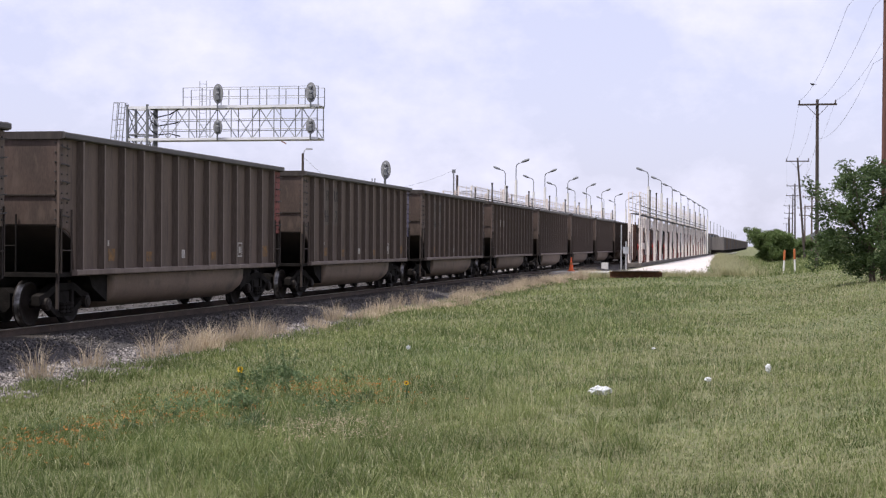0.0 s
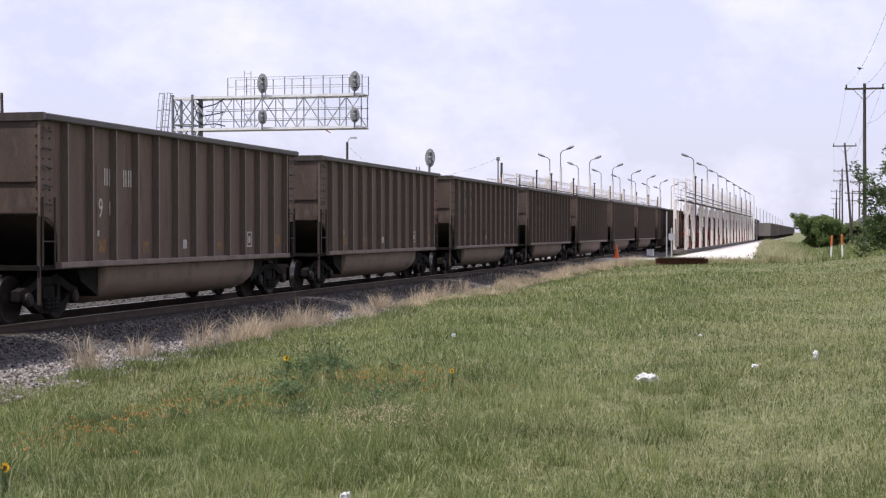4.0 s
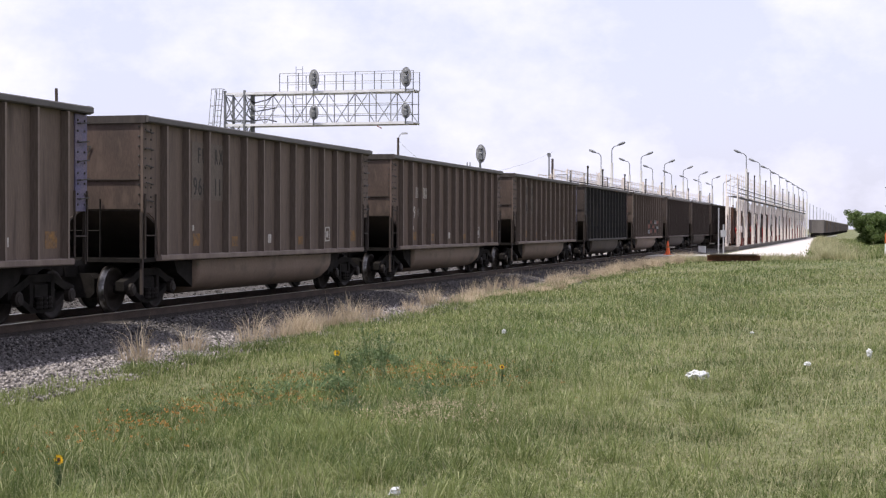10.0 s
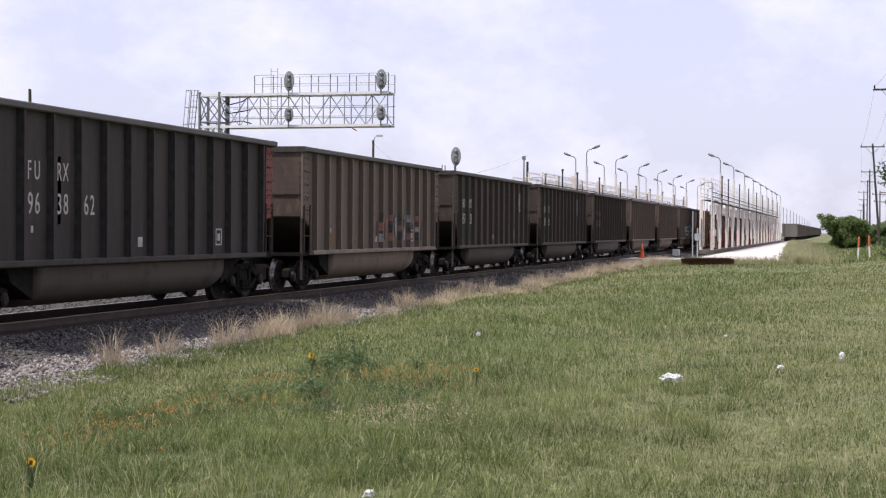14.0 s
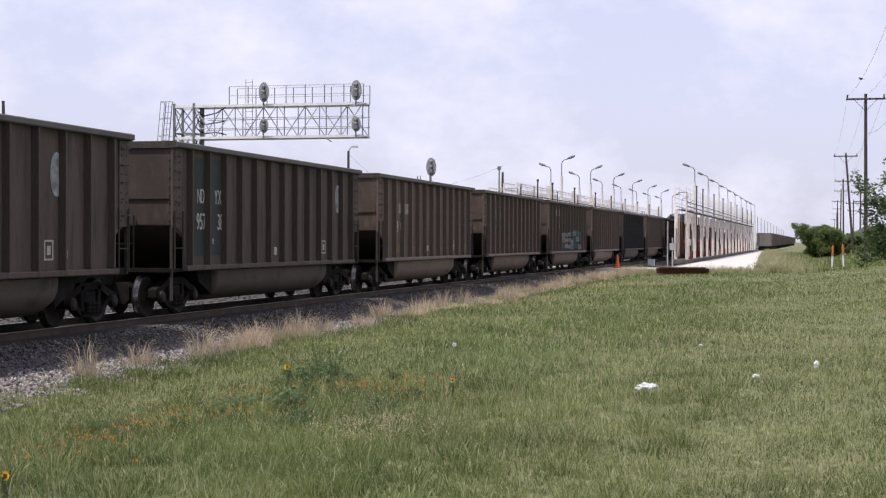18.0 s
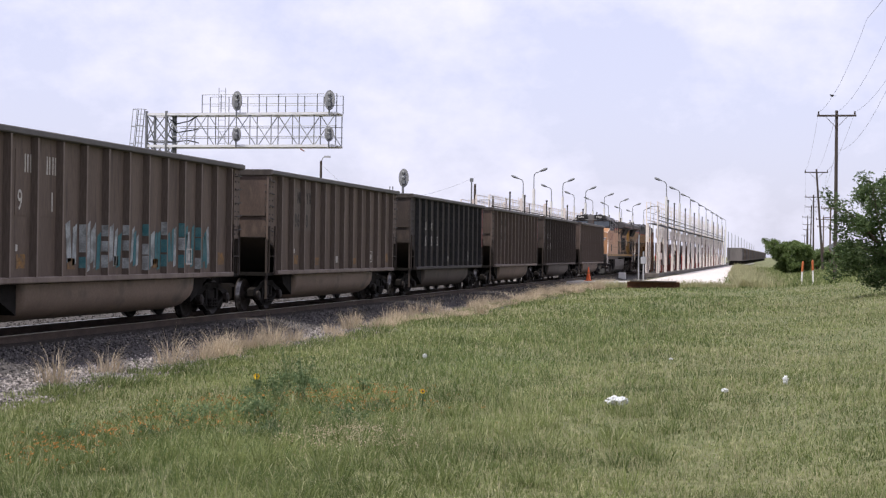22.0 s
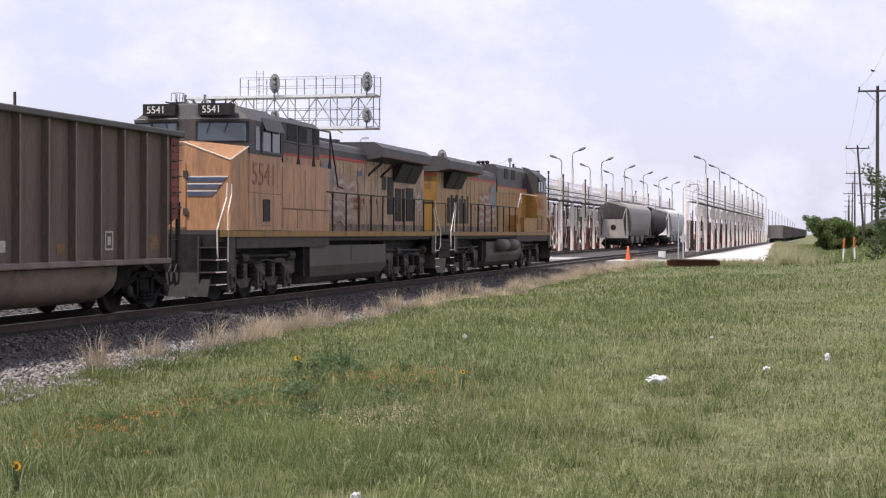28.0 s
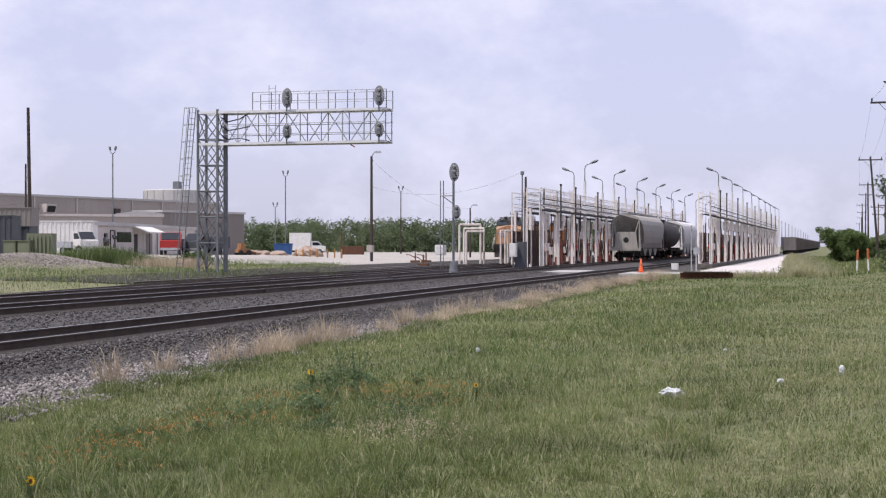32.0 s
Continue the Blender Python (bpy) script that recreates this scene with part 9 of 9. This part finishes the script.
blades("dry_foot_grass", fx, fy, 0.10 + 0.22 * patchy(fx, fy, 1.3, 32) * rng.uniform(0.3, 1, len(fx)), 0.0075 + 0 * fx, 0.8, M_DRY, "thin dry grass along the foot of the ballast", "grass", 26)
# rough grass across the tracks
px, py = rng.uniform(38, 120, 60000), rng.uniform(26.6, 50, 60000)
k = (rng.uniform(0, 1, 60000) < 0.13) & (np.hypot(px - 90, py - 50.5) > 4.6) & (py > 0.335 * px + rng.normal(0, 0.8, 60000))
px, py = px[k], py[k]
blades("yard_grass", px, py, 0.09 + 0.16 * patchy(px, py, 5.0, 41), 0.011 + 0 * px, 0.8, M_PALEG, "rough dry grass round the gantry", "grass", 16)
px, py = rng.uniform(38, 130, 40000), rng.uniform(27, 60, 40000)
k = (py > 0.335 * px + rng.normal(0, 0.8, 40000)) & ((np.hypot(px - 90, py - 50.5) > 5.0) | (rng.uniform(0, 1, 40000) < 0.2))
px, py = px[k], py[k]
blades("yard_green", px, py, 0.08 + 0.3 * patchy(px, py, 4.0, 42) ** 1.5, 0.011 + 0 * px, 0.8, M_LUSH, "green weeds round the gantry", "grass", 17)

f = rng.uniform(0, 1, 9000)
px, py = 95.0 + 2.6 * f + rng.normal(0, 1.1, 9000), 51.0 - 4.3 * f + rng.normal(0, 0.6, 9000)
blades("bank_tall_grass", px, py, (0.35 + 1.0 * np.sin(np.pi * np.clip(f, 0.08, 0.95)) ** 0.6) * rng.uniform(0.6, 1.05, 9000), 0.014 + 0 * px, 0.45, M_LUSH, "tall green grass growing over the gravel bank", "grass", 43)
f = rng.uniform(0, 1, 5000)
px, py = 96.6 + 1.5 * f + rng.normal(0, 1.0, 5000), 46.6 - 3.4 * f + rng.normal(0, 0.5, 5000)
blades("bank_dry_grass", px, py, 0.3 + 0.55 * rng.uniform(0, 1, 5000), 0.011 + 0 * px, 0.5, M_DRY, "tall dry grass beside the gantry foot", "grass", 44)


def weed(x, y, h, w, label, m, n, leaf, seed, flowers=0, m_f=None, head=1.0):
    """A leafy herb: stems, leaves, and flower heads."""
    rr = random.Random(seed)
    g = tagged(new("wild_plant"), label, "wild plant")
    bm = fresh()
    tips = []
    for k in range(9):
        a, q = rr.uniform(0, 6.283), rr.uniform(0.2, 1)
        e = (math.cos(a) * w * q, math.sin(a) * w * q, h * rr.uniform(0.6, 1.1))
        rod(bm, (0, 0, -0.05), e, 0.006, 4, 0.003)
        tips += [e, tuple(v * 0.7 for v in e), tuple(v * 0.45 for v in e)]
    part("stem", bm, M_WEED, g, "branching stem")
    leaf_cloud("foliage", tips, (w * 0.35, w * 0.35, h * 0.25), n, leaf, m, "small leaves", "", g, seed, 0.8, 0.0)
    for k in range(flowers):
        e = tips[(k * 3) % len(tips)]
        c = Vector((e[0], e[1], e[2] + 0.04))
        bm = fresh()
        for q in range(12):
            a = 2 * math.pi * q / 12
            d = Vector((-0.25, math.cos(a), math.sin(a)))
            s = Vector((0, -math.sin(a), math.cos(a))) * 0.007 * head
            vs = [c + d * 0.010 * head - s, c + d * 0.024 * head - s, c + d * 0.034 * head, c + d * 0.024 * head + s, c + d * 0.010 * head + s]
            bm.faces.new([bm.verts.new(v) for v in vs])
        fl = part("petals", bm, m_f, g, "yellow ray petals")
        bm = fresh()
        lathe(bm, [(0.016, -0.008), (0.014, -0.016), (0.003, -0.02)], 10, "x", c)
        part("disc", bm, M_RUST, fl)
    g.matrix_basis = pose(x, y, float(ground_z(x, y)))
    return g


weed(10.45, 5.98, 0.27, 0.05, "wild sunflower with one yellow head in the near grass", M_WEED, 1, 0.02, 31, 1, M_PETAL, 1.25)
weed(20.2, 7.17, 0.40, 0.07, "slim wild sunflower with one yellow head", M_WEED, 2, 0.025, 32, 1, M_PETAL, 1.5)
weed(19.6, 4.65, 0.24, 0.05, "wild sunflower with a yellow head in the grass", M_WEED, 1, 0.02, 33, 1, M_PETAL)
rw = random.Random(77)
for k in range(26):
    cx0, cy0, sp = rw.choice(((20.2, 7.1, 0.9), (21.6, 7.2, 0.8), (21.0, 6.3, 0.6), (15.9, 5.5, 0.8), (18.0, 6.4, 0.9), (17.0, 6.6, 0.9)))
    weed(cx0 + rw.gauss(0, sp), cy0 + rw.gauss(0, sp * 0.45), rw.uniform(0.12, 0.26), rw.uniform(0.14, 0.34), "dusky green leafy weed standing in the grass", M_WEED, 10, 0.022, 100 + k)
weed(21.9, 7.25, 0.62, 0.2, "tall thin dark weed standing above the grass", M_WEED, 4, 0.025, 91)
weed(21.5, 6.9, 0.55, 0.2, "tall thin dark weed standing above the grass", M_WEED, 4, 0.025, 92)
pts = np.array([(12.7, 6.75), (14.0, 6.9), (14.8, 6.9), (15.6, 7.0), (17.0, 6.8), (18.7, 7.5), (19.2, 7.0), (20.2, 6.5), (20.7, 6.15), (20.0, 5.4), (18.7, 4.6), (21.2, 6.0), (16.6, 6.2), (22.0, 5.7)])
cf = np.repeat(pts, 70, axis=0) + rng.normal(0, 0.40, (len(pts) * 70, 2)) * np.array([1.7, 1.0])
cf = np.column_stack([cf, ground_z(cf[:, 0], cf[:, 1]) + rng.uniform(0.05, 0.16, len(cf))])
leaf_cloud("orange_flowers", cf, (0.03, 0.03, 0.02), 4, 0.014, M_OPETAL, "scattered small orange wildflowers in the grass", "flowers", None, 51)
cw = np.repeat(np.array([(14.6, 4.05), (14.9, 4.3), (15.4, 4.2), (14.2, 4.4)]), 40, axis=0) + rng.normal(0, 0.3, (160, 2))
cw = np.column_stack([cw, ground_z(cw[:, 0], cw[:, 1]) + rng.uniform(0.10, 0.2, len(cw))])
leaf_cloud("pale_seed_heads", cw, (0.05, 0.05, 0.04), 8, 0.010, M_DRY, "pale seed heads in the near grass", "grass", None, 52)


motions()
